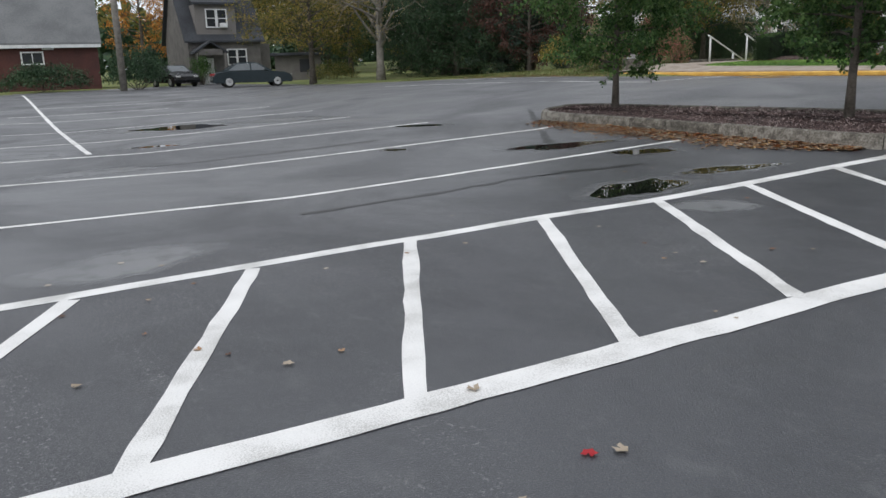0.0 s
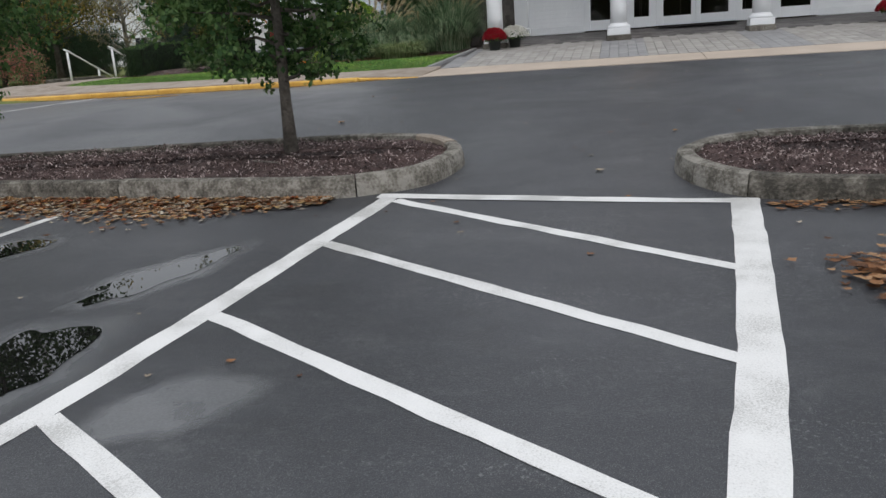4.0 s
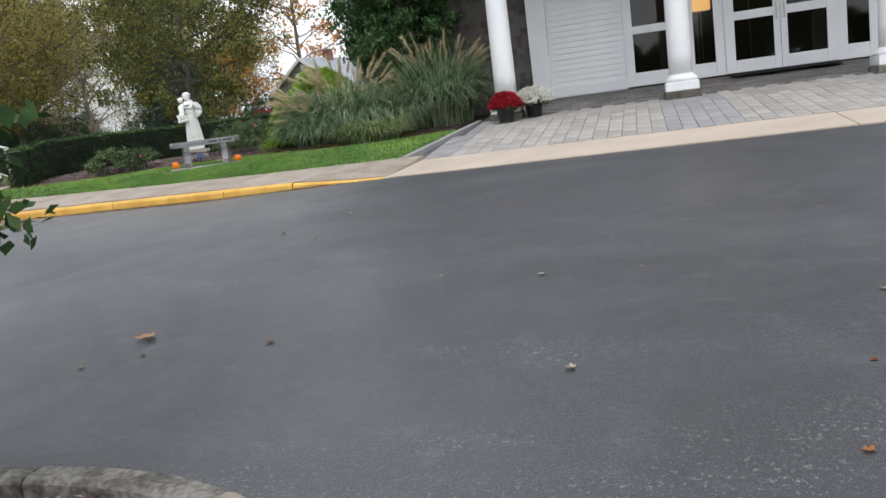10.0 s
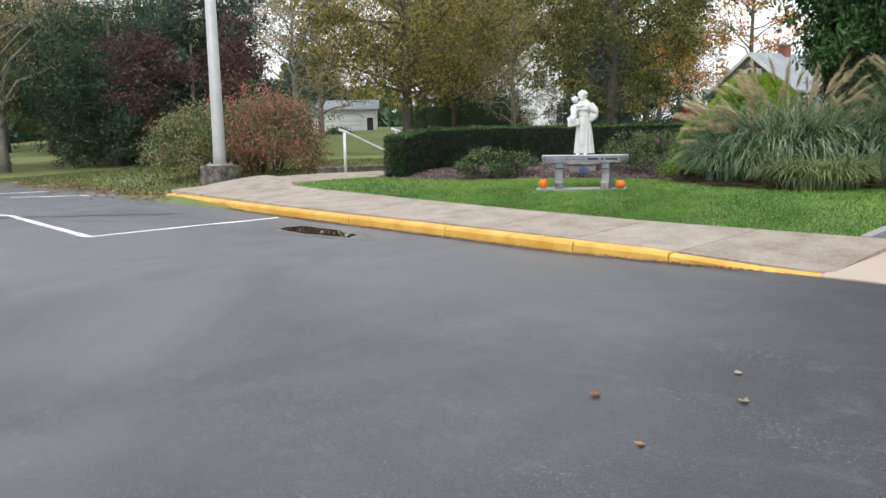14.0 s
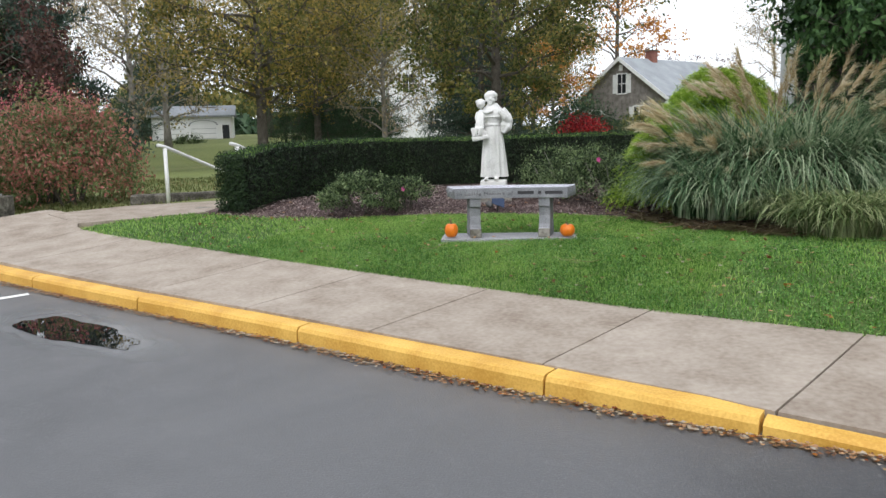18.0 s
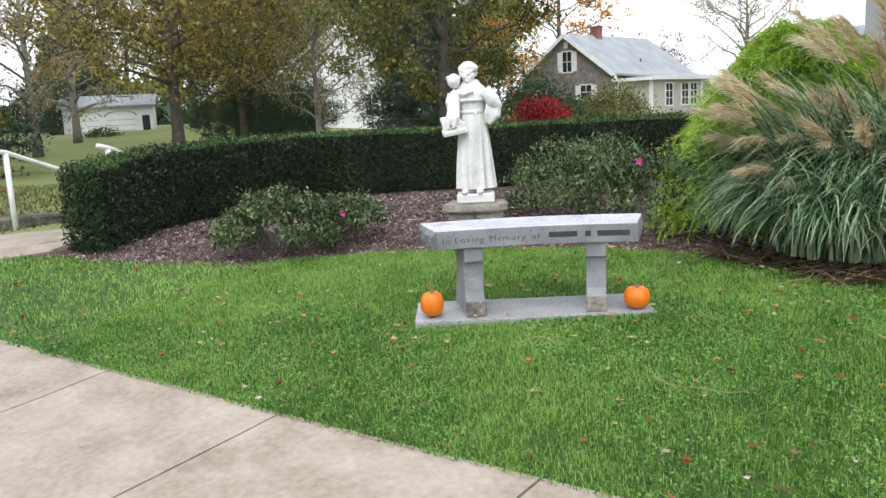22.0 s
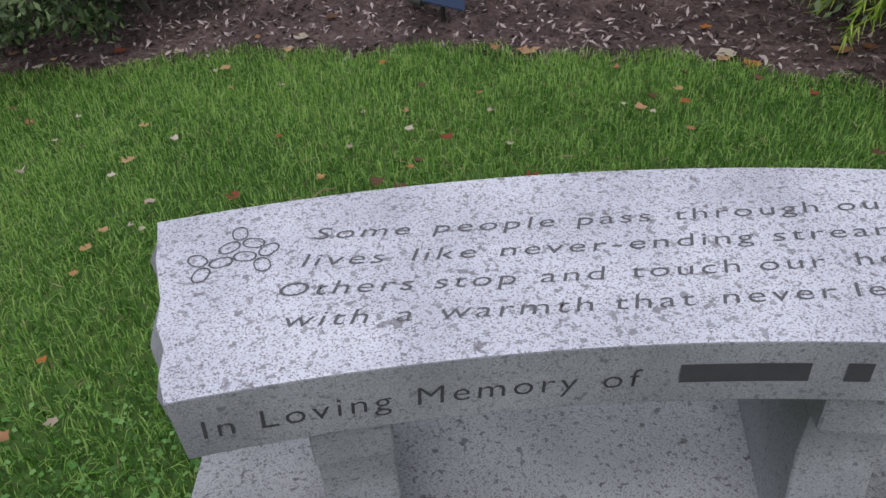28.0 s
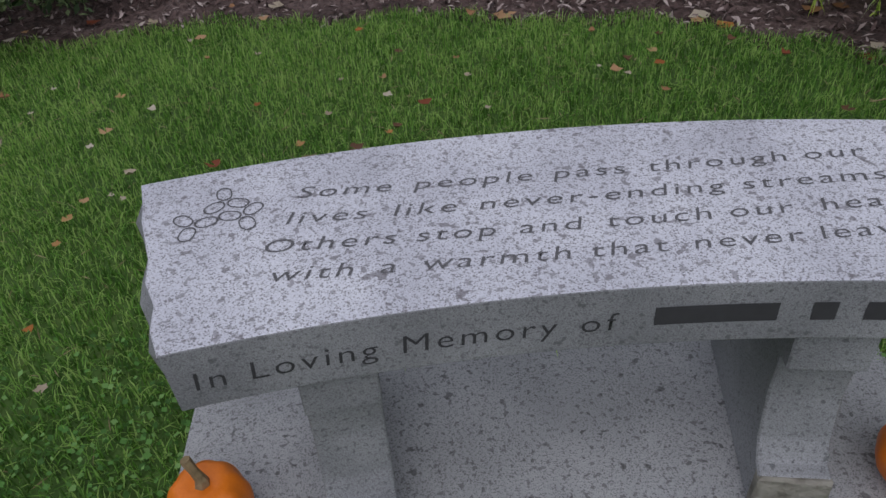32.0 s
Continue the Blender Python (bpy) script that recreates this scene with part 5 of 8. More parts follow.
def pumpkin(x, y, wide, tall, stem, seed, label):
    m = pose(*BENCH_AT[:3], 0, 0, BENCH_AT[3]) @ Matrix.Translation((x, y, 0))
    ob = new("pumpkin")
    ob.matrix_world = PLACE @ m
    tagged(ob, label, "pumpkin", "pumpkins beside the bench")
    bm = bmesh.new()
    rows = []
    for i in range(15):
        v = math.pi * i / 14
        row = []
        for j in range(48):
            a = 2 * math.pi * j / 48
            rib = 1 - 0.045 * abs(math.cos(a * 4.5 + seed)) ** 6 * math.sin(v) - 0.02 * math.cos(a * 9)
            rad = wide / 2 * math.sin(v) ** 0.8 * rib
            z = tall / 2 - tall / 2 * math.cos(v) - 0.016 * math.exp(-((math.pi - v) / 0.35) ** 2) + 0.010 * math.exp(-(v / 0.35) ** 2)
            row.append(bm.verts.new((rad * math.cos(a), rad * math.sin(a), z)))
        rows.append(row)
    for r0, r1 in zip(rows, rows[1:]):
        for j in range(48):
            bm.faces.new((r0[j], r0[(j + 1) % 48], r1[(j + 1) % 48], r1[j]))
    bmesh.ops.remove_doubles(bm, verts=bm.verts[:], dist=0.0005)
    bmesh.ops.recalc_face_normals(bm, faces=bm.faces[:])
    part("pumpkin_body", bm, ORANGE_SKIN, ob, smooth=True)
    top = tall - 0.016
    bm = bmesh.new()
    tube(bm, ((0, 0, top - 0.004), (0.002, 0, top + 0.012), (-0.004, 0.002, top + stem * 0.5), (-0.012, 0.004, top + stem)), (0.014, 0.009, 0.007, 0.008), 6)
    part("stem", bm, STEMSKIN, ob, "dry brown stem")


pumpkin(-0.552, -0.142, 0.124, 0.142, 0.055, 0.4, "small tall orange pumpkin with a long stem on the slab")
pumpkin(0.518, -0.150, 0.138, 0.124, 0.03, 1.3, "small round orange pumpkin on the slab beside the bench")

# ---- the lawn and the mulched bed behind it ----
EDGE = ((-15.2, 2.95), (-14.7, 3.12), (-13.7, 3.07), (-12.6, 3.35), (-11.95, 3.85), (-11.5, 4.10), (-11.0, 4.30), (-10.5, 4.45), (-9.9, 4.55), (-9.3, 4.35), (-8.6, 3.9), (-7.7, 3.75), (-6.9, 4.2), (-6.2, 4.7), (-5.5, 5.0))


def bed_edge(u):
    return np.interp(u, [p[0] for p in EDGE], [p[1] for p in EDGE]) + 0.04 * np.sin(np.asarray(u) * 9) + 0.025 * np.sin(np.asarray(u) * 23)


def mound(u, n):
    """Top of the planting bed: it swells behind its edge."""
    d = np.asarray(n) - bed_edge(u)
    return lawn_h(u, n) + 0.10 * ease(0.0, 1.0, d) * (1 - 0.5 * ease(2.5, 4.5, d)) - 0.015


def on_lawn(u, n):
    left = np.interp(n, [1.2, 1.85, 2.6, 3.2, 4.5], [-15.0, -15.55, -15.15, -14.95, -14.9])
    right = np.interp(n, [1.1, 5.1], [-5.86, -5.46])
    near = np.array([walk_edge(x) for x in np.atleast_1d(np.asarray(u, float)).ravel()]).reshape(np.shape(u))
    return (n > near - 0.03) & (n < bed_edge(u)) & (u > left) & (u < right)


lawn = arrays("lawn", *sheet(np.arange(-15.8, -5.3, 0.1), np.arange(1.0, 5.2, 0.1), lambda u, n: np.where(on_lawn(u, n), lawn_h(u, n) - 0.008, lawn_h(u, n) - np.where(u > -5.9 + 0.1 * (n - 1.2), 0.35, 0.055))), TURF, smooth=True)
setting(lawn, "green lawn with clover and fallen leaves round the bench", "lawn")
bed_v, bed_f = sheet(np.arange(-15.0, -5.3, 0.08), np.arange(2.9, 9.6, 0.08), lambda u, n: np.where(n > bed_edge(u), mound(u, n) + 0.012 * np.sin(u * 31) * np.sin(n * 27), lawn_h(u, n) - 0.10))
bed = arrays("mulch_bed", bed_v, bed_f, MULCH, smooth=True)
setting(bed, "planting bed of dark shredded bark mulch", "mulch")


def scatter(count, u0, u1, n0, n1, test, r):
    u, n = r.uniform(u0, u1, count), r.uniform(n0, n1, count)
    k = test(u, n)
    return u[k], n[k]


def blades(name, u, n, z, length, width, r, mat, label, bend=0.5):
    k = len(u)
    a = r.uniform(0, 2 * np.pi, k)
    L = length * r.uniform(0.55, 1.3, k)
    w = width * r.uniform(0.7, 1.3, k)
    lean = np.abs(r.normal(0, bend, k))
    out = np.column_stack([np.cos(a), np.sin(a), np.zeros(k)])
    side = np.column_stack([-np.sin(a), np.cos(a), np.zeros(k)]) * w[:, None] / 2
    foot = np.column_stack([u, n, z])
    mid = foot + out * (L * 0.3 * lean)[:, None] + np.array([0, 0, 1]) * (L * 0.6)[:, None]
    tip = foot + out * (L * 0.95 * lean)[:, None] + np.array([0, 0, 1]) * (L * (1 - 0.28 * lean))[:, None]
    v = np.stack([foot - side, foot + side, mid + side * 0.8, mid - side * 0.8, tip], 1).reshape(-1, 3)
    i = np.arange(k)[:, None] * 5
    f = np.concatenate([i + [0, 1, 2], i + [0, 2, 3], i + [3, 2, 4]])
    ob = arrays(name, v, f, mat)
    ob.matrix_world = PLACE
    return tagged(ob, label, "grass", kind="stuff")


BLADE = leafy("grass_blade", (0.062, 0.15, 0.024), ((0.175, 0.385, 0.058), (0.38, 0.55, 0.155)), light=0.5, island=1.8)
CLOVER = leafy("clover_leaf", (0.06, 0.155, 0.03), ((0.14, 0.33, 0.075), (0.25, 0.44, 0.14)), light=0.4, island=1.5)
rg = np.random.default_rng(11)
far_pad = lambda u, n: ~((np.abs((u + 9.977) * 0.870 + (n - 2.815) * 0.492 + 0.028) < 0.62) & (np.abs(-(u + 9.977) * 0.492 + (n - 2.815) * 0.870 + 0.006) < 0.205))
u, n = scatter(230000, -12.4, -7.8, 1.1, 4.7, lambda a, b: on_lawn(a, b) & far_pad(a, b), rg)
blades("lawn_grass", u, n, lawn_h(u, n) - 0.010, 0.034, 0.0032, rg, BLADE, "short green lawn grass, a little shaggy", 0.85)
u, n = scatter(75000, -15.7, -5.4, 1.1, 5.0, lambda a, b: on_lawn(a, b) & ((a < -12.4) | (a > -7.8)), rg)
blades("lawn_grass", u, n, lawn_h(u, n) - 0.012, 0.040, 0.007, rg, BLADE, "short green lawn grass, a little shaggy", 1.0)
patch = lambda a, b: on_lawn(a, b) & far_pad(a, b) & (b < 2.95 + 0.45 * (a + 10.3)) & (np.sin(a * 2.3 + 1) * np.sin(b * 3.1 + a) + 0.5 * np.sin(a * 7 + b * 5) + rg.normal(0, 0.35, len(a)) > -0.2)
u, n = scatter(110000, -13.5, -6.5, 1.1, 4.4, patch, rg)
v, f = leaf_cards(np.column_stack([u, n, lawn_h(u, n) + rg.uniform(0.004, 0.024, len(u))]), 0.0122, rg, 0.95, 0.45, 0.2, 1.5)
clover = arrays("clover", v, f, CLOVER)
clover.matrix_world = PLACE
tagged(clover, "small round clover leaves spread through the lawn", "clover", kind="stuff")
DRY = leafy("dry_grass", (0.22, 0.17, 0.09), ((0.34, 0.27, 0.15), (0.45, 0.37, 0.22)))
u, n = scatter(5000, -14, -6, 1.15, 4.6, lambda a, b: on_lawn(a, b) & far_pad(a, b), rg)
v, f = leaf_cards(np.column_stack([u, n, lawn_h(u, n) + rg.uniform(0.0, 0.02, len(u))]), 0.04, rg, 0.07, 0.25, 0.1, 1.5)
thatch = arrays("dry_thatch", v, f, DRY)
thatch.matrix_world = PLACE
tagged(thatch, "dry straw-coloured grass clippings in the lawn", "thatch", kind="stuff")
# coarse grass on the far verge
u, n = scatter(26000, -34, -17, 0.4, 9, lambda a, b: ~lot_inside(a, b) & ((b > 2.8) | (a < -18)), rg)
blades("verge_grass", u, n, ground_h(u, n) - 0.01, 0.07, 0.02, rg, leafy("verge_blade", (0.07, 0.09, 0.025), ((0.12, 0.14, 0.045), (0.20, 0.18, 0.08))), "yellowish verge grass past the kerb", 0.6)


# mulch chips
def chips(name, u, n, z, r, label, size=0.03):
    v, f = leaf_cards(np.column_stack([u, n, z]), size, r, 0.32, 0.5, 0.3, 1.0)
    ob = arrays(name, v, f, CHIPS)
    ob.matrix_world = PLACE
    return tagged(ob, label, "mulch", kind="stuff")


u, n = scatter(52000, -14.6, -7.6, 3.0, 7.2, lambda a, b: b > bed_edge(a) - 0.03, rg)
chips("mulch_chips", u, n, mound(u, n) + rg.uniform(-0.004, 0.014, len(u)), rg, "loose dark bark chips strewn over the bed", 0.033)


def inside(poly, u, n):
    poly = np.asarray(poly)
    hit = np.zeros(len(u), bool)
    for (x0, y0), (x1, y1) in zip(poly, np.roll(poly, -1, 0)):
        cross = ((y0 > n) != (y1 > n)) & (u < (x1 - x0) * (n - y0) / (y1 - y0 + 1e-12) + x0)
        hit ^= cross
    return hit


for ring, span in ((soil_left, (-11.2, -3.2, -9.7, -7.6)), (soil_right, (-1.1, 6.0, -10.3, -8.3))):
    u, n = scatter(17000, *span, lambda a, b: inside(ring, a, b), rg)
    near = np.min((u[:, None] - ring[None, ::3, 0]) ** 2 + (n[:, None] - ring[None, ::3, 1]) ** 2, axis=1) ** 0.5
    chips("island_mulch_chips", u, n, road_h(u, n) + 0.13 + 0.07 * ease(0, 0.5, near) + rg.uniform(-0.004, 0.02, len(u)), rg, "loose brown bark chips on the island", 0.04)

# ---- the statue on its stone pedestal ----
MARBLE = material("weathered_white_marble", (0.50, 0.50, 0.49), ((0.70, 0.70, 0.69), (0.80, 0.80, 0.79)), (0.55, 0.75), scale=5, fine=60, bump=0.25, depth=0.006, contrast=0.4)
STATUE_AT = (-11.50, 5.02, 1.53, 27)
bm = bmesh.new()
# robe with deep folds
rows = []
ROBE = ((0.085, 0.165, 0.125), (0.20, 0.155, 0.12), (0.37, 0.145, 0.112), (0.55, 0.132, 0.105), (0.70, 0.115, 0.095), (0.765, 0.102, 0.085), (0.79, 0.104, 0.088), (0.86, 0.122, 0.095), (0.94, 0.128, 0.092), (0.985, 0.095, 0.075), (1.005, 0.05, 0.05))
for z in np.r_[np.linspace(0.118, 0.76, 15), np.linspace(0.775, 1.005, 10)]:
    rx, ry = (float(np.interp(z, [q[0] for q in ROBE], [q[k] for q in ROBE])) for k in (1, 2))
    row = []
    for j in range(72):
        a = 2 * math.pi * j / 72
        deep = 0.05 + 0.15 * ease(0.78, 0.25, z) if z < 0.76 else 0.03
        ridge = 1 - 1.7 * abs(math.sin(5.5 * a + 0.8 * math.sin(2 * a) + 0.25 * z)) ** 0.7
        fold = 1 + float(deep) * (0.75 * ridge + 0.3 * math.cos(4 * a + z * 2.5))
        row.append(bm.verts.new((rx * fold * math.cos(a) + 0.005, ry * fold * math.sin(a), z)))
    rows.append(row)
for r0, r1 in zip(rows, rows[1:]):
    for j in range(72):
        bm.faces.new((r0[j], r0[(j + 1) % 72], r1[(j + 1) % 72], r1[j]))
bm.faces.new(rows[0][::-1])
bm.faces.new(rows[-1])
# belt, cape and cowl
lathe(bm, ((0.10, 0.758), (0.113, 0.763), (0.113, 0.785), (0.10, 0.79)), 40, squash=0.84)
lathe(bm, ((0.142, 0.862), (0.150, 0.872), (0.142, 0.92), (0.118, 0.975), (0.075, 1.015), (0.05, 1.02)), 40, squash=0.72)
lathe(bm, ((0.095, 0.975), (0.088, 1.0), (0.062, 1.04), (0.05, 1.045)), 30, pose(0, 0.015, 0), 0.95)
# head, hair and features
ball(bm, (-0.018, -0.012, 1.098), 0.070, squash=(0.84, 0.98, 1.22))
for k in range(16):
    a = 2 * math.pi * k / 16
    ball(bm, (-0.018 + 0.066 * math.cos(a), 0.004 + 0.068 * math.sin(a), 1.138 + 0.008 * math.sin(3 * a)), 0.021, squash=(1, 1, 1.25), u=8, v=6)
ball(bm, (-0.018, 0.004, 1.156), 0.066, squash=(1.0, 1.04, 0.62))
for s in (-1, 1):
    ball(bm, (-0.018 + s * 0.066, 0.0, 1.098), 0.02, squash=(0.7, 1, 1.7), u=8, v=6)
    ball(bm, (-0.018 + s * 0.030, -0.068, 1.112), 0.015, squash=(1.5, 0.7, 0.6), u=8, v=6)
    ball(bm, (-0.018 + s * 0.034, -0.056, 1.074), 0.024, squash=(1, 0.8, 1.1), u=8, v=6)
tube(bm, ((-0.018, -0.076, 1.112), (-0.019, -0.092, 1.082)), (0.008, 0.014), 8)
ball(bm, (-0.018, -0.07, 1.058), 0.018, squash=(1.3, 0.8, 0.5), u=8, v=6)
ball(bm, (-0.018, -0.058, 1.034), 0.03, squash=(1, 0.8, 0.75), u=10, v=6)
lathe(bm, ((0.048, 0.98), (0.042, 1.06)), 16, pose(-0.012, 0, 0))
# knotted cord hanging from the belt and the scalloped hem of the cape
tube(bm, ((0.03, -0.105, 0.77), (0.038, -0.118, 0.62), (0.034, -0.128, 0.42)), (0.010, 0.008, 0.009), 8)
for k in range(14):
    a = math.pi * (1.0 + k / 13)
    ball(bm, (0.140 * math.cos(a), 0.104 * math.sin(a), 0.868), 0.018, squash=(1, 1, 0.8), u=8, v=6)
# arm that is bent to the breast, with its hanging sleeve
tube(bm, ((0.115, 0.0, 0.955), (0.185, -0.005, 0.87), (0.205, -0.035, 0.80)), (0.052, 0.055, 0.058), 12)
tube(bm, ((0.205, -0.03, 0.80), (0.155, -0.095, 0.86), (0.105, -0.12, 0.915)), (0.056, 0.042, 0.026), 12)
tube(bm, ((0.205, -0.02, 0.83), (0.19, -0.06, 0.73), (0.135, -0.075, 0.665)), (0.054, 0.052, 0.02), 10)
for k in range(5):
    tube(bm, ((0.222 - 0.02 * k, -0.062 - 0.008 * k, 0.845), (0.205 - 0.022 * k, -0.088 - 0.004 * k, 0.76), (0.172 - 0.016 * k, -0.088, 0.69 - 0.004 * k)), (0.012, 0.014, 0.006), 6)
ball(bm, (0.10, -0.128, 0.925), 0.028, squash=(0.9, 0.7, 1.4), u=10, v=8)
# arm that carries the book and the child
tube(bm, ((-0.11, 0.0, 0.95), (-0.165, -0.02, 0.84), (-0.15, -0.09, 0.745)), (0.052, 0.055, 0.045), 12)
tube(bm, ((-0.15, -0.09, 0.745), (-0.12, -0.13, 0.69), (-0.07, -0.12, 0.66)), (0.045, 0.035, 0.03), 10)
box(bm, -0.10, 0.10, -0.07, 0.07, -0.022, 0.022, 0.006, pose(-0.155, -0.105, 0.615, 8, -9, 8))
box(bm, -0.085, 0.085, -0.055, 0.055, 0.02, 0.035, 0.004, pose(-0.155, -0.105, 0.625, 8, -9, 8))
box(bm, -0.022, 0.022, -0.06, 0.06, -0.07, 0.07, 0.006, pose(-0.235, -0.10, 0.67, 0, -14, 5))
# the child and the folds of its shirt
for k in range(4):
    tube(bm, ((-0.178 + 0.022 * k, -0.115, 0.90), (-0.19 + 0.026 * k, -0.142, 0.80), (-0.195 + 0.03 * k, -0.15, 0.73)), (0.010, 0.014, 0.010), 6)
tube(bm, ((-0.165, -0.10, 0.70), (-0.15, -0.085, 0.80), (-0.14, -0.07, 0.90), (-0.14, -0.065, 0.955)), (0.062, 0.055, 0.05, 0.03), 12)
tube(bm, ((-0.17, -0.10, 0.735), (-0.20, -0.165, 0.72), (-0.205, -0.17, 0.64)), (0.038, 0.032, 0.02), 8)
tube(bm, ((-0.14, -0.11, 0.735), (-0.14, -0.17, 0.72), (-0.15, -0.175, 0.645)), (0.036, 0.030, 0.02), 8)
ball(bm, (-0.142, -0.07, 1.035), 0.058, squash=(0.95, 1.0, 1.08))
for k in range(12):
    a = 2 * math.pi * k / 12
    ball(bm, (-0.145 + 0.047 * math.cos(a), -0.056 + 0.047 * math.sin(a), 1.062), 0.018, u=8, v=6)
ball(bm, (-0.142, -0.128, 1.03), 0.01, u=8, v=6)
tube(bm, ((-0.115, -0.075, 0.935), (-0.05, -0.125, 0.925), (0.02, -0.12, 0.945)), (0.024, 0.02, 0.015), 8)
tube(bm, ((-0.175, -0.08, 0.93), (-0.20, -0.10, 0.86), (-0.16, -0.13, 0.82)), (0.024, 0.022, 0.016), 8)
# feet and the base they stand on
for x in (-0.085, 0.045):
    ball(bm, (x, -0.115, 0.098), 0.035, squash=(0.9, 1.7, 0.6), u=10, v=8)
box(bm, -0.158, 0.168, -0.135, 0.135, 0.0, 0.082, 0.014, seg=2)
statue = part("statue", bm, MARBLE, None, smooth=True)
statue.matrix_world = PLACE @ pose(*STATUE_AT[:3], 0, 0, STATUE_AT[3])
tagged(statue, "white marble statue of a robed figure carrying a smaller figure", "statue")
mod = statue.modifiers.new("carved", "REMESH")
mod.mode, mod.voxel_size, mod.use_smooth_shade = "VOXEL", 0.0055, True
mod = statue.modifiers.new("worn", "SMOOTH")
mod.factor, mod.iterations = 0.5, 2

STONE = material("old_fieldstone", (0.14, 0.13, 0.115), (0.36, 0.33, 0.30), (0.8, 0.95), scale=4, fine=45, bump=0.7, depth=0.015, contrast=0.35, spread=0.4)
pedestal = thing("statue_pedestal", *STATUE_AT[:2], 1.35, STATUE_AT[3], "low pedestal of two rough fieldstones under a flat capstone", "pedestal")
r = random.Random(9)
bm = bmesh.new()
slab(bm, ((-0.29, -0.16), (-0.16, -0.22), (0.20, -0.21), (0.27, -0.14), (0.26, 0.16), (0.1, 0.21), (-0.22, 0.2)), 0.112, 0.179)
bmesh.ops.bevel(bm, geom=bm.edges[:], offset=0.012, segments=2, affect="EDGES")
for v in bm.verts:
    v.co += Vector((r.uniform(-0.005, 0.005), r.uniform(-0.005, 0.005), r.uniform(-0.003, 0.0)))
part("capstone", bm, STONE, pedestal)
for x0, x1 in ((-0.235, -0.01), (0.0, 0.235)):
    bm = boxed(x0, x1, -0.17, 0.17, -0.06, 0.113, 0.018, seg=2)
    bmesh.ops.subdivide_edges(bm, edges=bm.edges[:], cuts=1)
    for v in bm.verts:
        if v.co.z < 0.1:
            v.co += Vector((r.uniform(-0.008, 0.008), r.uniform(-0.012, 0.012), 0))
    part("fieldstone", bm, STONE, pedestal)
spot = thing("solar_spotlight", -11.13, 4.50, 1.235, 40, "small solar spotlight on a stake in the mulch", "garden light")
part("solar_panel", boxed(-0.085, 0.085, -0.07, 0.07, -0.006, 0.006, 0.004, pose(0, -0.03, 0.16, 48, 22, 10)), plain("solar_cell", (0.05, 0.07, 0.13), 0.15, bump=0), spot, "dark blue solar panel")
bm = bmesh.new()
tube(bm, ((0, 0.01, -0.04), (0, 0.005, 0.10), (0, -0.01, 0.14)), 0.01, 7)
part("stake", bm, plain("black_plastic", (0.02, 0.02, 0.02), 0.5), spot)
bm = bmesh.new()
lathe(bm, ((0.02, 0.0), (0.035, 0.03), (0.04, 0.08)), 14, pose(-0.06, 0.06, 0.09, -70, 0, 30))
part("lamp_head", bm, plain("grey_plastic", (0.08, 0.08, 0.08), 0.4), spot, "dark grey lamp head")

# ---- the clipped hedge ----
HEDGE_LINE = ((-14.5, 3.35), (-14.62, 5.0), (-14.4, 6.5), (-13.4, 7.6), (-12.0, 8.3), (-10.5, 8.8), (-8.7, 9.1))
hedge = thing("clipped_hedge", label="dark clipped yew hedge curving behind the bed, pale tips on top", category="hedge")
pts = np.array(HEDGE_LINE)
seg = np.r_[0, np.cumsum(np.hypot(*np.diff(pts, axis=0).T))]


def hedge_at(s):
    u, n = np.interp(s, seg, pts[:, 0]), np.interp(s, seg, pts[:, 1])
    du, dn = np.interp(s + 0.3, seg, pts[:, 0]) - np.interp(s - 0.3, seg, pts[:, 0]), np.interp(s + 0.3, seg, pts[:, 1]) - np.interp(s - 0.3, seg, pts[:, 1])
    L = np.hypot(du, dn)
    return u, n, -dn / L, du / L


HEDGE_H, HALF = 0.745, 0.28
# near-black solid body that stands in for the shade between the leaves
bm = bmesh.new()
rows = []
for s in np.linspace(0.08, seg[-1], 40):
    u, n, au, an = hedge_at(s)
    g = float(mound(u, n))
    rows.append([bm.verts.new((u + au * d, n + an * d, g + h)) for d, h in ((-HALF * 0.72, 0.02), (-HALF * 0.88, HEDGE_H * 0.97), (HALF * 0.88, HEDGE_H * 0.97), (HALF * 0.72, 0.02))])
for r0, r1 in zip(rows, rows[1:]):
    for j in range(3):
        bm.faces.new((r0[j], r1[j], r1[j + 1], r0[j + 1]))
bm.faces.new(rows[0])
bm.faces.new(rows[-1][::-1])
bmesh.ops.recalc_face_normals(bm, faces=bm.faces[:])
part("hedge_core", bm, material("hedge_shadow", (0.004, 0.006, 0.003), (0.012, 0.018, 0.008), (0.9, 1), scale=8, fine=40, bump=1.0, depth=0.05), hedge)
rh = np.random.default_rng(21)
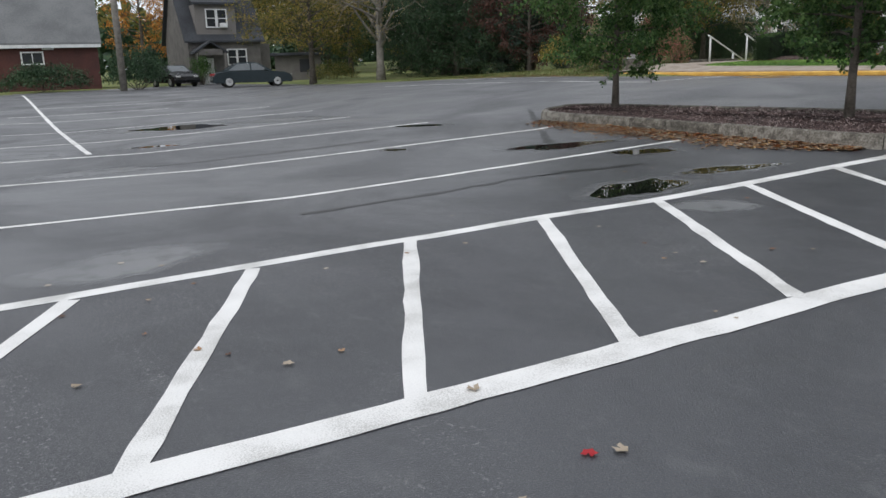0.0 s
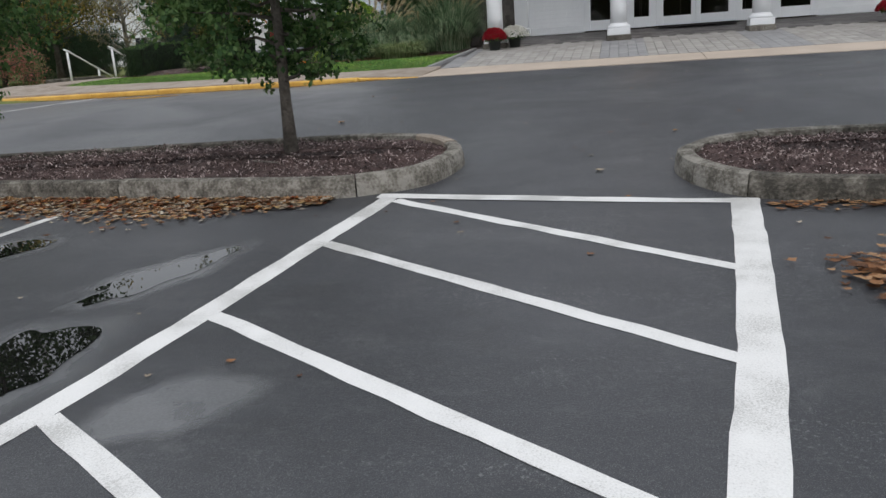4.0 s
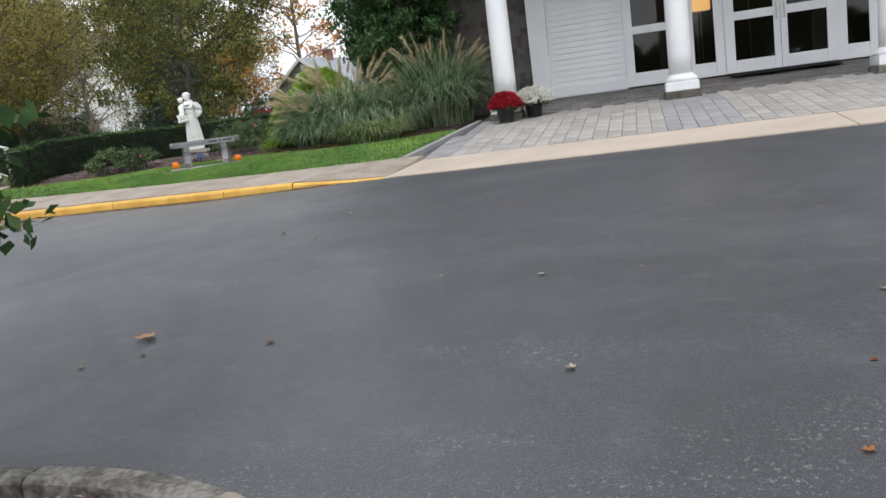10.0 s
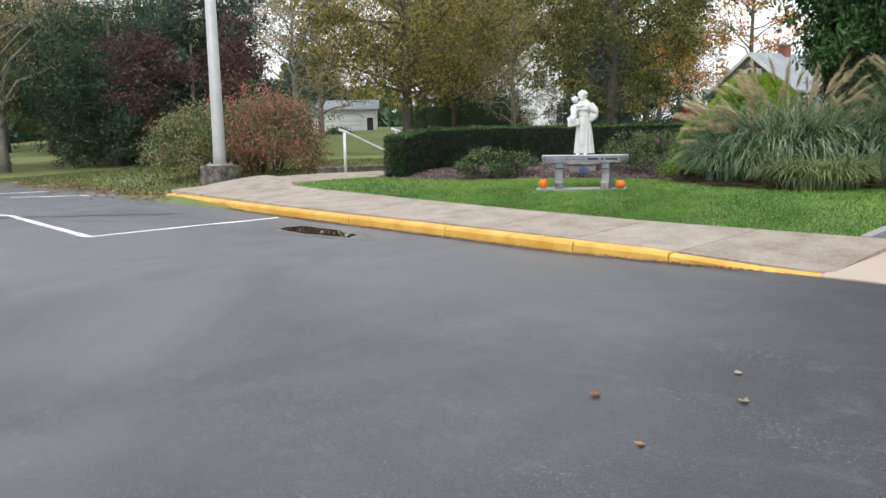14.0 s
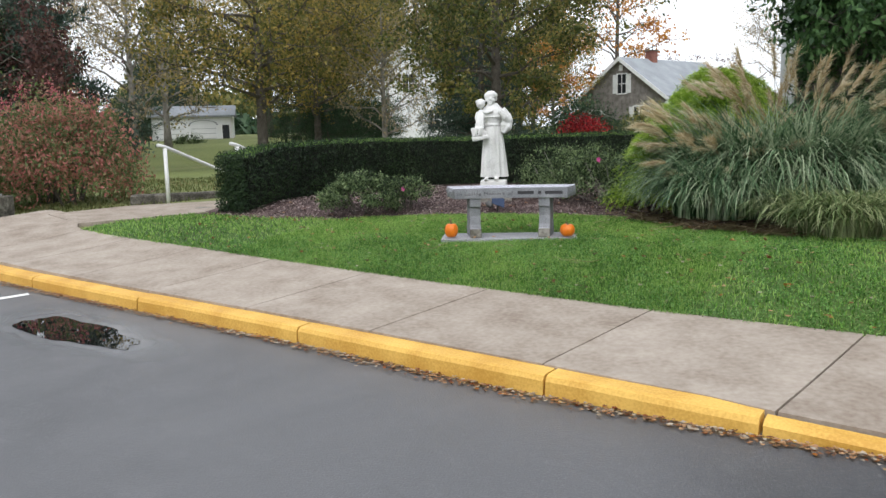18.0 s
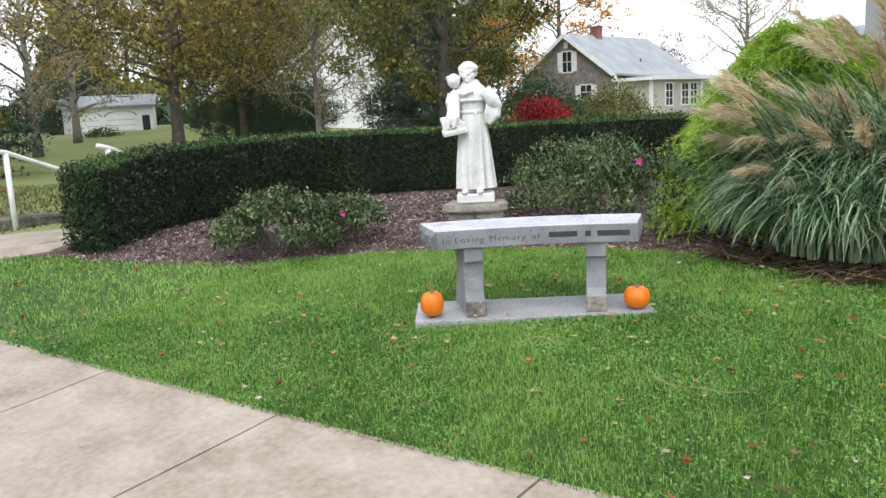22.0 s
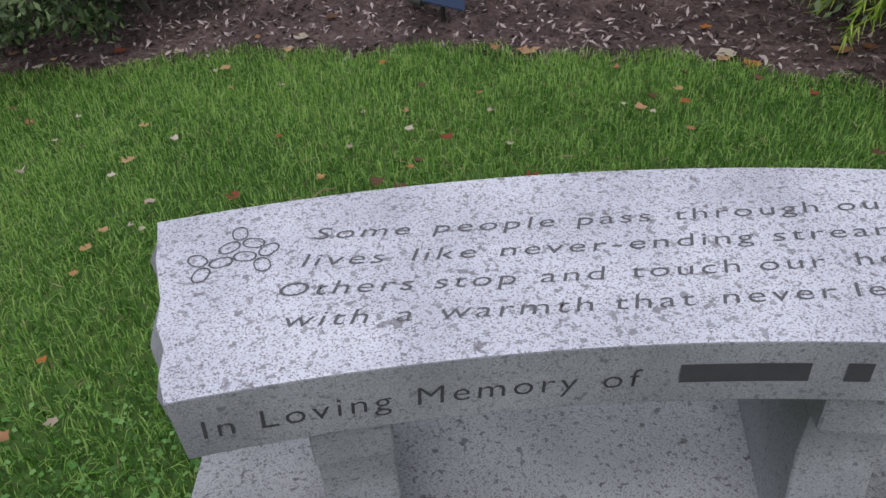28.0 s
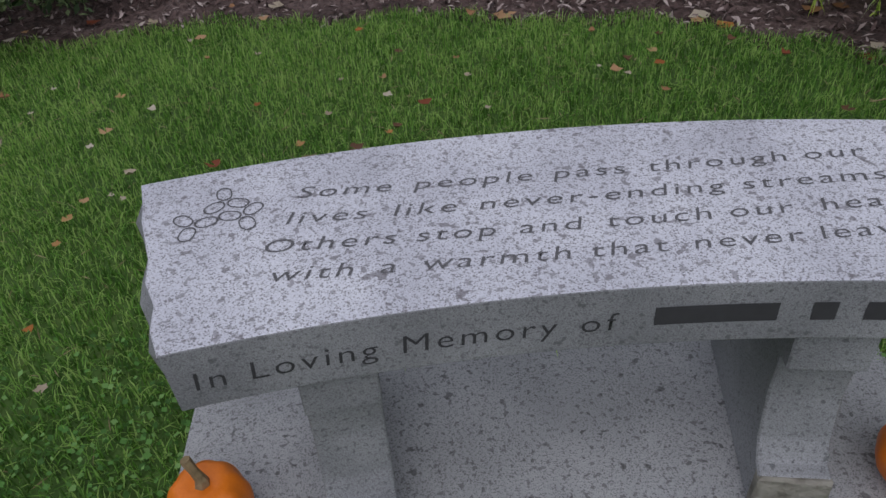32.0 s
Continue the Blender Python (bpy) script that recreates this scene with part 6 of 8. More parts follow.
# leaves along the top are paler than those on the sides
for name, count, mat, top, size in (("hedge_foliage", 62000, HEDGE, False, 0.036), ("hedge_new_growth", 15000, YEWTIP, True, 0.03)):
    s = rh.uniform(0.0, seg[-1], count)
    u, n, au, an = hedge_at(s)
    if top:
        d, h = rh.uniform(-1, 1, count) * HALF, HEDGE_H + rh.normal(0.0, 0.012, count)
    else:
        q = rh.uniform(0, 2 * HEDGE_H + 2 * HALF, count)
        side1, side2 = q < HEDGE_H, q > HEDGE_H + 2 * HALF
        d = np.where(side1, -HALF, np.where(side2, HALF, q - HEDGE_H - HALF)) * (1 + 0.05 * np.sin(s * 4))
        h = np.where(side1, q, np.where(side2, q - HEDGE_H - 2 * HALF, HEDGE_H))
        d = d * (0.80 + 0.2 * ease(0, 0.25, h)) + rh.normal(0, 0.03, count)
        h = h + rh.normal(0, 0.02, count)
    at = np.column_stack([u + au * d, n + an * d, mound(u, n) + h + 0.015 * np.sin(s * 6 + d * 9)])
    arrays(name, *leaf_cards(at, size, rh, 0.34, 0.9, 0.1, 0.2), mat, hedge)
ends = np.column_stack([np.full(3500, -14.5) + rh.uniform(-HALF, HALF, 3500), 3.32 + rh.normal(0, 0.03, 3500), 1.25 + rh.uniform(0, HEDGE_H, 3500)])
arrays("hedge_end_foliage", *leaf_cards(ends, 0.042, rh, 0.34), HEDGE, hedge)


# ---- shrubs ----
def shrub(name, label, u, n, z, ru, rn, h, clumps, per, size, mat, seed, aspect=0.45, stems=8, spread=0.16, low=0.1, bark=None):
    """Woody stems that carry clumps of leaves, with gaps between them."""
    r = np.random.default_rng(seed)
    ob = thing(name, u, n, z, 0, label, "shrub")
    a, q = r.uniform(0, 2 * np.pi, clumps), np.sqrt(r.uniform(0.05, 1, clumps))
    top = h * np.sqrt(np.maximum(1 - (q * 0.93) ** 2, 0)) * r.uniform(0.72, 1.12, clumps)
    top = np.maximum(top, low) * np.where(r.uniform(0, 1, clumps) < 0.4, r.uniform(0.35, 0.9, clumps), 1)
    c = np.column_stack([np.cos(a) * q * ru, np.sin(a) * q * rn, top])
    for i in range(min(stems, clumps)):
        e = Vector(c[i])
        bm = bmesh.new()
        tube(bm, (Vector((e.x * 0.12, e.y * 0.12, -0.08)), Vector((e.x * 0.5, e.y * 0.5, e.z * 0.55)) + Vector(r.normal(0, 0.03, 3)), e), (0.012 * h + 0.004, 0.008 * h + 0.003, 0.003), 5)
        part("stem", bm, bark or BARK, ob)
    k = clumps * per
    at = np.repeat(c, per, 0) + r.normal(0, 1, (k, 3)) * np.array([spread, spread, spread * 0.6]) * h ** 0.5
    at[:, 2] = np.abs(at[:, 2]) + 0.01
    arrays("foliage", *leaf_cards(at, size, r, aspect), mat, ob)
    return ob


PINK = plain("pink_petal", (0.62, 0.06, 0.30), 0.5, bump=0)


def blossom(u, n, z, size=0.045):
    ob = thing("pink_blossom", u, n, z, 0, "single bright pink blossom on the azalea", "flower", "azalea blossoms")
    for k in range(5):
        bm = bmesh.new()
        a = k * 2 * math.pi / 5
        c = [(0, 0, 0), (0.6 * math.cos(a - 0.5), 0.6 * math.sin(a - 0.5), 0.35), (1.05 * math.cos(a), 1.05 * math.sin(a), 0.3), (0.6 * math.cos(a + 0.5), 0.6 * math.sin(a + 0.5), 0.35)]
        vs = [bm.verts.new(Vector((x * size, -z_ * size, y * size))) for x, y, z_ in c]
        bm.faces.new(vs)
        made = bmesh.ops.extrude_face_region(bm, geom=bm.faces[:])["geom"]
        bmesh.ops.translate(bm, vec=(0, 0.002, 0), verts=[g for g in made if isinstance(g, bmesh.types.BMVert)])
        part("petal", bm, PINK, ob)


shrub("azalea", "low spreading azalea with grey-green leaves in the mulch", -12.62, 3.72, float(mound(-12.62, 3.72)), 0.50, 0.44, 0.44, 62, 130, 0.036, AZALEA, 31, spread=0.075)
shrub("azalea", "low azalea clump with a rising leafy shoot", -12.2, 4.15, float(mound(-12.2, 4.15)), 0.26, 0.28, 0.42, 22, 110, 0.036, AZALEA, 32, spread=0.075)
shrub("azalea", "grey-green azalea with bare branches before the hedge", -10.85, 5.6, float(mound(-10.85, 5.6)), 0.6, 0.5, 0.56, 48, 125, 0.036, AZALEA, 33, spread=0.08, stems=14, bark=PALEBARK)
shrub("azalea", "grey-green azalea with a pink blossom before the hedge", -10.0, 5.22, float(mound(-10.0, 5.22)), 0.62, 0.5, 0.60, 54, 125, 0.036, AZALEA, 34, spread=0.085, stems=14, bark=PALEBARK)
shrub("azalea", "grey-green azalea beside the statue", -11.15, 6.75, float(mound(-11.1, 6.7)), 0.6, 0.5, 0.6, 55, 105, 0.033, AZALEA, 35, spread=0.10)
blossom(-10.03, 4.95, 1.87, 0.036)
blossom(-12.12, 3.95, 1.56, 0.035)
blossom(-13.0, 3.05, 1.22, 0.03)

# ---- thread cypress: drooping lime threads on a mound ----
cyp = thing("thread_cypress", -9.05, 6.3, float(mound(-9.05, 6.3)), 0, "lime-yellow thread cypress with drooping feathery twigs", "shrub")
rc = np.random.default_rng(41)


def ribbons(start, direction, length, droop, width, r, segs=5, taper=True):
    """Arching strips: start (k,3), level direction (k,2), length (k), droop (k)."""
    k = len(start)
    t = np.linspace(0, 1, segs + 1)
    out = np.column_stack([direction, np.zeros(k)])
    side = np.column_stack([-direction[:, 1], direction[:, 0], np.zeros(k)])
    verts = []
    for i, q in enumerate(t):
        reach = np.sin(np.minimum(droop * q, np.pi * 0.95)) / np.maximum(droop, 1e-3) * length
        rise = (1 - np.cos(np.minimum(droop * q, np.pi * 0.95))) / np.maximum(droop, 1e-3) * length
        yield_up = reach
        c = start + out * (rise)[:, None] + np.array([0, 0, 1]) * (yield_up)[:, None]
        w = (width * ((1 - q) ** 0.6 if taper else 1) * 0.5)
        w = w[:, None] if hasattr(w, "__len__") else w
        verts += [c - side * w, c + side * w]
    v = np.stack(verts, 1).reshape(-1, 3)
    base = np.arange(k)[:, None] * (2 * (segs + 1))
    f = np.concatenate([base + [2 * i, 2 * i + 1, 2 * i + 3, 2 * i + 2] for i in range(segs)])
    return v, f


def sprays(ob, count, per, ru, rn, h, mat, r, long=0.34, needle=0.06):
    """Feathery drooping sprays over a cone: each a bowed axis set with fine twigs."""
    q = r.uniform(0, 1, count)
    a = r.uniform(0, 2 * np.pi, count)
    up = 0.04 + 0.96 * q
    wide = (1.02 - up) ** 0.62 * r.uniform(0.66, 1.06, count) * (1 + 0.14 * np.sin(5 * a + 7 * up))
    foot = np.column_stack([np.cos(a) * wide * ru, np.sin(a) * wide * rn, up * h])
    out = np.column_stack([np.cos(a), np.sin(a), r.uniform(0.1, 0.7, count)])
    out += r.normal(0, 0.25, (count, 3))
    out /= np.linalg.norm(out, axis=1)[:, None]
    size = long * r.uniform(0.55, 1.25, count)
    t = np.tile(np.linspace(0.05, 1, per), count)
    o, s = np.repeat(out, per, 0), np.repeat(size, per)
    at_ = np.repeat(foot, per, 0) + o * (s * t * 0.75)[:, None] - np.array([0, 0, 1]) * (s * t ** 2 * 0.55)[:, None]
    way = o * 0.8 + r.normal(0, 0.55, (count * per, 3)) - np.array([0, 0, 1]) * (0.25 + 0.7 * t)[:, None]
    way /= np.linalg.norm(way, axis=1)[:, None]
    side = np.cross(way, r.normal(0, 1, way.shape))
    side /= np.linalg.norm(side, axis=1)[:, None] + 1e-9
    L = (needle * r.uniform(0.6, 1.4, count * per))[:, None]
    v = np.stack([at_ - side * 0.0045, at_ + side * 0.0045, at_ + way * L], 1).reshape(-1, 3)
    arrays("foliage", v, np.arange(len(v)).reshape(-1, 3), mat, ob)


for k in range(7):
    a = k * 0.9
    bm = bmesh.new()
    tube(bm, ((0, 0, -0.1), (0.25 * math.cos(a), 0.25 * math.sin(a), 0.6), (0.4 * math.cos(a), 0.4 * math.sin(a), 1.0)), (0.04, 0.025, 0.01), 6)
    part("stem", bm, BARK, cyp)
# solid cone of a darker tone that fills the inside of the sprays
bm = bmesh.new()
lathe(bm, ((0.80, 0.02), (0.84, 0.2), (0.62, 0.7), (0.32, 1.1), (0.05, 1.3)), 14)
part("inner_growth", bm, leafy("dark_lime", (0.03, 0.06, 0.008), ((0.06, 0.11, 0.012), (0.09, 0.14, 0.02))), cyp)
sprays(cyp, 2300, 56, 0.98, 0.95, 1.46, LIME, rc, 0.44, 0.07)
cyp2 = thing("thread_cypress", -9.42, 5.3, float(mound(-9.42, 5.3)), 0, "low skirt of lime-yellow thread cypress", "shrub")
bm = bmesh.new()
tube(bm, ((0, 0, -0.1), (0, 0.1, 0.5)), (0.03, 0.01), 6)
part("stem", bm, BARK, cyp2)
sprays(cyp2, 900, 46, 0.46, 0.55, 0.85, LIME, rc, 0.26)

# ---- ornamental grasses ----
MISC = leafy("silver_grass_blade", (0.05, 0.115, 0.052), ((0.20, 0.32, 0.17), (0.48, 0.56, 0.38)), light=0.4, island=1.7)
YOUNG = leafy("yellow_green_blade", (0.15, 0.20, 0.05), ((0.26, 0.31, 0.08), (0.40, 0.40, 0.16)), light=0.4)
PLUME = leafy("grass_plume", (0.44, 0.33, 0.17), ((0.66, 0.55, 0.35), (0.86, 0.79, 0.60)), light=0.45, island=1.5)
PALEBLADE = leafy("pale_arching_blade", (0.11, 0.17, 0.06), ((0.25, 0.33, 0.14), (0.46, 0.50, 0.28)), light=0.45, island=1.6)
STRAW = leafy("dead_blade", (0.16, 0.11, 0.07), ((0.27, 0.21, 0.14), (0.38, 0.31, 0.2)))


def silver_grass(u, n, z, height, reach, count, plumes, seed, label, mat=None, droop=(1.2, 3.0), width=0.019, plume_len=1.42, plume_bend=(0.5, 1.7), wind=0.0):
    r = np.random.default_rng(seed)
    ob = thing("ornamental_grass", u, n, z, 0, label, "grass clump")

    def grow(k, lo, hi, long, w, foot=0.35, stray=0.6):
        a = r.uniform(0, 2 * np.pi, k)
        q = np.sqrt(r.uniform(0, 1, k)) * foot * reach
        start = np.column_stack([np.cos(a) * q, np.sin(a) * q, np.full(k, -0.03)])
        a2 = a + r.normal(0, stray, k)
        return start, np.column_stack([np.cos(a2), np.sin(a2)]), long * r.uniform(0.6, 1.2, k), r.uniform(lo, hi, k), w

    arrays("blade_mass", *ribbons(*grow(count, *droop, height * 1.3, width, 0.62, 1.15), r, 7), mat or MISC, ob)
    arrays("dead_blade_mass", *ribbons(*grow(count // 9, 1.5, 2.8, height * 0.9, width), r, 5), STRAW, ob)
    if plumes:
        start, way, L, bend_, w = grow(plumes, *plume_bend, height * plume_len, 0.006)
        way = way + wind * np.array([-1.0, -0.15])
        way /= np.linalg.norm(way, axis=1)[:, None] + 1e-6
        arrays("plume_stalk_mass", *ribbons(start, way, L, bend_, w, r, 6, False), STRAW, ob)
        # feathery heads follow the last third of the stalk
        k = 190
        q = np.tile(np.linspace(0.80, 1.0, k), (plumes, 1))
        L2, b2 = L[:, None], bend_[:, None]
        up, out = np.sin(b2 * q) / b2 * L2, (1 - np.cos(b2 * q)) / b2 * L2
        c = start[:, None, :] + np.stack([way[:, :1] * out, way[:, 1:] * out, up], -1)
        run = np.stack([way[:, :1] * np.sin(b2 * q), way[:, 1:] * np.sin(b2 * q), np.cos(b2 * q)], -1).reshape(-1, 3)
        c = c.reshape(-1, 3) + r.normal(0, 0.004, (plumes * k, 3))
        hair = run + r.normal(0, 0.30, run.shape) + np.column_stack([way.repeat(k, 0) * 0.25, np.full(len(run), -0.22)])
        hair /= np.linalg.norm(hair, axis=1)[:, None]
        side = np.cross(hair, r.normal(0, 1, hair.shape))
        side /= np.linalg.norm(side, axis=1)[:, None] + 1e-9
        L3 = (0.13 * r.uniform(0.5, 1.3, len(c)))[:, None]
        v = np.stack([c - side * 0.003, c + side * 0.003, c + hair * L3], 1).reshape(-1, 3)
        arrays("plume_mass", v, np.arange(len(v)).reshape(-1, 3), PLUME, ob)
    return ob


silver_grass(-8.1, 5.3, float(mound(-8.1, 5.3)), 1.08, 1.15, 6800, 54, 51, "tall silver grass clump with arching blades and tan plumes", plume_len=1.42, plume_bend=(0.3, 1.4), wind=0.15)
silver_grass(-8.55, 4.62, float(mound(-8.55, 4.62)), 0.70, 0.75, 2600, 12, 59, "silver grass skirt arching down to the lawn", droop=(1.5, 2.9), plume_len=1.4, plume_bend=(0.9, 1.9), wind=0.5)
silver_grass(-8.65, 5.05, float(mound(-8.65, 5.05)), 0.92, 0.65, 2400, 40, 55, "silver grass with pale feathery plumes leaning over the bed", plume_len=1.35, plume_bend=(0.9, 1.8), wind=0.9)
silver_grass(-7.35, 4.3, float(mound(-7.35, 4.3)), 0.56, 0.9, 3000, 0, 52, "low drooping grass clump spilling onto the lawn", PALEBLADE, droop=(1.7, 2.8))
silver_grass(-6.3, 5.95, float(mound(-6.3, 5.95)), 1.28, 0.95, 5200, 54, 53, "tall silver grass clump with upright tan plumes by the porch", droop=(0.7, 2.6), plume_len=1.28, plume_bend=(0.3, 1.2))
silver_grass(-7.15, 5.55, float(mound(-7.2, 5.45)), 0.92, 0.9, 3600, 14, 54, "silver grass clump with arching blades", plume_len=1.3, plume_bend=(0.6, 1.6), wind=0.4)
litter = np.random.default_rng(58)
u, n = litter.uniform(-9.4, -6.6, 420), None
n = bed_edge(u) + np.abs(litter.normal(0.05, 0.28, 420)) - 0.08
v, f = leaf_cards(np.column_stack([u, n, np.maximum(mound(u, n), lawn_h(u, n)) + litter.uniform(0.008, 0.04, 420)]), 0.42, litter, 0.022, 0.05, 0.1, 2.0)
straw = arrays("straw_litter", v, f, STRAW)
straw.matrix_world = PLACE
tagged(straw, "dry fallen grass stems lying along the bed's edge", "straw", kind="stuff")
silver_grass(7.4, 6.2, 1.35, 1.0, 0.9, 1500, 16, 56, "green grass clump with plumes beside the porch")
silver_grass(8.3, 4.9, 1.30, 0.5, 0.8, 1300, 0, 57, "low yellow-green grass mound at the end of the pavers", YOUNG, (1.4, 2.6))

# ---- the dark evergreen before the shingled wall ----
tree("evergreen_tree", "dense dark evergreen tree against the shingled wall", -7.2, 6.8, 1.3, 6.6, 1.5, 0.02, 84, 0.09, 46000, 0.10, leafy("glossy_evergreen", (0.016, 0.045, 0.014), ((0.038, 0.095, 0.026), (0.08, 0.16, 0.05)), light=0.15, island=1.2), seed=61, shape="oval", rise=0.35, twigs=6, aspect=0.42)
tree("evergreen_tree", "dark evergreen shrub tree beside the porch", 8.2, 7.1, 1.3, 3.4, 0.95, 0.03, 34, 0.06, 6000, 0.12, GREEN, seed=62, shape="oval", rise=0.35, twigs=5, aspect=0.42)


# ---- chrysanthemums in pots by the porch ----
POT = plain("black_plant_pot", (0.018, 0.022, 0.02), 0.45, bump=0.05)
MUMRED = leafy("red_mum_petal", (0.22, 0.004, 0.012), ((0.36, 0.008, 0.02), (0.48, 0.02, 0.035)), light=0.15)
MUMWHITE = leafy("white_mum_petal", (0.60, 0.58, 0.50), ((0.76, 0.75, 0.70), (0.85, 0.85, 0.82)), light=0.15)


def mum(u, n, mat, tone, seed, wide=0.30):
    z = pave_h(u, n)
    r = np.random.default_rng(seed)
    ob = thing("potted_mum", u, n, z, 0, f"black pot brimming with {tone} chrysanthemum blooms", "potted plant", "potted mums by the porch")
    part("pot", lathe(bmesh.new(), ((0.125, 0.0), (0.13, 0.005), (0.165, 0.24), (0.178, 0.24), (0.178, 0.27), (0.16, 0.27), (0.155, 0.22)), 24), POT, ob, smooth=True)
    k = 950
    d = r.normal(0, 1, (k, 3))
    d /= np.linalg.norm(d, axis=1)[:, None]
    d[:, 2] = np.abs(d[:, 2]) * 0.9
    c = d * np.array([wide, wide, 0.30]) * r.uniform(0.9, 1.05, (k, 1)) + [0, 0, 0.27]
    blooms = np.repeat(c, 9, 0) + r.normal(0, 0.012, (k * 9, 3))
    arrays("bloom_mass", *leaf_cards(blooms, 0.034, r, 0.5, 0.7, 0.3, 0.8), mat, ob)
    g = d[:260] * np.array([wide, wide, 0.22]) * r.uniform(0.4, 0.95, (260, 1)) + [0, 0, 0.25]
    arrays("leaf_mass", *leaf_cards(np.repeat(g, 5, 0) + r.normal(0, 0.03, (1300, 3)), 0.05, r, 0.5), GREEN, ob)


mum(-4.76, 4.36, MUMRED, "deep red", 71, 0.29)
mum(-4.30, 4.80, MUMWHITE, "white", 72, 0.36)
mum(4.66, 4.82, MUMRED, "deep red", 73, 0.36)
mum(5.20, 4.58, MUMWHITE, "white", 74, 0.45)

# ---- autumn shrubs by the lamp post ----
AUTUMNGREEN = leafy("late_shrub_leaf", (0.07, 0.13, 0.04), ((0.17, 0.24, 0.085), (0.36, 0.25, 0.17)), light=0.35, island=1.6)
shrub("autumn_shrub", "rounded shrub turning from green to russet behind the lamp post", -20.9, 2.9, 0.85, 1.25, 1.1, 1.85, 190, 75, 0.075, AUTUMNGREEN, 81, spread=0.13)
shrub("autumn_shrub", "rounded shrub with reddening leaves behind the lamp post", -19.2, 3.8, 0.95, 1.05, 1.0, 1.9, 190, 75, 0.075, FIRE, 82, spread=0.13)
shoots = shrub("autumn_shrub", "tall pink-tipped shoots rising from the shrub", -19.7, 3.7, 0.95, 0.7, 0.5, 2.25, 40, 30, 0.07, AUTUMNGREEN, 83, spread=0.12)
rb = np.random.default_rng(84)
heads = np.column_stack([rb.normal(-0.1, 0.8, 8), rb.normal(0.0, 0.35, 8), rb.uniform(1.6, 2.3, 8)])
heads = np.repeat(heads, 70, 0) + rb.normal(0, 1, (560, 3)) * np.array([0.06, 0.06, 0.11])
arrays("bloom_mass", *leaf_cards(heads, 0.05, rb, 0.6), leafy("dusky_pink_bloom", (0.30, 0.06, 0.08), ((0.44, 0.12, 0.14), (0.52, 0.22, 0.22)), light=0.3), shoots, "dusky pink flower heads")["kind"] = "stuff"

# ---- pear trees on the islands ----
pear = tree("pear_tree", "young pear tree with a dense green oval crown in the island", -5.02, -8.62, 0.50, 4.7, 1.45, 0.18, 38, 0.062, 34000, 0.062, GREEN, seed=2, shape="oval", twigs=6, rise=0.12, aspect=0.7, group="island pear trees")
tree("pear_tree", "young pear tree with a dense green crown at the island's end", -9.55, -8.52, 0.50, 4.5, 1.65, 0.165, 36, 0.062, 34000, 0.062, GREEN, seed=4, shape="oval", twigs=6, rise=0.12, aspect=0.7, group="island pear trees")
tree("pear_tree", "young pear tree with low green branches in the island", 1.45, -9.40, 0.50, 4.6, 1.5, 0.15, 38, 0.062, 34000, 0.062, GREEN, seed=6, shape="oval", twigs=6, rise=0.12, aspect=0.7, group="island pear trees")

# ---- lamp post, handrails and low wall ----
POLE = plain("galvanised_pole", (0.45, 0.45, 0.44), 0.45, 0.3, bump=0.05)
lamp = thing("lamp_post", -18.75, 2.15, 0.93, 15, "tall grey metal lamp post on a concrete footing", "lamp post")
bm = boxed(-0.3, 0.3, -0.3, 0.3, -0.15, 0.5, 0.02, seg=2)
part("footing", bm, KERB, lamp)
part("base_plate", boxed(-0.19, 0.19, -0.19, 0.19, 0.5, 0.53, 0.004), POLE, lamp)
for x in (-0.15, 0.15):
    for y in (-0.15, 0.15):
        part("bolt", lathe(bmesh.new(), ((0.018, 0.53), (0.018, 0.57)), 6, pose(x, y, 0)), STEEL, lamp)
part("shaft", lathe(bmesh.new(), ((0.135, 0.53), (0.13, 0.7), (0.085, 8.5)), 20), POLE, lamp, smooth=True)

RAILING = plain("white_rail_paint", (0.72, 0.72, 0.72), 0.45, bump=0.05)
for u, n in ((-17.19, 4.29), (-16.1, 4.83)):
    rail = thing("handrail", u, n, 1.16, 95, "white metal handrail leading down the steps", "handrail", "handrails of the steps")
    for x, z0, z1 in ((0.0, -0.1, 0.93), (1.5, -0.5, 0.37)):
        bm = bmesh.new()
        tube(bm, ((x, 0, z0), (x, 0, z1)), 0.032, 10)
        part("rail_post", bm, RAILING, rail, smooth=True)
    bm = bmesh.new()
    tube(bm, ((-0.14, 0, 0.97), (0.0, 0, 0.94), (1.5, 0, 0.385), (2.3, 0, 0.09)), 0.028, 10)
    part("rail_bar", bm, RAILING, rail, smooth=True)
wall = thing("low_wall", -17.42, 4.62, 0.93, 53, "low weathered concrete wall beside the steps", "wall")
part("wall_block", boxed(-0.72, 0.95, -0.13, 0.13, -0.2, 0.40, 0.025), KERB, wall)
block = thing("step_block", -15.5, 3.72, 1.05, 30, "squat concrete block at the hedge's end", "block")
part("block_body", boxed(-0.14, 0.14, -0.2, 0.2, -0.05, 0.2, 0.02), KERB, block)


# ---- houses ----
ROOFGREY = material("pale_roof_shingle", (0.20, 0.22, 0.24), (0.32, 0.34, 0.37), (0.8, 0.95), scale=0.8, fine=12, bump=0.3)
ROOFPALE = material("light_roof_shingle", (0.23, 0.25, 0.27), (0.33, 0.355, 0.38), (0.75, 0.9), scale=0.8, fine=12, bump=0.3)
ROOFDARK = material("dark_roof_shingle", (0.025, 0.028, 0.034), (0.055, 0.06, 0.07), (0.8, 0.95), scale=0.8, fine=12, bump=0.3)
DIMSHINGLE = material("dark_weathered_shingle", (0.085, 0.08, 0.078), (0.19, 0.178, 0.17), (0.8, 0.95), scale=2, fine=30, bump=0.4, island=0.9, spread=0.5, contrast=0.4)
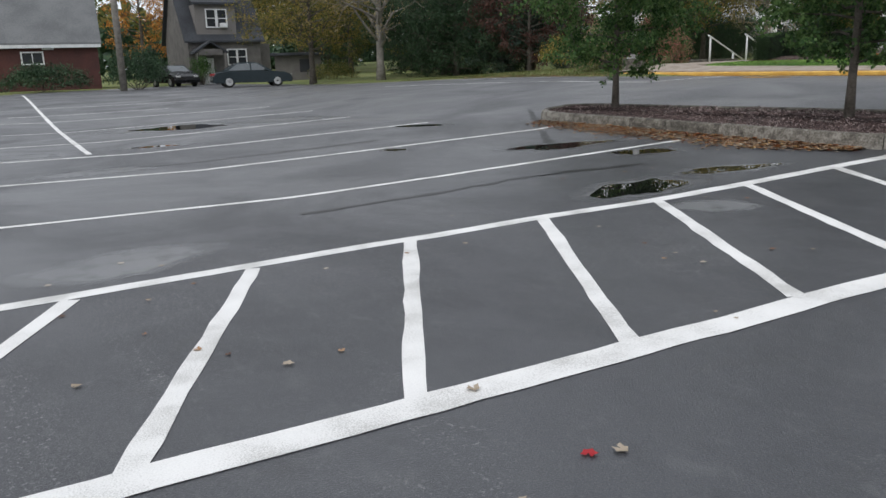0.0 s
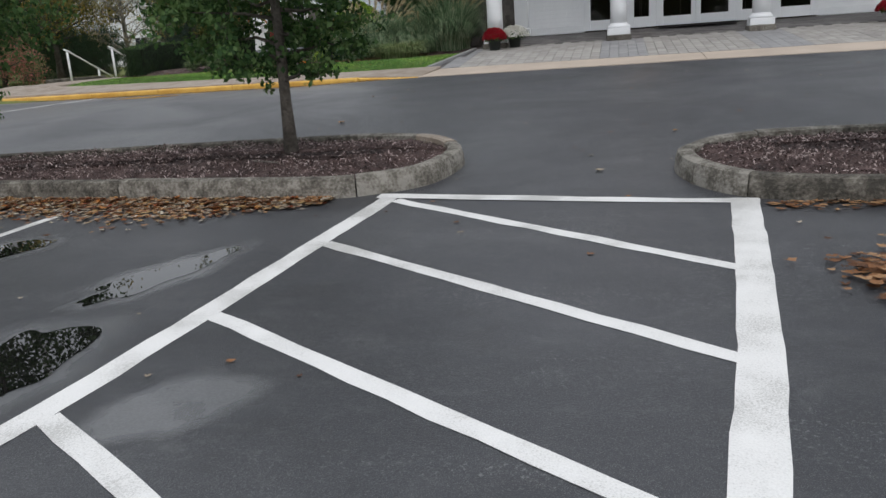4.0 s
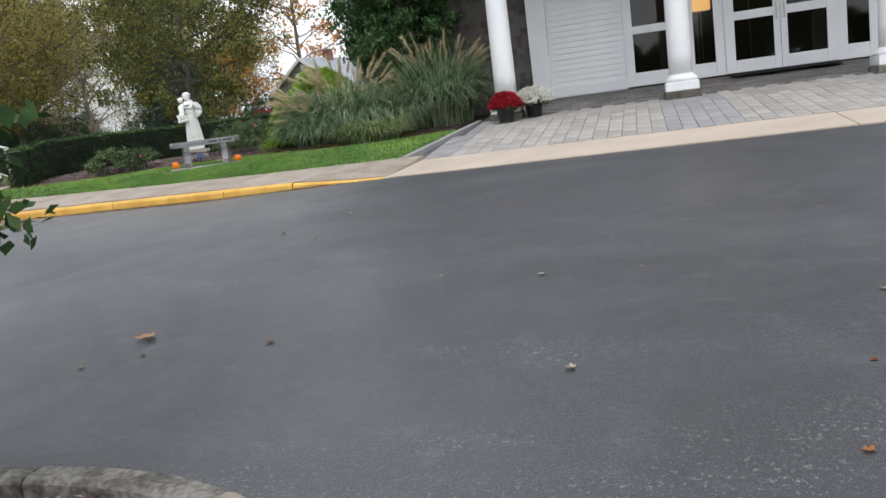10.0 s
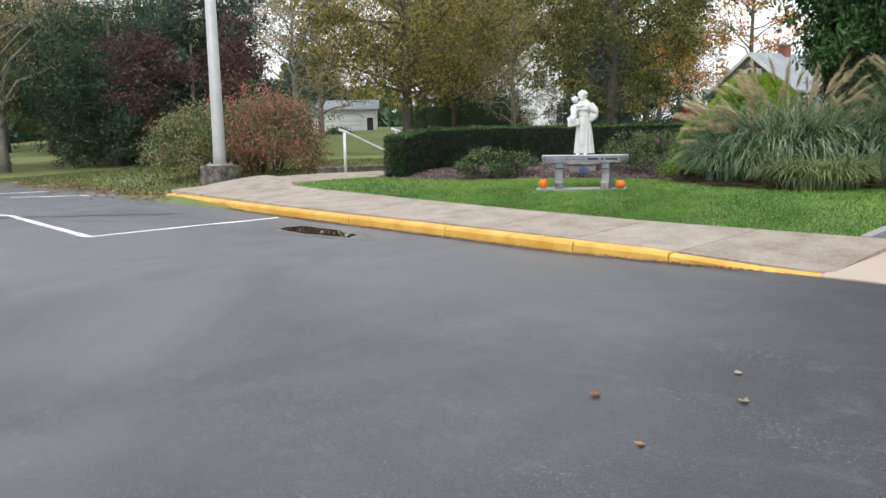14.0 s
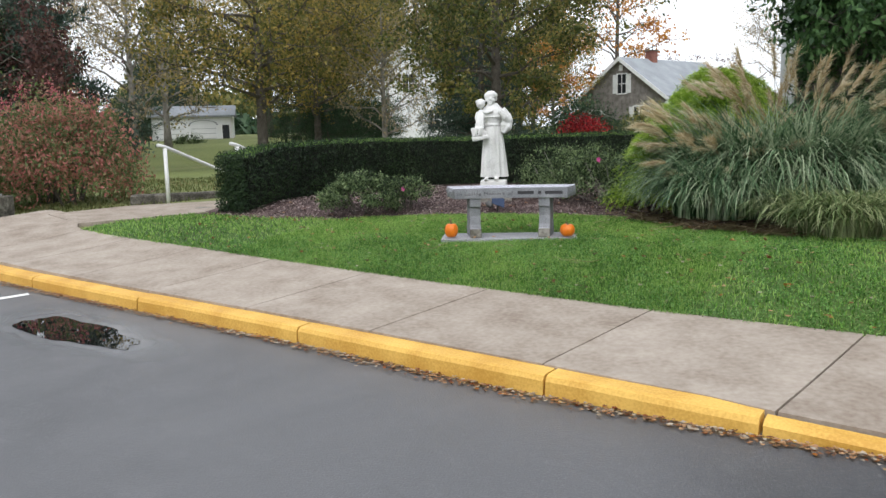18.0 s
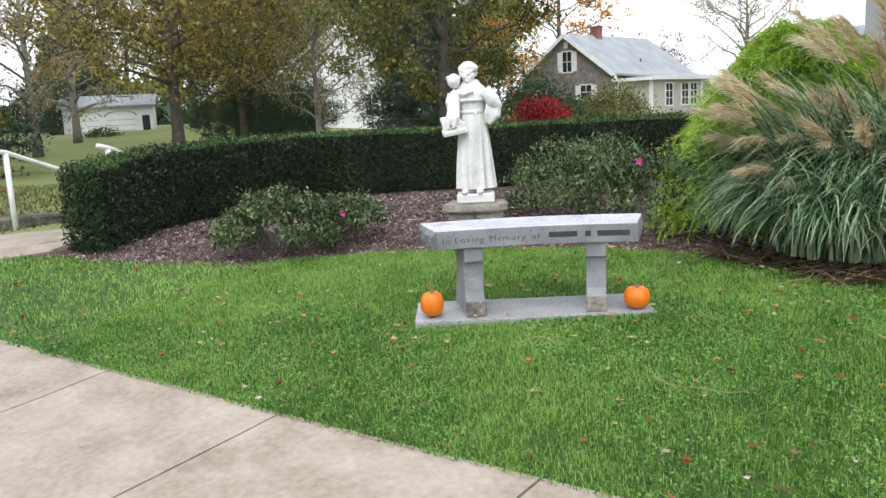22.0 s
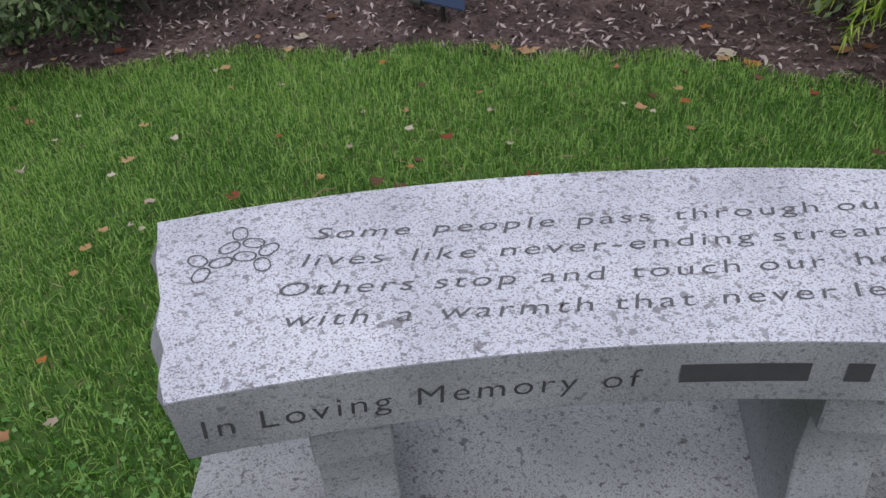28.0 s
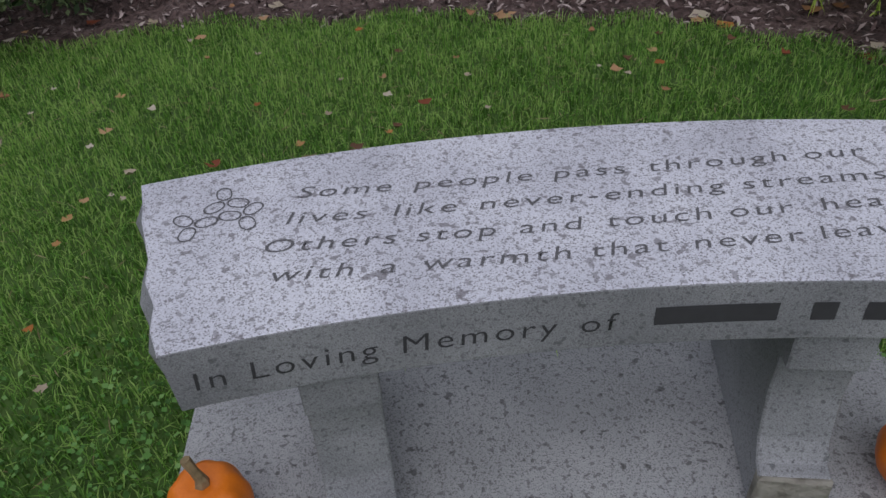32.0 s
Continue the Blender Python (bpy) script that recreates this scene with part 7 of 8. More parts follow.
ROOFMID = material("mid_grey_roof_shingle", (0.11, 0.115, 0.12), (0.17, 0.175, 0.18), (0.8, 0.95), scale=0.8, fine=12, bump=0.3)
BRICKRED = material("red_clapboard", (0.06, 0.022, 0.020), (0.10, 0.035, 0.03), (0.7, 0.85), scale=1, fine=10, bump=0.3)
CHIMNEY = material("chimney_brick", (0.16, 0.06, 0.045), (0.28, 0.12, 0.09), (0.8, 0.95), scale=3, fine=18, bump=0.4)
TRIM = plain("white_trim", (0.70, 0.71, 0.72), 0.5, bump=0.05)
SASH = plain("window_dark", (0.03, 0.033, 0.038), 0.1, bump=0)
CARGLASS = plain("car_glass", (0.10, 0.115, 0.125), 0.06, bump=0, spec=0.9)


def window(host, x, y, z, w, h, shutters=False, grid=(2, 2), out=-1, m=None):
    """A framed window on a wall that faces -y."""
    win = part("window", boxed(x - w / 2, x + w / 2, y + 0.02 * out, y, z - h / 2, z + h / 2, m=m), SASH, host)
    for a, b, c, d in ((x - w / 2 - 0.09, x - w / 2, z - h / 2 - 0.09, z + h / 2 + 0.09), (x + w / 2, x + w / 2 + 0.09, z - h / 2 - 0.09, z + h / 2 + 0.09)):
        part("frame", boxed(a, b, y - 0.06, y + 0.02, c, d, m=m), TRIM, win)
    for c in (z - h / 2 - 0.045, z + h / 2 + 0.045):
        part("sill", boxed(x - w / 2, x + w / 2, y - 0.07, y + 0.02, c - 0.045, c + 0.045, m=m), TRIM, win)
    for i in range(1, grid[0]):
        q = x - w / 2 + w * i / grid[0]
        part("mullion", boxed(q - 0.025, q + 0.025, y - 0.04, y - 0.015, z - h / 2, z + h / 2, m=m), TRIM, win)
    for i in range(1, grid[1]):
        q = z - h / 2 + h * i / grid[1]
        part("mullion", boxed(x - w / 2, x + w / 2, y - 0.042, y - 0.017, q - 0.025, q + 0.025, m=m), TRIM, win)
    if shutters:
        for s in (-1, 1):
            part("shutter", boxed(x + s * (w / 2 + 0.28) - 0.18, x + s * (w / 2 + 0.28) + 0.18, y - 0.05, y - 0.01, z - h / 2, z + h / 2, 0.01, m=m), TRIM, win)


def gabled(host, x0, x1, y0, y1, z0, eave, ridge, wall, roofing, along="y", over=0.35, trim=True):
    """Walls and a pitched roof; the ridge runs along x or y."""
    bm = bmesh.new()
    if along == "y":
        prof = ((x0, z0), (x1, z0), (x1, eave), ((x0 + x1) / 2, ridge), (x0, eave))
        a, b = [bm.verts.new((x, y0, z)) for x, z in prof], [bm.verts.new((x, y1, z)) for x, z in prof]
    else:
        prof = ((y0, z0), (y1, z0), (y1, eave), ((y0 + y1) / 2, ridge), (y0, eave))
        a, b = [bm.verts.new((x0, y, z)) for y, z in prof], [bm.verts.new((x1, y, z)) for y, z in prof]
    bm.faces.new(a)
    bm.faces.new(b[::-1])
    for i in range(5):
        bm.faces.new((a[i], b[i], b[(i + 1) % 5], a[(i + 1) % 5]))
    bmesh.ops.recalc_face_normals(bm, faces=bm.faces[:])
    part("wall_shell", bm, wall, host)
    for s in (-1, 1):
        bm = bmesh.new()
        lo, hi, mid = (x0, x1, (x0 + x1) / 2) if along == "y" else (y0, y1, (y0 + y1) / 2)
        e0, e1 = (y0 - over, y1 + over) if along == "y" else (x0 - over, x1 + over)
        foot = (lo - over) if s < 0 else (hi + over)
        drop = eave - (ridge - eave) / ((hi - lo) / 2) * over
        corners = []
        for p, q, z in ((foot, e0, drop), (foot, e1, drop), (mid, e1, ridge), (mid, e0, ridge)):
            corners.append(Vector((p, q, z + 0.03) if along == "y" else (q, p, z + 0.03)))
        vs = [bm.verts.new(c) for c in corners]
        vt = [bm.verts.new(c + Vector((0, 0, 0.14))) for c in corners]
        bm.faces.new(vs)
        bm.faces.new(vt[::-1])
        for i in range(4):
            bm.faces.new((vs[i], vs[(i + 1) % 4], vt[(i + 1) % 4], vt[i]))
        bmesh.ops.recalc_face_normals(bm, faces=bm.faces[:])
        roof_part = part("roof", bm, roofing, host)
        if trim:
            bm = bmesh.new()
            c0, c1 = corners[0], corners[3]
            d = Vector((0, -0.05, 0)) if along == "y" else Vector((-0.05, 0, 0))
            q = [c0 + d + Vector((0, 0, -0.16)), c1 + d + Vector((0, 0, -0.16)), c1 + d + Vector((0, 0, 0.16)), c0 + d + Vector((0, 0, 0.16))]
            f0, f1 = [bm.verts.new(p) for p in q], [bm.verts.new(p - d * 0.9) for p in q]
            bm.faces.new(f0)
            bm.faces.new(f1[::-1])
            for i in range(4):
                bm.faces.new((f0[i], f1[i], f1[(i + 1) % 4], f0[(i + 1) % 4]))
            bmesh.ops.recalc_face_normals(bm, faces=bm.faces[:])
            part("barge_board", bm, TRIM, roof_part)


# grey shingled house past the hedge
house = thing("shingled_house", -30.63, 55.85, 1.2, -14.4, "silver-shingled cottage with a pale roof, white trim and brick chimney", "house")
gabled(house, -4.23, 4.23, 0, 11.3, -0.5, 3.2, 6.28, GREYSHINGLE, ROOFPALE)
window(house, 0.1, 0, 4.4, 0.8, 1.45, True)
window(house, 1.75, 0, 2.1, 0.95, 1.0, True)
window(house, -2.4, 0, 1.9, 0.8, 0.95, True)
part("gable_vent", boxed(-0.16, 0.16, -0.05, 0.02, 5.4, 5.85, 0.01), TRIM, house)
part("chimney", boxed(-0.25, 0.45, 3.5, 4.2, 5.6, 7.05, 0.02), CHIMNEY, house)
part("chimney_cap", boxed(-0.32, 0.52, 3.43, 4.27, 7.05, 7.13, 0.01), KERB, house)
part("roof_vent", lathe(bmesh.new(), ((0.06, 3.6), (0.06, 4.5)), 10, pose(3.0, 5.5, 0)), SASH, house)
part("ell_wall", boxed(4.23, 7.15, 0.1, 8.6, -0.5, 2.72), GREYSHINGLE, house)
ell = bmesh.new()
low = [ell.verts.new(p) for p in ((4.0, -0.3, 3.22), (7.55, -0.3, 2.74), (7.55, 9.0, 2.74), (4.0, 9.0, 3.22))]
high = [ell.verts.new(v.co + Vector((0, 0, 0.16))) for v in low]
ell.faces.new(low)
ell.faces.new(high[::-1])
for i in range(4):
    ell.faces.new((low[i], low[(i + 1) % 4], high[(i + 1) % 4], high[i]))
bmesh.ops.recalc_face_normals(ell, faces=ell.faces[:])
ell_roof = part("ell_roof", ell, ROOFPALE, house)
part("fascia", boxed(4.2, 7.6, -0.36, -0.31, 2.66, 2.9), TRIM, ell_roof)
part("fascia", boxed(7.56, 7.61, -0.31, 9.0, 2.66, 2.9), TRIM, ell_roof)
for x in (4.36, 7.05):
    part("corner_post", boxed(x - 0.12, x + 0.12, -0.02, 0.09, -0.5, 2.7), TRIM, house)
part("footing_board", boxed(4.5, 6.9, -0.01, 0.09, -0.5, 0.15), TRIM, house)
turned = pose(7.16, 0, 0, 0, 0, 90)
for y in (2.3, 4.6, 5.9):
    window(house, y, 0, 1.65, 0.95, 1.5, False, (2, 3), m=turned)
part("corner_post", boxed(7.1, 7.22, 7.0, 7.3, -0.5, 2.7), TRIM, house)
part("rear_wing", boxed(7.5, 22, 13.0, 19, -0.5, 2.8), GREYSHINGLE, house)
bm = bmesh.new()
slab_pts = [(7.0, 12.5, 2.75), (22.4, 12.5, 2.75), (22.4, 16.2, 5.9), (7.0, 16.2, 5.9)]
vs = [bm.verts.new(p) for p in slab_pts]
vt = [bm.verts.new((p[0], p[1] + 0.1, p[2] + 0.2)) for p in slab_pts]
bm.faces.new(vs)
bm.faces.new(vt[::-1])
for i in range(4):
    bm.faces.new((vs[i], vs[(i + 1) % 4], vt[(i + 1) % 4], vt[i]))
bmesh.ops.recalc_face_normals(bm, faces=bm.faces[:])
part("wing_roof", bm, ROOFGREY, house)
window(house, 14.0, 13.0, 1.6, 1.0, 1.9, False, (1, 2))

# white garage and white house across the lawn
garage = thing("white_garage", -60.5, 38.5, 2.05, 48, "low white garage with two arched doors and a grey roof", "garage")
gabled(garage, -3.3, 3.1, 0, 5, -0.6, 1.9, 2.7, WHITE, ROOFGREY, "x", over=0.25)
for x in (-1.75, 0.75):
    door_leaf = part("garage_door", boxed(x - 1.05, x + 1.05, -0.05, 0.02, -0.4, 1.2, 0.01), WHITE, garage)
    for z in (0.1, 0.5, 0.9):
        part("door_groove", boxed(x - 1.0, x + 1.0, -0.058, -0.052, z, z + 0.03), ROOFGREY, door_leaf)
    arch = [(x + r_ * math.cos(a), 1.2 + r_ * 0.36 * math.sin(a)) for r_, turn in ((1.18, 1), (1.05, -1)) for a in np.linspace(0, math.pi, 12)[::turn]]
    bm = bmesh.new()
    slab(bm, arch, 0.02, 0.08)
    bmesh.ops.rotate(bm, verts=bm.verts[:], cent=(0, 0, 0), matrix=Matrix.Rotation(radians(90), 3, "X"))
    part("door_arch", bm, ROOFGREY, door_leaf)
part("side_niche", boxed(2.25, 2.8, -0.05, 0.02, -0.3, 1.2, 0.02), SASH, garage)
white_house = thing("white_house", -40.0, 40.5, 1.2, 35, "white clapboard house half hidden behind trees", "house")
gabled(white_house, -3.6, 3.6, 0, 8, -0.5, 4.3, 6.8, WHITE, ROOFGREY)
window(white_house, 1.9, 0, 1.9, 0.8, 1.3, True)
window(white_house, -1.6, 0, 1.9, 0.8, 1.3, True)
window(white_house, 0.2, 0, 4.4, 0.8, 1.2)

# grey house and red house beyond the car park
grey = thing("grey_house", -59.28, 1.83, 0.5, 86, "weathered grey shingled house with a steep dark roof and a dormer", "house")
gabled(grey, -2.75, 2.75, 0, 7.4, -0.4, 3.35, 8.2, DIMSHINGLE, ROOFDARK, "x", over=0.3, trim=False)
dormer = part("dormer", boxed(-2.0, 1.0, 0.05, 3.4, 3.0, 5.75), DIMSHINGLE, grey)
bm = bmesh.new()
q = [(-2.25, -0.3, 5.72), (1.25, -0.3, 5.72), (1.25, 3.7, 7.6), (-2.25, 3.7, 7.6)]
vs, vt = [bm.verts.new(p) for p in q], [bm.verts.new((p[0], p[1], p[2] + 0.16)) for p in q]
bm.faces.new(vs[::-1])
bm.faces.new(vt)
for k in range(4):
    bm.faces.new((vs[k], vs[(k + 1) % 4], vt[(k + 1) % 4], vt[k]))
bmesh.ops.recalc_face_normals(bm, faces=bm.faces[:])
part("dormer_roof", bm, ROOFDARK, dormer)
for x, z, w, h in ((-0.87, 4.75, 0.62, 1.2), (-0.05, 4.75, 0.62, 1.2)):
    window(grey, x, 0.03, z, w, h, False, (1, 2))
for x in (0.5, 1.25):
    window(grey, x, -0.02, 1.9, 0.6, 1.05, False, (1, 2))
part("air_conditioner", boxed(-0.25, 0.25, -0.28, 0.02, 4.1, 4.4, 0.02), TRIM, grey, "white window air conditioner")
part("front_door", boxed(-1.85, -0.95, -0.08, 0.02, -0.2, 1.85, 0.02), TRIM, grey, "white front door")
bm = bmesh.new()
for s in (-1, 1):
    q = [(-1.4 + s * 1.25, -1.3, 2.15), (-1.4 + s * 1.25, 0.0, 2.15), (-1.4, 0.0, 2.95), (-1.4, -1.3, 2.95)]
    vs, vt = [bm.verts.new(p) for p in q], [bm.verts.new((p[0], p[1], p[2] + 0.15)) for p in q]
    bm.faces.new(vs)
    bm.faces.new(vt[::-1])
    for k in range(4):
        bm.faces.new((vs[k], vs[(k + 1) % 4], vt[(k + 1) % 4], vt[k]))
bmesh.ops.recalc_face_normals(bm, faces=bm.faces[:])
part("door_hood", bm, ROOFDARK, grey)
part("hood_gable", boxed(-2.3, -0.5, -1.2, -1.1, 2.05, 2.5), DIMSHINGLE, grey)
for x in (-2.45, -0.35):
    part("hood_post", boxed(x - 0.07, x + 0.07, -1.25, -1.12, -0.3, 2.2), DIMSHINGLE, grey)
part("porch_wing", boxed(2.75, 3.9, 1.2, 6.2, -0.4, 2.9), DIMSHINGLE, grey)
shed = thing("brown_shed", -51.83, 4.26, 0.55, 66, "low brown shed with a shallow roof beside the grey house", "shed")
part("shed_wall", boxed(-1.5, 1.7, 0, 2.6, -0.4, 1.75), DIMSHINGLE, shed)
part("shed_roof", boxed(-1.8, 2.0, -0.4, 2.9, 1.75, 1.95, 0.02), ROOFDARK, shed)
part("shed_opening", boxed(0.2, 0.9, -0.03, 0.02, 0.6, 1.5), SASH, shed, "dark shed opening")
red = thing("red_house", -55.82, -7.99, 0.5, 80, "low dark red house with a broad grey roof and white eaves", "house")
gabled(red, -13.0, 0.0, 0, 8, -0.4, 3.05, 7.4, BRICKRED, ROOFMID, "x", over=0.25, trim=False)
part("eave_trim", boxed(-13.2, 0.2, -0.36, -0.26, 2.62, 2.82), TRIM, red)
window(red, -3.9, 0, 2.0, 1.15, 0.65, False, (2, 1))
window(red, -2.95, 0, 2.75, 0.5, 0.3, False, (1, 1))
part("corner_board", boxed(-7.6, -7.45, -0.05, 0.02, -0.3, 2.7), TRIM, red)

# ---- utility pole ----
upole = thing("utility_pole", -47.74, -8.49, 0.45, 0, "weathered wooden utility pole", "utility pole")
bm = bmesh.new()
tube(bm, ((0, 0, -0.3), (-0.08, 0, 5), (-0.2, 0, 10.5)), (0.20, 0.18, 0.15), 12)
part("pole", bm, PALEBARK, upole, smooth=True)
part("bracket", boxed(-0.35, 0.05, -0.12, 0.12, 3.6, 3.72, 0.01), STEEL, upole)


# ---- parked cars ----
def car(u, n, z, yaw, paint, label, length=4.7, high=1.45):
    ob = thing("parked_car", u, n, z, yaw, label, "car", "parked cars")
    L, W = length / 2, 0.90
    lower = [(-L, 0.32), (-L + 0.04, 0.62), (-L + 0.25, 0.88), (-L * 0.62, 0.96), (L * 0.38, 0.94), (L * 0.8, 0.84), (L - 0.08, 0.68), (L, 0.45), (L - 0.06, 0.26), (-L + 0.1, 0.26)]
    bm = bmesh.new()
    rings = []
    for y, k in ((-W, 0.94), (-W + 0.06, 1.0), (W - 0.06, 1.0), (W, 0.94)):
        rings.append([bm.verts.new((x * (1 if k == 1 else 0.985), y, 0.26 + (zz - 0.26) * k)) for x, zz in lower])
    for a, b in zip(rings, rings[1:]):
        for i in range(len(lower)):
            j = (i + 1) % len(lower)
            bm.faces.new((a[i], a[j], b[j], b[i]))
    bm.faces.new(rings[0][::-1])
    bm.faces.new(rings[-1])
    bmesh.ops.recalc_face_normals(bm, faces=bm.faces[:])
    part("body", bm, paint, ob, smooth=False)
    cabin = [(-L * 0.72, 0.95), (-L * 0.46, high - 0.14), (-L * 0.34, high - 0.04), (-L * 0.08, high), (L * 0.06, high - 0.02), (L * 0.16, high - 0.09), (L * 0.50, 0.93)]
    bm = bmesh.new()
    a, b = [bm.verts.new((x, -W + 0.05 + (zz - 0.95) * 0.32, zz)) for x, zz in cabin], [bm.verts.new((x, W - 0.05 - (zz - 0.95) * 0.32, zz)) for x, zz in cabin]
    for i in range(len(cabin) - 1):
        bm.faces.new((a[i], a[i + 1], b[i + 1], b[i]))
    bm.faces.new(a)
    bm.faces.new(b[::-1])
    bmesh.ops.recalc_face_normals(bm, faces=bm.faces[:])
    part("cabin", bm, paint, ob)
    for s in (-1, 1):
        y = s * (W - 0.045)
        for pts_ in (((-L * 0.60, 0.98), (-L * 0.38, high - 0.11), (-L * 0.07, high - 0.07), (-L * 0.07, 0.98)), ((-L * 0.03, 0.98), (-L * 0.03, high - 0.07), (L * 0.11, high - 0.09), (L * 0.37, 0.97))):
            bm = bmesh.new()
            vs = [bm.verts.new((x, y - s * ((zz - 0.95) * 0.32 - 0.012), zz)) for x, zz in pts_]
            f = bm.faces.new(vs)
            made = bmesh.ops.extrude_face_region(bm, geom=[f])["geom"]
            bmesh.ops.translate(bm, vec=(0, -s * 0.01, 0), verts=[g for g in made if isinstance(g, bmesh.types.BMVert)])
            part("side_window", bm, CARGLASS, ob)
    for x0, z0, x1, z1 in ((-L * 0.655, 0.99, -L * 0.42, high - 0.09), (L * 0.44, 0.97, L * 0.15, high - 0.08)):
        bm = bmesh.new()
        s = -1 if x0 < 0 else 1
        vs = [bm.verts.new((x + s * 0.02, y, zz + 0.02)) for x, y, zz in ((x0, -0.7, z0), (x0, 0.7, z0), (x1, 0.58, z1), (x1, -0.58, z1))]
        bm.faces.new(vs)
        part("windscreen", bm, CARGLASS, ob)
    for x in (-L * 0.60, L * 0.60):
        for s in (-1, 1):
            wheel = part("tyre", lathe(bmesh.new(), ((0.23, -0.1), (0.32, -0.09), (0.325, 0.09), (0.23, 0.1)), 22, pose(x, s * (W - 0.10), 0.32, 90, 0, 0)), plain("tyre_rubber", (0.02, 0.02, 0.02), 0.8, bump=0), ob)
            part("rim", lathe(bmesh.new(), ((0.03, -0.02), (0.2, 0.0), (0.215, 0.1), (0.19, 0.112), (0.05, 0.10)), 18, pose(x, s * (W - 0.10), 0.32, -90 * s, 0, 0)), STEEL, wheel)
    for s in (-1, 1):
        part("headlight", boxed(L - 0.22, L - 0.03, s * 0.62 - 0.16, s * 0.62 + 0.16, 0.62, 0.72, 0.02), plain("lamp_lens", (0.6, 0.6, 0.6), 0.15, bump=0), ob)
        part("tail_light", boxed(-L + 0.02, -L + 0.17, s * 0.66 - 0.15, s * 0.66 + 0.15, 0.68, 0.82, 0.02), plain("red_lens", (0.3, 0.02, 0.02), 0.2, bump=0), ob)
        part("mirror", boxed(L * 0.28, L * 0.36, s * 0.98 - 0.07, s * 0.98 + 0.07, 0.93, 1.05, 0.02), paint, ob)
    return ob


car(-45.61, -1.58, 0.42, 77, plain("dark_green_car_paint", (0.022, 0.034, 0.04), 0.14, 0.4, bump=0), "dark green saloon car parked at the edge of the lot")
car(-54.71, -3.52, 0.42, 8, plain("black_car_paint", (0.012, 0.013, 0.015), 0.18, 0.3, bump=0), "black hatchback parked by the verge", 4.1, 1.45)
shrub("clipped_bush", "broad dark green bush before the red house", -52.4, -11.9, 0.5, 1.3, 2.4, 1.5, 130, 40, 0.14, DARKGREEN, 116, spread=0.2)
shrub("clipped_bush", "dark green bush beside the utility pole", -49.6, -7.2, 0.5, 1.4, 1.7, 2.1, 130, 40, 0.14, DARKGREEN, 117, spread=0.2)
shrub("garden_bush", "green bush growing by the front door", -58.3, -0.4, 0.5, 0.7, 0.6, 1.9, 60, 40, 0.12, GREEN, 118, spread=0.16)
shrub("garden_bush", "olive bush before the shed", -48.2, 5.3, 0.5, 1.2, 1.6, 1.2, 90, 40, 0.12, OLIVE, 119, spread=0.18)

# ---- trees of the neighbourhood ----
at = lambda u, n: float(lawn_h(u, n)) - 0.08
gold = tree("broadleaf_tree", "spreading tree with gold-green autumn leaves", -29.6, 17.7, at(-29, 17), 8.6, 4.2, 0.30, 30, 0.22, 24000, 0.135, GOLD, seed=101, twigs=6, rise=0.35)
olive = tree("broadleaf_tree", "dense olive-green tree turning yellow", -20.2, 19.6, at(-20, 20), 9.5, 2.9, 0.10, 34, 0.2, 30000, 0.13, OLIVE, seed=102, twigs=6, rise=0.45)
tan = tree("broadleaf_tree", "thin-leaved tan autumn tree with pale branching trunk", -42.4, 20.8, at(-42, 21), 10.0, 4.2, 0.15, 26, 0.2, 8000, 0.13, TAN, PALEBARK, seed=103, twigs=7, rise=0.7)
orange = tree("broadleaf_tree", "tall thin orange maple against the white sky", -36.8, 69.9, 1.5, 18.0, 4.6, 0.2, 26, 0.3, 3400, 0.34, ORANGE, seed=104, twigs=7, rise=0.8)
spruce = tree("spruce_tree", "dark layered spruce with drooping boughs", -34.6, 11.0, at(-33, 12.6), 15.0, 3.3, 0.05, 76, 0.24, 34000, 0.20, SPRUCE, seed=105, shape="cone", twigs=6, aspect=0.3)
russet = tree("broadleaf_tree", "dark russet maple at the lot's edge", -32.2, 8.9, at(-33, 9), 5.0, 2.6, 0.10, 26, 0.14, 11000, 0.13, RUSSET, seed=106, twigs=6, rise=0.4)
ever = tree("evergreen_tree", "broad dark evergreen reaching to the ground", -41.6, 9.8, at(-42, 10), 8.5, 3.7, 0.02, 46, 0.2, 30000, 0.17, DARKGREEN, seed=107, twigs=6, rise=0.2, aspect=0.4)
bare = tree("broadleaf_tree", "half-bare tree with a pale forked trunk", -40.2, 4.3, at(-40, 4), 8.6, 3.6, 0.22, 22, 0.24, 6500, 0.12, TAN, PALEBARK, seed=108, twigs=8, rise=0.9)
shrub("autumn_bush", "yellow-green bush at the edge of the car park", -27.6, 7.6, at(-27.6, 7.6), 1.7, 1.4, 1.5, 110, 40, 0.12, GOLD, 109, spread=0.16)
shrub("burning_bush", "scarlet burning bush beyond the hedge", -18.9, 23.6, 1.3, 1.0, 0.9, 1.35, 100, 40, 0.10, SCARLET, 110, spread=0.14)
shrub("yew_bush", "dark green bush beyond the hedge", -20.4, 26.6, 1.3, 1.6, 1.2, 2.0, 100, 40, 0.14, DARKGREEN, 111, spread=0.2)
shrub("yew_bush", "olive-green bush before the cottage", -18.6, 30.0, 1.3, 1.5, 1.2, 1.7, 90, 40, 0.14, OLIVE, 112, spread=0.2)
shrub("grey_bush", "small grey-green bush before the garage", -51.5, 31.0, 1.1, 1.1, 1.0, 1.3, 60, 30, 0.14, AZALEA, 113, spread=0.16)
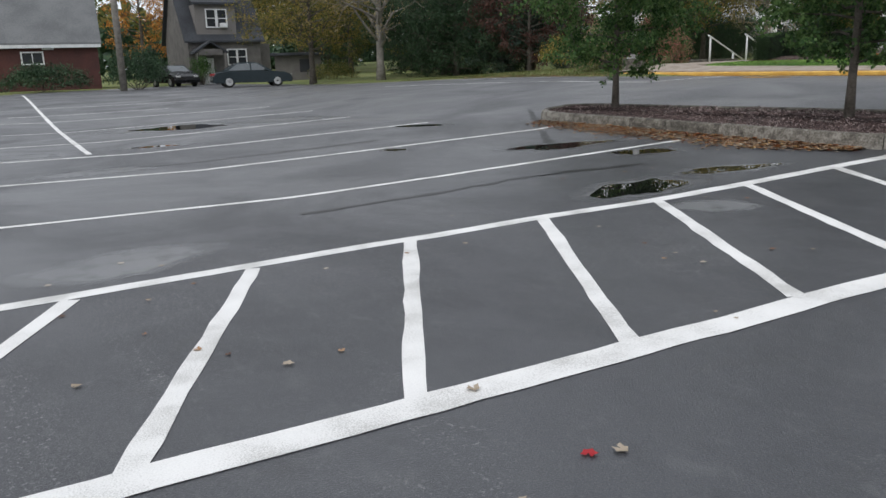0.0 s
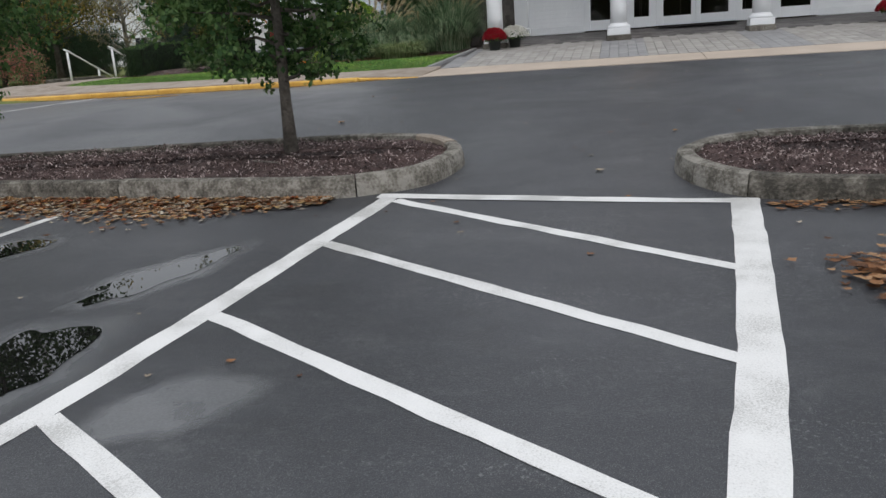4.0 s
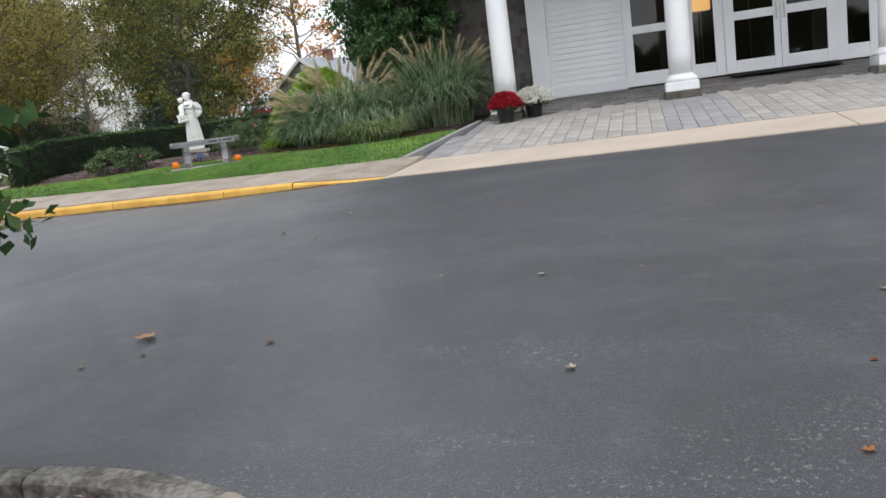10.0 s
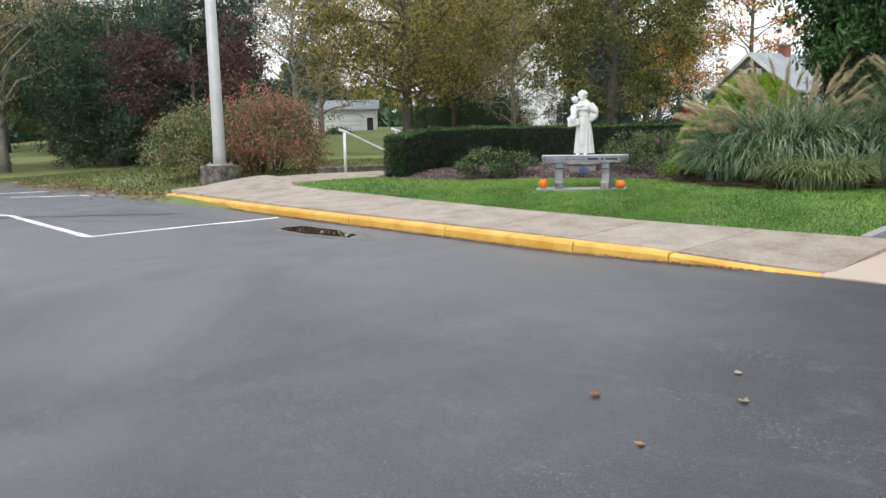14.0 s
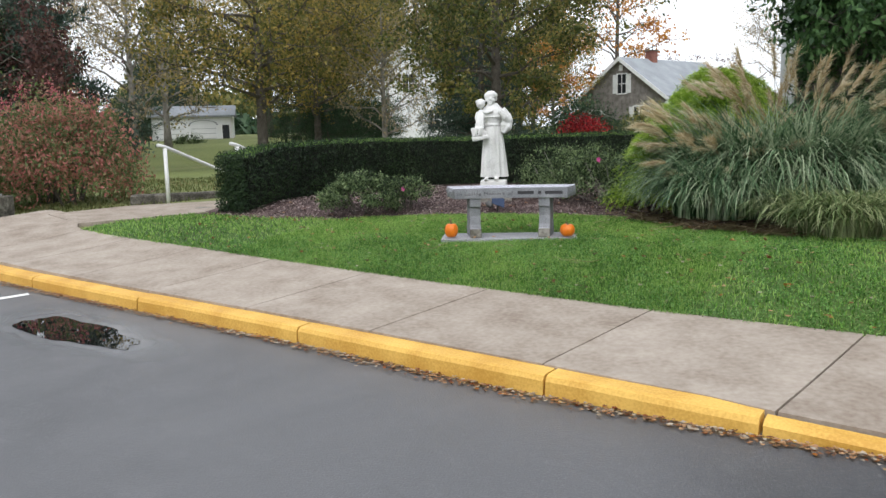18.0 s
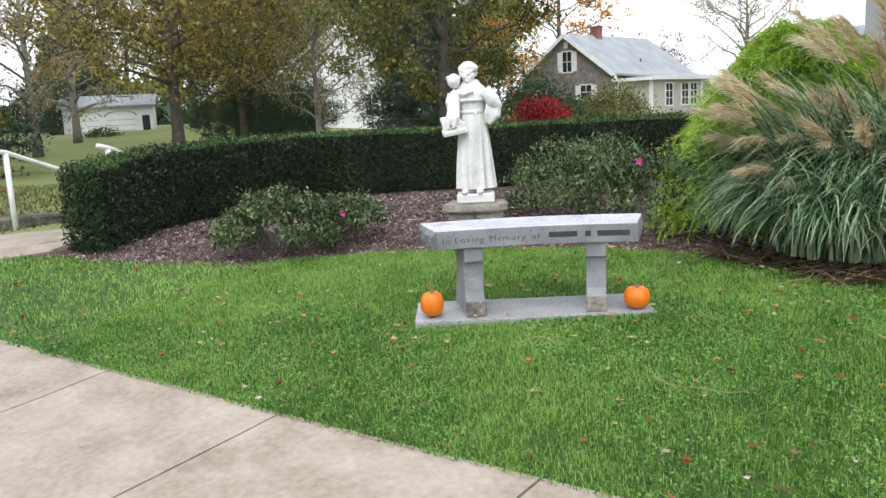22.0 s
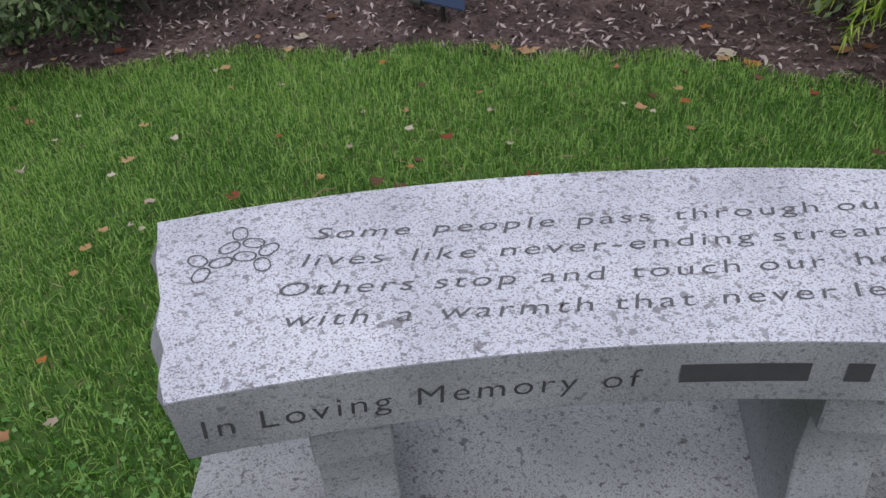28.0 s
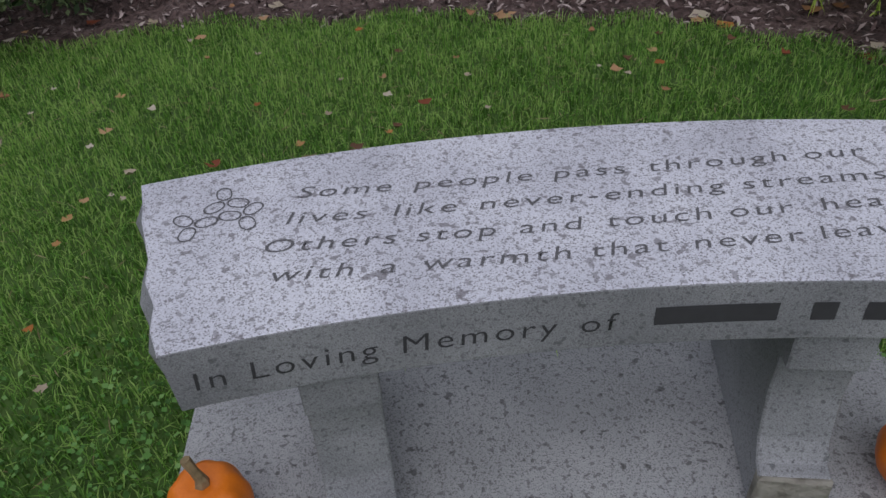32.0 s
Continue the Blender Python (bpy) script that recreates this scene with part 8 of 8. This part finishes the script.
for u, n, yaw, k, src, label in (
    (-32.5, 23.8, 150, 0.85, gold, "broad gold-green tree before the white house"), (-26.2, 21.0, 40, 0.62, tan, "small grey-green tree with pale limbs"), (-27.0, 29.5, 200, 0.75, spruce, "dark spruce standing behind the hedge"),
    (-48.0, 26.8, 90, 1.05, tan, "thin tan autumn tree before the garage"), (-52.0, 22.0, 210, 0.9, tan, "thin tan autumn tree with bare limbs"), (-44.6, 2.0, 30, 0.85, gold, "spreading olive-gold tree beside the shed"), (-38.3, 8.4, 120, 0.8, ever, "broad dark evergreen beside the lot"),
    (-46.2, 11.8, 250, 0.9, ever, "broad dark evergreen at the lot's edge"), (-35.6, 9.6, 300, 0.72, ever, "dark evergreen at the lot's edge"), (-30.5, 44.0, 10, 0.4, orange, "yellow-orange tree beside the cottage"),
    (-32.0, 79.0, 0, 1.35, russet, "red maple beyond the roofs"), (-18.0, 56.7, 160, 1.0, bare, "bare-branched tree beyond the cottage"), (-62.0, 14.0, 10, 1.1, olive, "olive-green tree behind the shed"), (-75.0, 9.0, 60, 1.4, tan, "tan autumn tree behind the houses"),
    (-78.0, 0.6, 200, 0.62, orange, "orange maple behind the houses"), (-74.0, 3.0, 100, 0.5, orange, "small orange maple behind the houses"), (-72.0, 14.0, 10, 1.5, gold, "gold-green tree behind the houses"), (-58.0, 18.0, 45, 1.2, ever, "tall dark evergreen by the lot"),
    (-29.6, 32.8, 40, 0.5, ever, "dark evergreen beside the white house"), (-66.0, 26.0, 300, 1.3, olive, "olive-green tree of the far wood"), (-48.0, 40.0, 75, 1.1, gold, "gold-green tree of the far wood"), (-43.0, 46.0, 240, 1.2, olive, "olive-green tree of the far wood"), (-95.0, -14.0, 30, 1.5, olive, "olive-green tree behind the red house"),
    (-72.0, 44.0, 30, 1.2, spruce, "far dark spruce behind the garage"), (-58.0, 52.0, 130, 1.3, tan, "far tan tree behind the garage"), (-82.0, 22.0, 0, 1.5, ever, "far dark evergreen behind the houses"), (-88.0, 12.0, 0, 1.5, olive, "far olive tree behind the houses"),
     (-64.0, 36.0, 10, 0.5, ever, "dark evergreen bush beside the garage"), (-37.5, 33.5, 10, 0.32, ever, "dark evergreen bush before the white house")):
    again(src, u, n, at(u, n), yaw, k, label)
for u, n, yaw, k in ((-36.9, 27.0, 10, 0.42), (-36.2, 29.0, 70, 0.40), (-35.4, 31.1, 140, 0.42), (-33.0, 25.0, 40, 0.34), (-29.5, 23.5, 300, 0.30)):
    again(ever, u, n, at(u, n), yaw, k, "dark spreading evergreen bush beneath the trees")
for u, n, yaw, k, src, label in ((-52.6, 39.5, 20, 1.3, gold, "tall gold-green tree of the far wood"), (-49.2, 42.9, 70, 1.35, olive, "tall olive tree of the far wood"), (-45.1, 46.4, 160, 1.4, gold, "tall gold-green tree of the far wood"), (-39.9, 47.7, 250, 1.25, spruce, "dark spruce of the far wood"), (-37.3, 51.5, 300, 1.4, olive, "tall olive tree of the far wood"), (-33.6, 47.0, 110, 0.95, gold, "gold-green tree beside the cottage")):
    again(src, u, n, at(u, n), yaw, k, label)
# far wood that closes the view
rw = np.random.default_rng(131)
# the last belt lies out of view, added to darken reflections in the glass
for mat, k, first, last, near, out, low, high in ((OLIVE, 15000, 126, 205, 100, 140, 4, 11), (DARKGREEN, 9000, 126, 205, 92, 104, 2, 6), (OLIVE, 5000, 100, 126, 110, 140, 1, 4), (DARKGREEN, 14000, 205, 345, 60, 80, 4, 9)):
    a = rw.uniform(radians(first), radians(last), k)
    d = rw.uniform(near, out, k)
    hgt = low + (high - low) * np.clip(np.abs(np.sin(a * 23) * 0.5 + np.sin(a * 57 + 1) * 0.3 + 0.55), 0, 1.3)
    far = np.column_stack([-8 + np.cos(a) * d, np.sin(a) * d, 0.4 + hgt * np.sqrt(rw.uniform(0, 1, k))])
    wood = arrays("far_wood", *leaf_cards(far, 1.25, rw, 0.7), mat)
    wood.matrix_world = PLACE
    tagged(wood, "far belt of autumn wood closing the horizon", "wood", kind="stuff")

# ---- fallen leaves ----
def star_leaf(lobes, notch, r):
    pts_ = []
    for i in range(lobes * 2):
        a = math.pi * (0.12 + 0.88 * 2 * i / (lobes * 2 - 1)) - math.pi * 0.5
        q = (1.0 if i % 2 == 0 else notch) * r.uniform(0.85, 1.1)
        pts_.append((q * math.cos(a), q * math.sin(a)))
    return [(-0.1, 0.0), *pts_]


def fallen(name, u, n, z, size, r, mat, label, curl=0.25):
    """Many dry leaves of lobed outline, each curled a little."""
    verts, faces = [], []
    rr = random.Random(5)
    shapes = [star_leaf(5, 0.66, rr), star_leaf(3, 0.72, rr), star_leaf(4, 0.82, rr)]
    m = 11
    for i in range(len(u)):
        shape = shapes[i % 3]
        a, s = r.uniform(0, 6.28), size * r.uniform(0.6, 1.3)
        tx, ty = r.normal(0, curl, 2)
        base = len(verts)
        c, q = math.cos(a), math.sin(a)
        for x, y in (shape + [shape[-1]] * m)[:m]:
            lift = abs(x) * abs(tx) + abs(y) * abs(ty)
            verts.append((u[i] + s * (c * x - q * y), n[i] + s * (q * x + c * y), z[i] + s * lift * 0.7))
        faces += [(base, base + j, base + j + 1) for j in range(1, m - 1)]
    ob = arrays(name, verts, faces, mat)
    ob.matrix_world = PLACE
    return tagged(ob, label, "fallen leaves", kind="stuff")


LITTER = leafy("leaf_litter", (0.11, 0.05, 0.025), ((0.27, 0.125, 0.055), (0.42, 0.25, 0.13)), light=0.1, island=1.6)
TURNED = leafy("turned_leaf", (0.20, 0.05, 0.02), ((0.40, 0.15, 0.03), (0.42, 0.28, 0.13)), light=0.15, island=1.6)
PALELEAF = leafy("pale_leaf", (0.28, 0.22, 0.15), ((0.40, 0.33, 0.25), (0.50, 0.44, 0.36)), light=0.1)
rl = np.random.default_rng(77)
for mat, k in ((LITTER, 2600), (TURNED, 1100), (PALELEAF, 1900)):
    u = rl.uniform(-10.8, -4.2, k)
    n = np.interp(u, [-10.8, -8.5, -6.5, -4.4], [-9.25, -9.36, -9.55, -9.72]) - np.abs(rl.normal(0, 0.27, k)) * np.interp(u, [-10.8, -9, -5.5, -4.2], [0.5, 1, 1.2, 0.3])
    fallen("leaf_drift", u, n, road_h(u, n) + rl.uniform(0.004, 0.022, k), 0.034, rl, mat, "drift of brown and orange leaves against the island kerb", 0.4)
k = 900
u, n = -0.02 + rl.normal(0, 0.2, k), -11.85 + rl.normal(0, 0.2, k)
fallen("leaf_heap", u, n, road_h(u, n) + np.abs(rl.normal(0.02, 0.015, k)), 0.035, rl, LITTER, "low heap of brown leaves on the asphalt")
k = 500
u = rl.uniform(-0.6, 4.5, k)
n = -10.2 - np.abs(rl.normal(0, 0.1, k))
fallen("leaf_drift", u, n, road_h(u, n) + rl.uniform(0.004, 0.02, k), 0.035, rl, LITTER, "thin drift of brown leaves along the kerb")
for mat, per, size in ((LITTER, 12, 0.013), (PALELEAF, 4, 0.014), (TURNED, 2, 0.014)):
    u = np.repeat(rl.uniform(-18.5, -6.2, 170), per) + rl.normal(0, 0.14, 170 * per)
    n = np.array([bend(x) for x in u]) - np.abs(rl.normal(0, 0.04, len(u))) - 0.012
    fallen("gutter_leaves", u, n, road_h(u, n) + rl.uniform(0.004, 0.016, len(u)), size, rl, mat, "leaf crumbs in the gutter below the yellow kerb", 0.4)
k = 900
u = rl.uniform(-27, -17.5, k)
n = np.interp(u, [-27, -17.9], [0.9, 0.5]) + rl.normal(0.0, 0.35, k)
fallen("verge_leaves", u, n, np.maximum(road_h(u, n), ground_h(u, n)) + 0.01, 0.05, rl, LITTER, "brown leaves along the grass verge")
for mat, k, size in ((TURNED, 170, 0.019), (PALELEAF, 120, 0.016), (LITTER, 190, 0.018)):
    u, n = scatter(k * 3, -14.5, -6.0, 1.2, 4.5, lambda a, b: on_lawn(a, b) & far_pad(a, b), rl)
    u, n = u[:k], n[:k]
    fallen("lawn_leaves", u, n, lawn_h(u, n) + 0.035, size, rl, mat, "scattered fallen leaves lying on the lawn", 0.7)
for mat, k in ((TURNED, 40), (LITTER, 70), (PALELEAF, 50)):
    u, n = scatter(k * 4, -14, -8.5, 3.1, 6.5, lambda a, b: b > bed_edge(a) - 0.05, rl)
    u, n = u[:k], n[:k]
    fallen("bed_leaves", u, n, mound(u, n) + 0.012, 0.035, rl, mat, "fallen leaves lying on the mulch")
for mat, k, size in ((PALELEAF, 60, 0.026), (LITTER, 60, 0.026), (TURNED, 24, 0.03)):
    u, n = rl.uniform(-6, 2.5, k), rl.uniform(-20, -0.6, k)
    free = ~inside(np.array(LEFT_RING), u, n) & ~inside(np.array(RIGHT_RING), u, n)
    u, n = u[free], n[free]
    fallen("road_leaves", u, n, road_h(u, n) + 0.006, size, rl, mat, "scattered dry leaves on the asphalt")
# dry grass stems lying in loops on the lawn
for j, (u0, n0, a0, turn, length) in enumerate(((-10.42, 1.95, 0.2, 1.9, 0.34), (-9.75, 2.12, 2.2, -3.6, 0.30), (-9.1, 2.0, -0.4, 0.9, 0.4), (-9.0, 2.75, 1.8, 2.8, 0.22), (-8.9, 3.55, 0.6, 1.2, 0.5), (-9.6, 4.1, 0.3, 2.6, 0.3), (-10.9, 3.25, 0.8, 0.6, 0.14), (-9.4, 3.72, 1.6, 3.6, 0.28))):
    ob = thing("dry_stem", label="dry curled grass stem lying on the lawn", category="grass stem", group="dry stems")
    bm, line, a = bmesh.new(), [], a0
    u_, n_ = u0, n0
    for i in range(13):
        line.append((u_, n_, float(lawn_h(u_, n_)) + 0.040 + 0.006 * math.sin(i + j)))
        u_, n_, a = u_ + math.cos(a) * length / 12, n_ + math.sin(a) * length / 12, a + turn / 12
    tube(bm, line, [0.0022] * 12 + [0.001], 5)
    part("stem", bm, DRY, ob)
for u0, n0, s, mat, label in ((-0.98, -17.72, 0.04, SCARLET, "single red oak leaf lying on the asphalt"), (-5.4, -5.98, 0.055, LITTER, "single brown maple leaf lying on the asphalt"), (-0.93, -8.14, 0.065, LITTER, "curled brown leaf beside the island kerb"), (-0.78, -8.16, 0.045, LITTER, "small brown leaf beside the island kerb"), (-1.85, -9.04, 0.04, PALELEAF, "pale green leaf lying on the asphalt"), (-1.77, -7.36, 0.04, TURNED, "small red leaf lying on the asphalt"), (-0.93, -17.6, 0.035, PALELEAF, "pale leaf lying on the asphalt"), (-1.74, -17.7, 0.04, PALELEAF, "yellow-green leaf lying on the painted line"), (-2.58, -18.25, 0.035, PALELEAF, "pale curled leaf lying inside the hatching"), (-2.46, -15.12, 0.035, PALELEAF, "pale leaf lying inside the hatching")):
    ob = fallen("fallen_leaf", np.array([u0]), np.array([n0]), road_h(np.array([u0]), np.array([n0])) + 0.008, s, rl, mat, label)
    ob["kind"], ob["category"] = "", "leaf"
    del ob["kind"]
twig = thing("fallen_twig", label="short dry twig lying on the island's mulch", category="twig")
bm = bmesh.new()
tube(bm, [(-5.28 + 0.32 * t, -8.98 - 0.14 * t + 0.012 * math.sin(t * 5), float(road_h(-5.2, -9.0)) + 0.205) for t in (0, 0.25, 0.5, 0.75, 1)], [0.010, 0.009, 0.008, 0.006, 0.004], 6)
part("stick", bm, PALEBARK, twig)
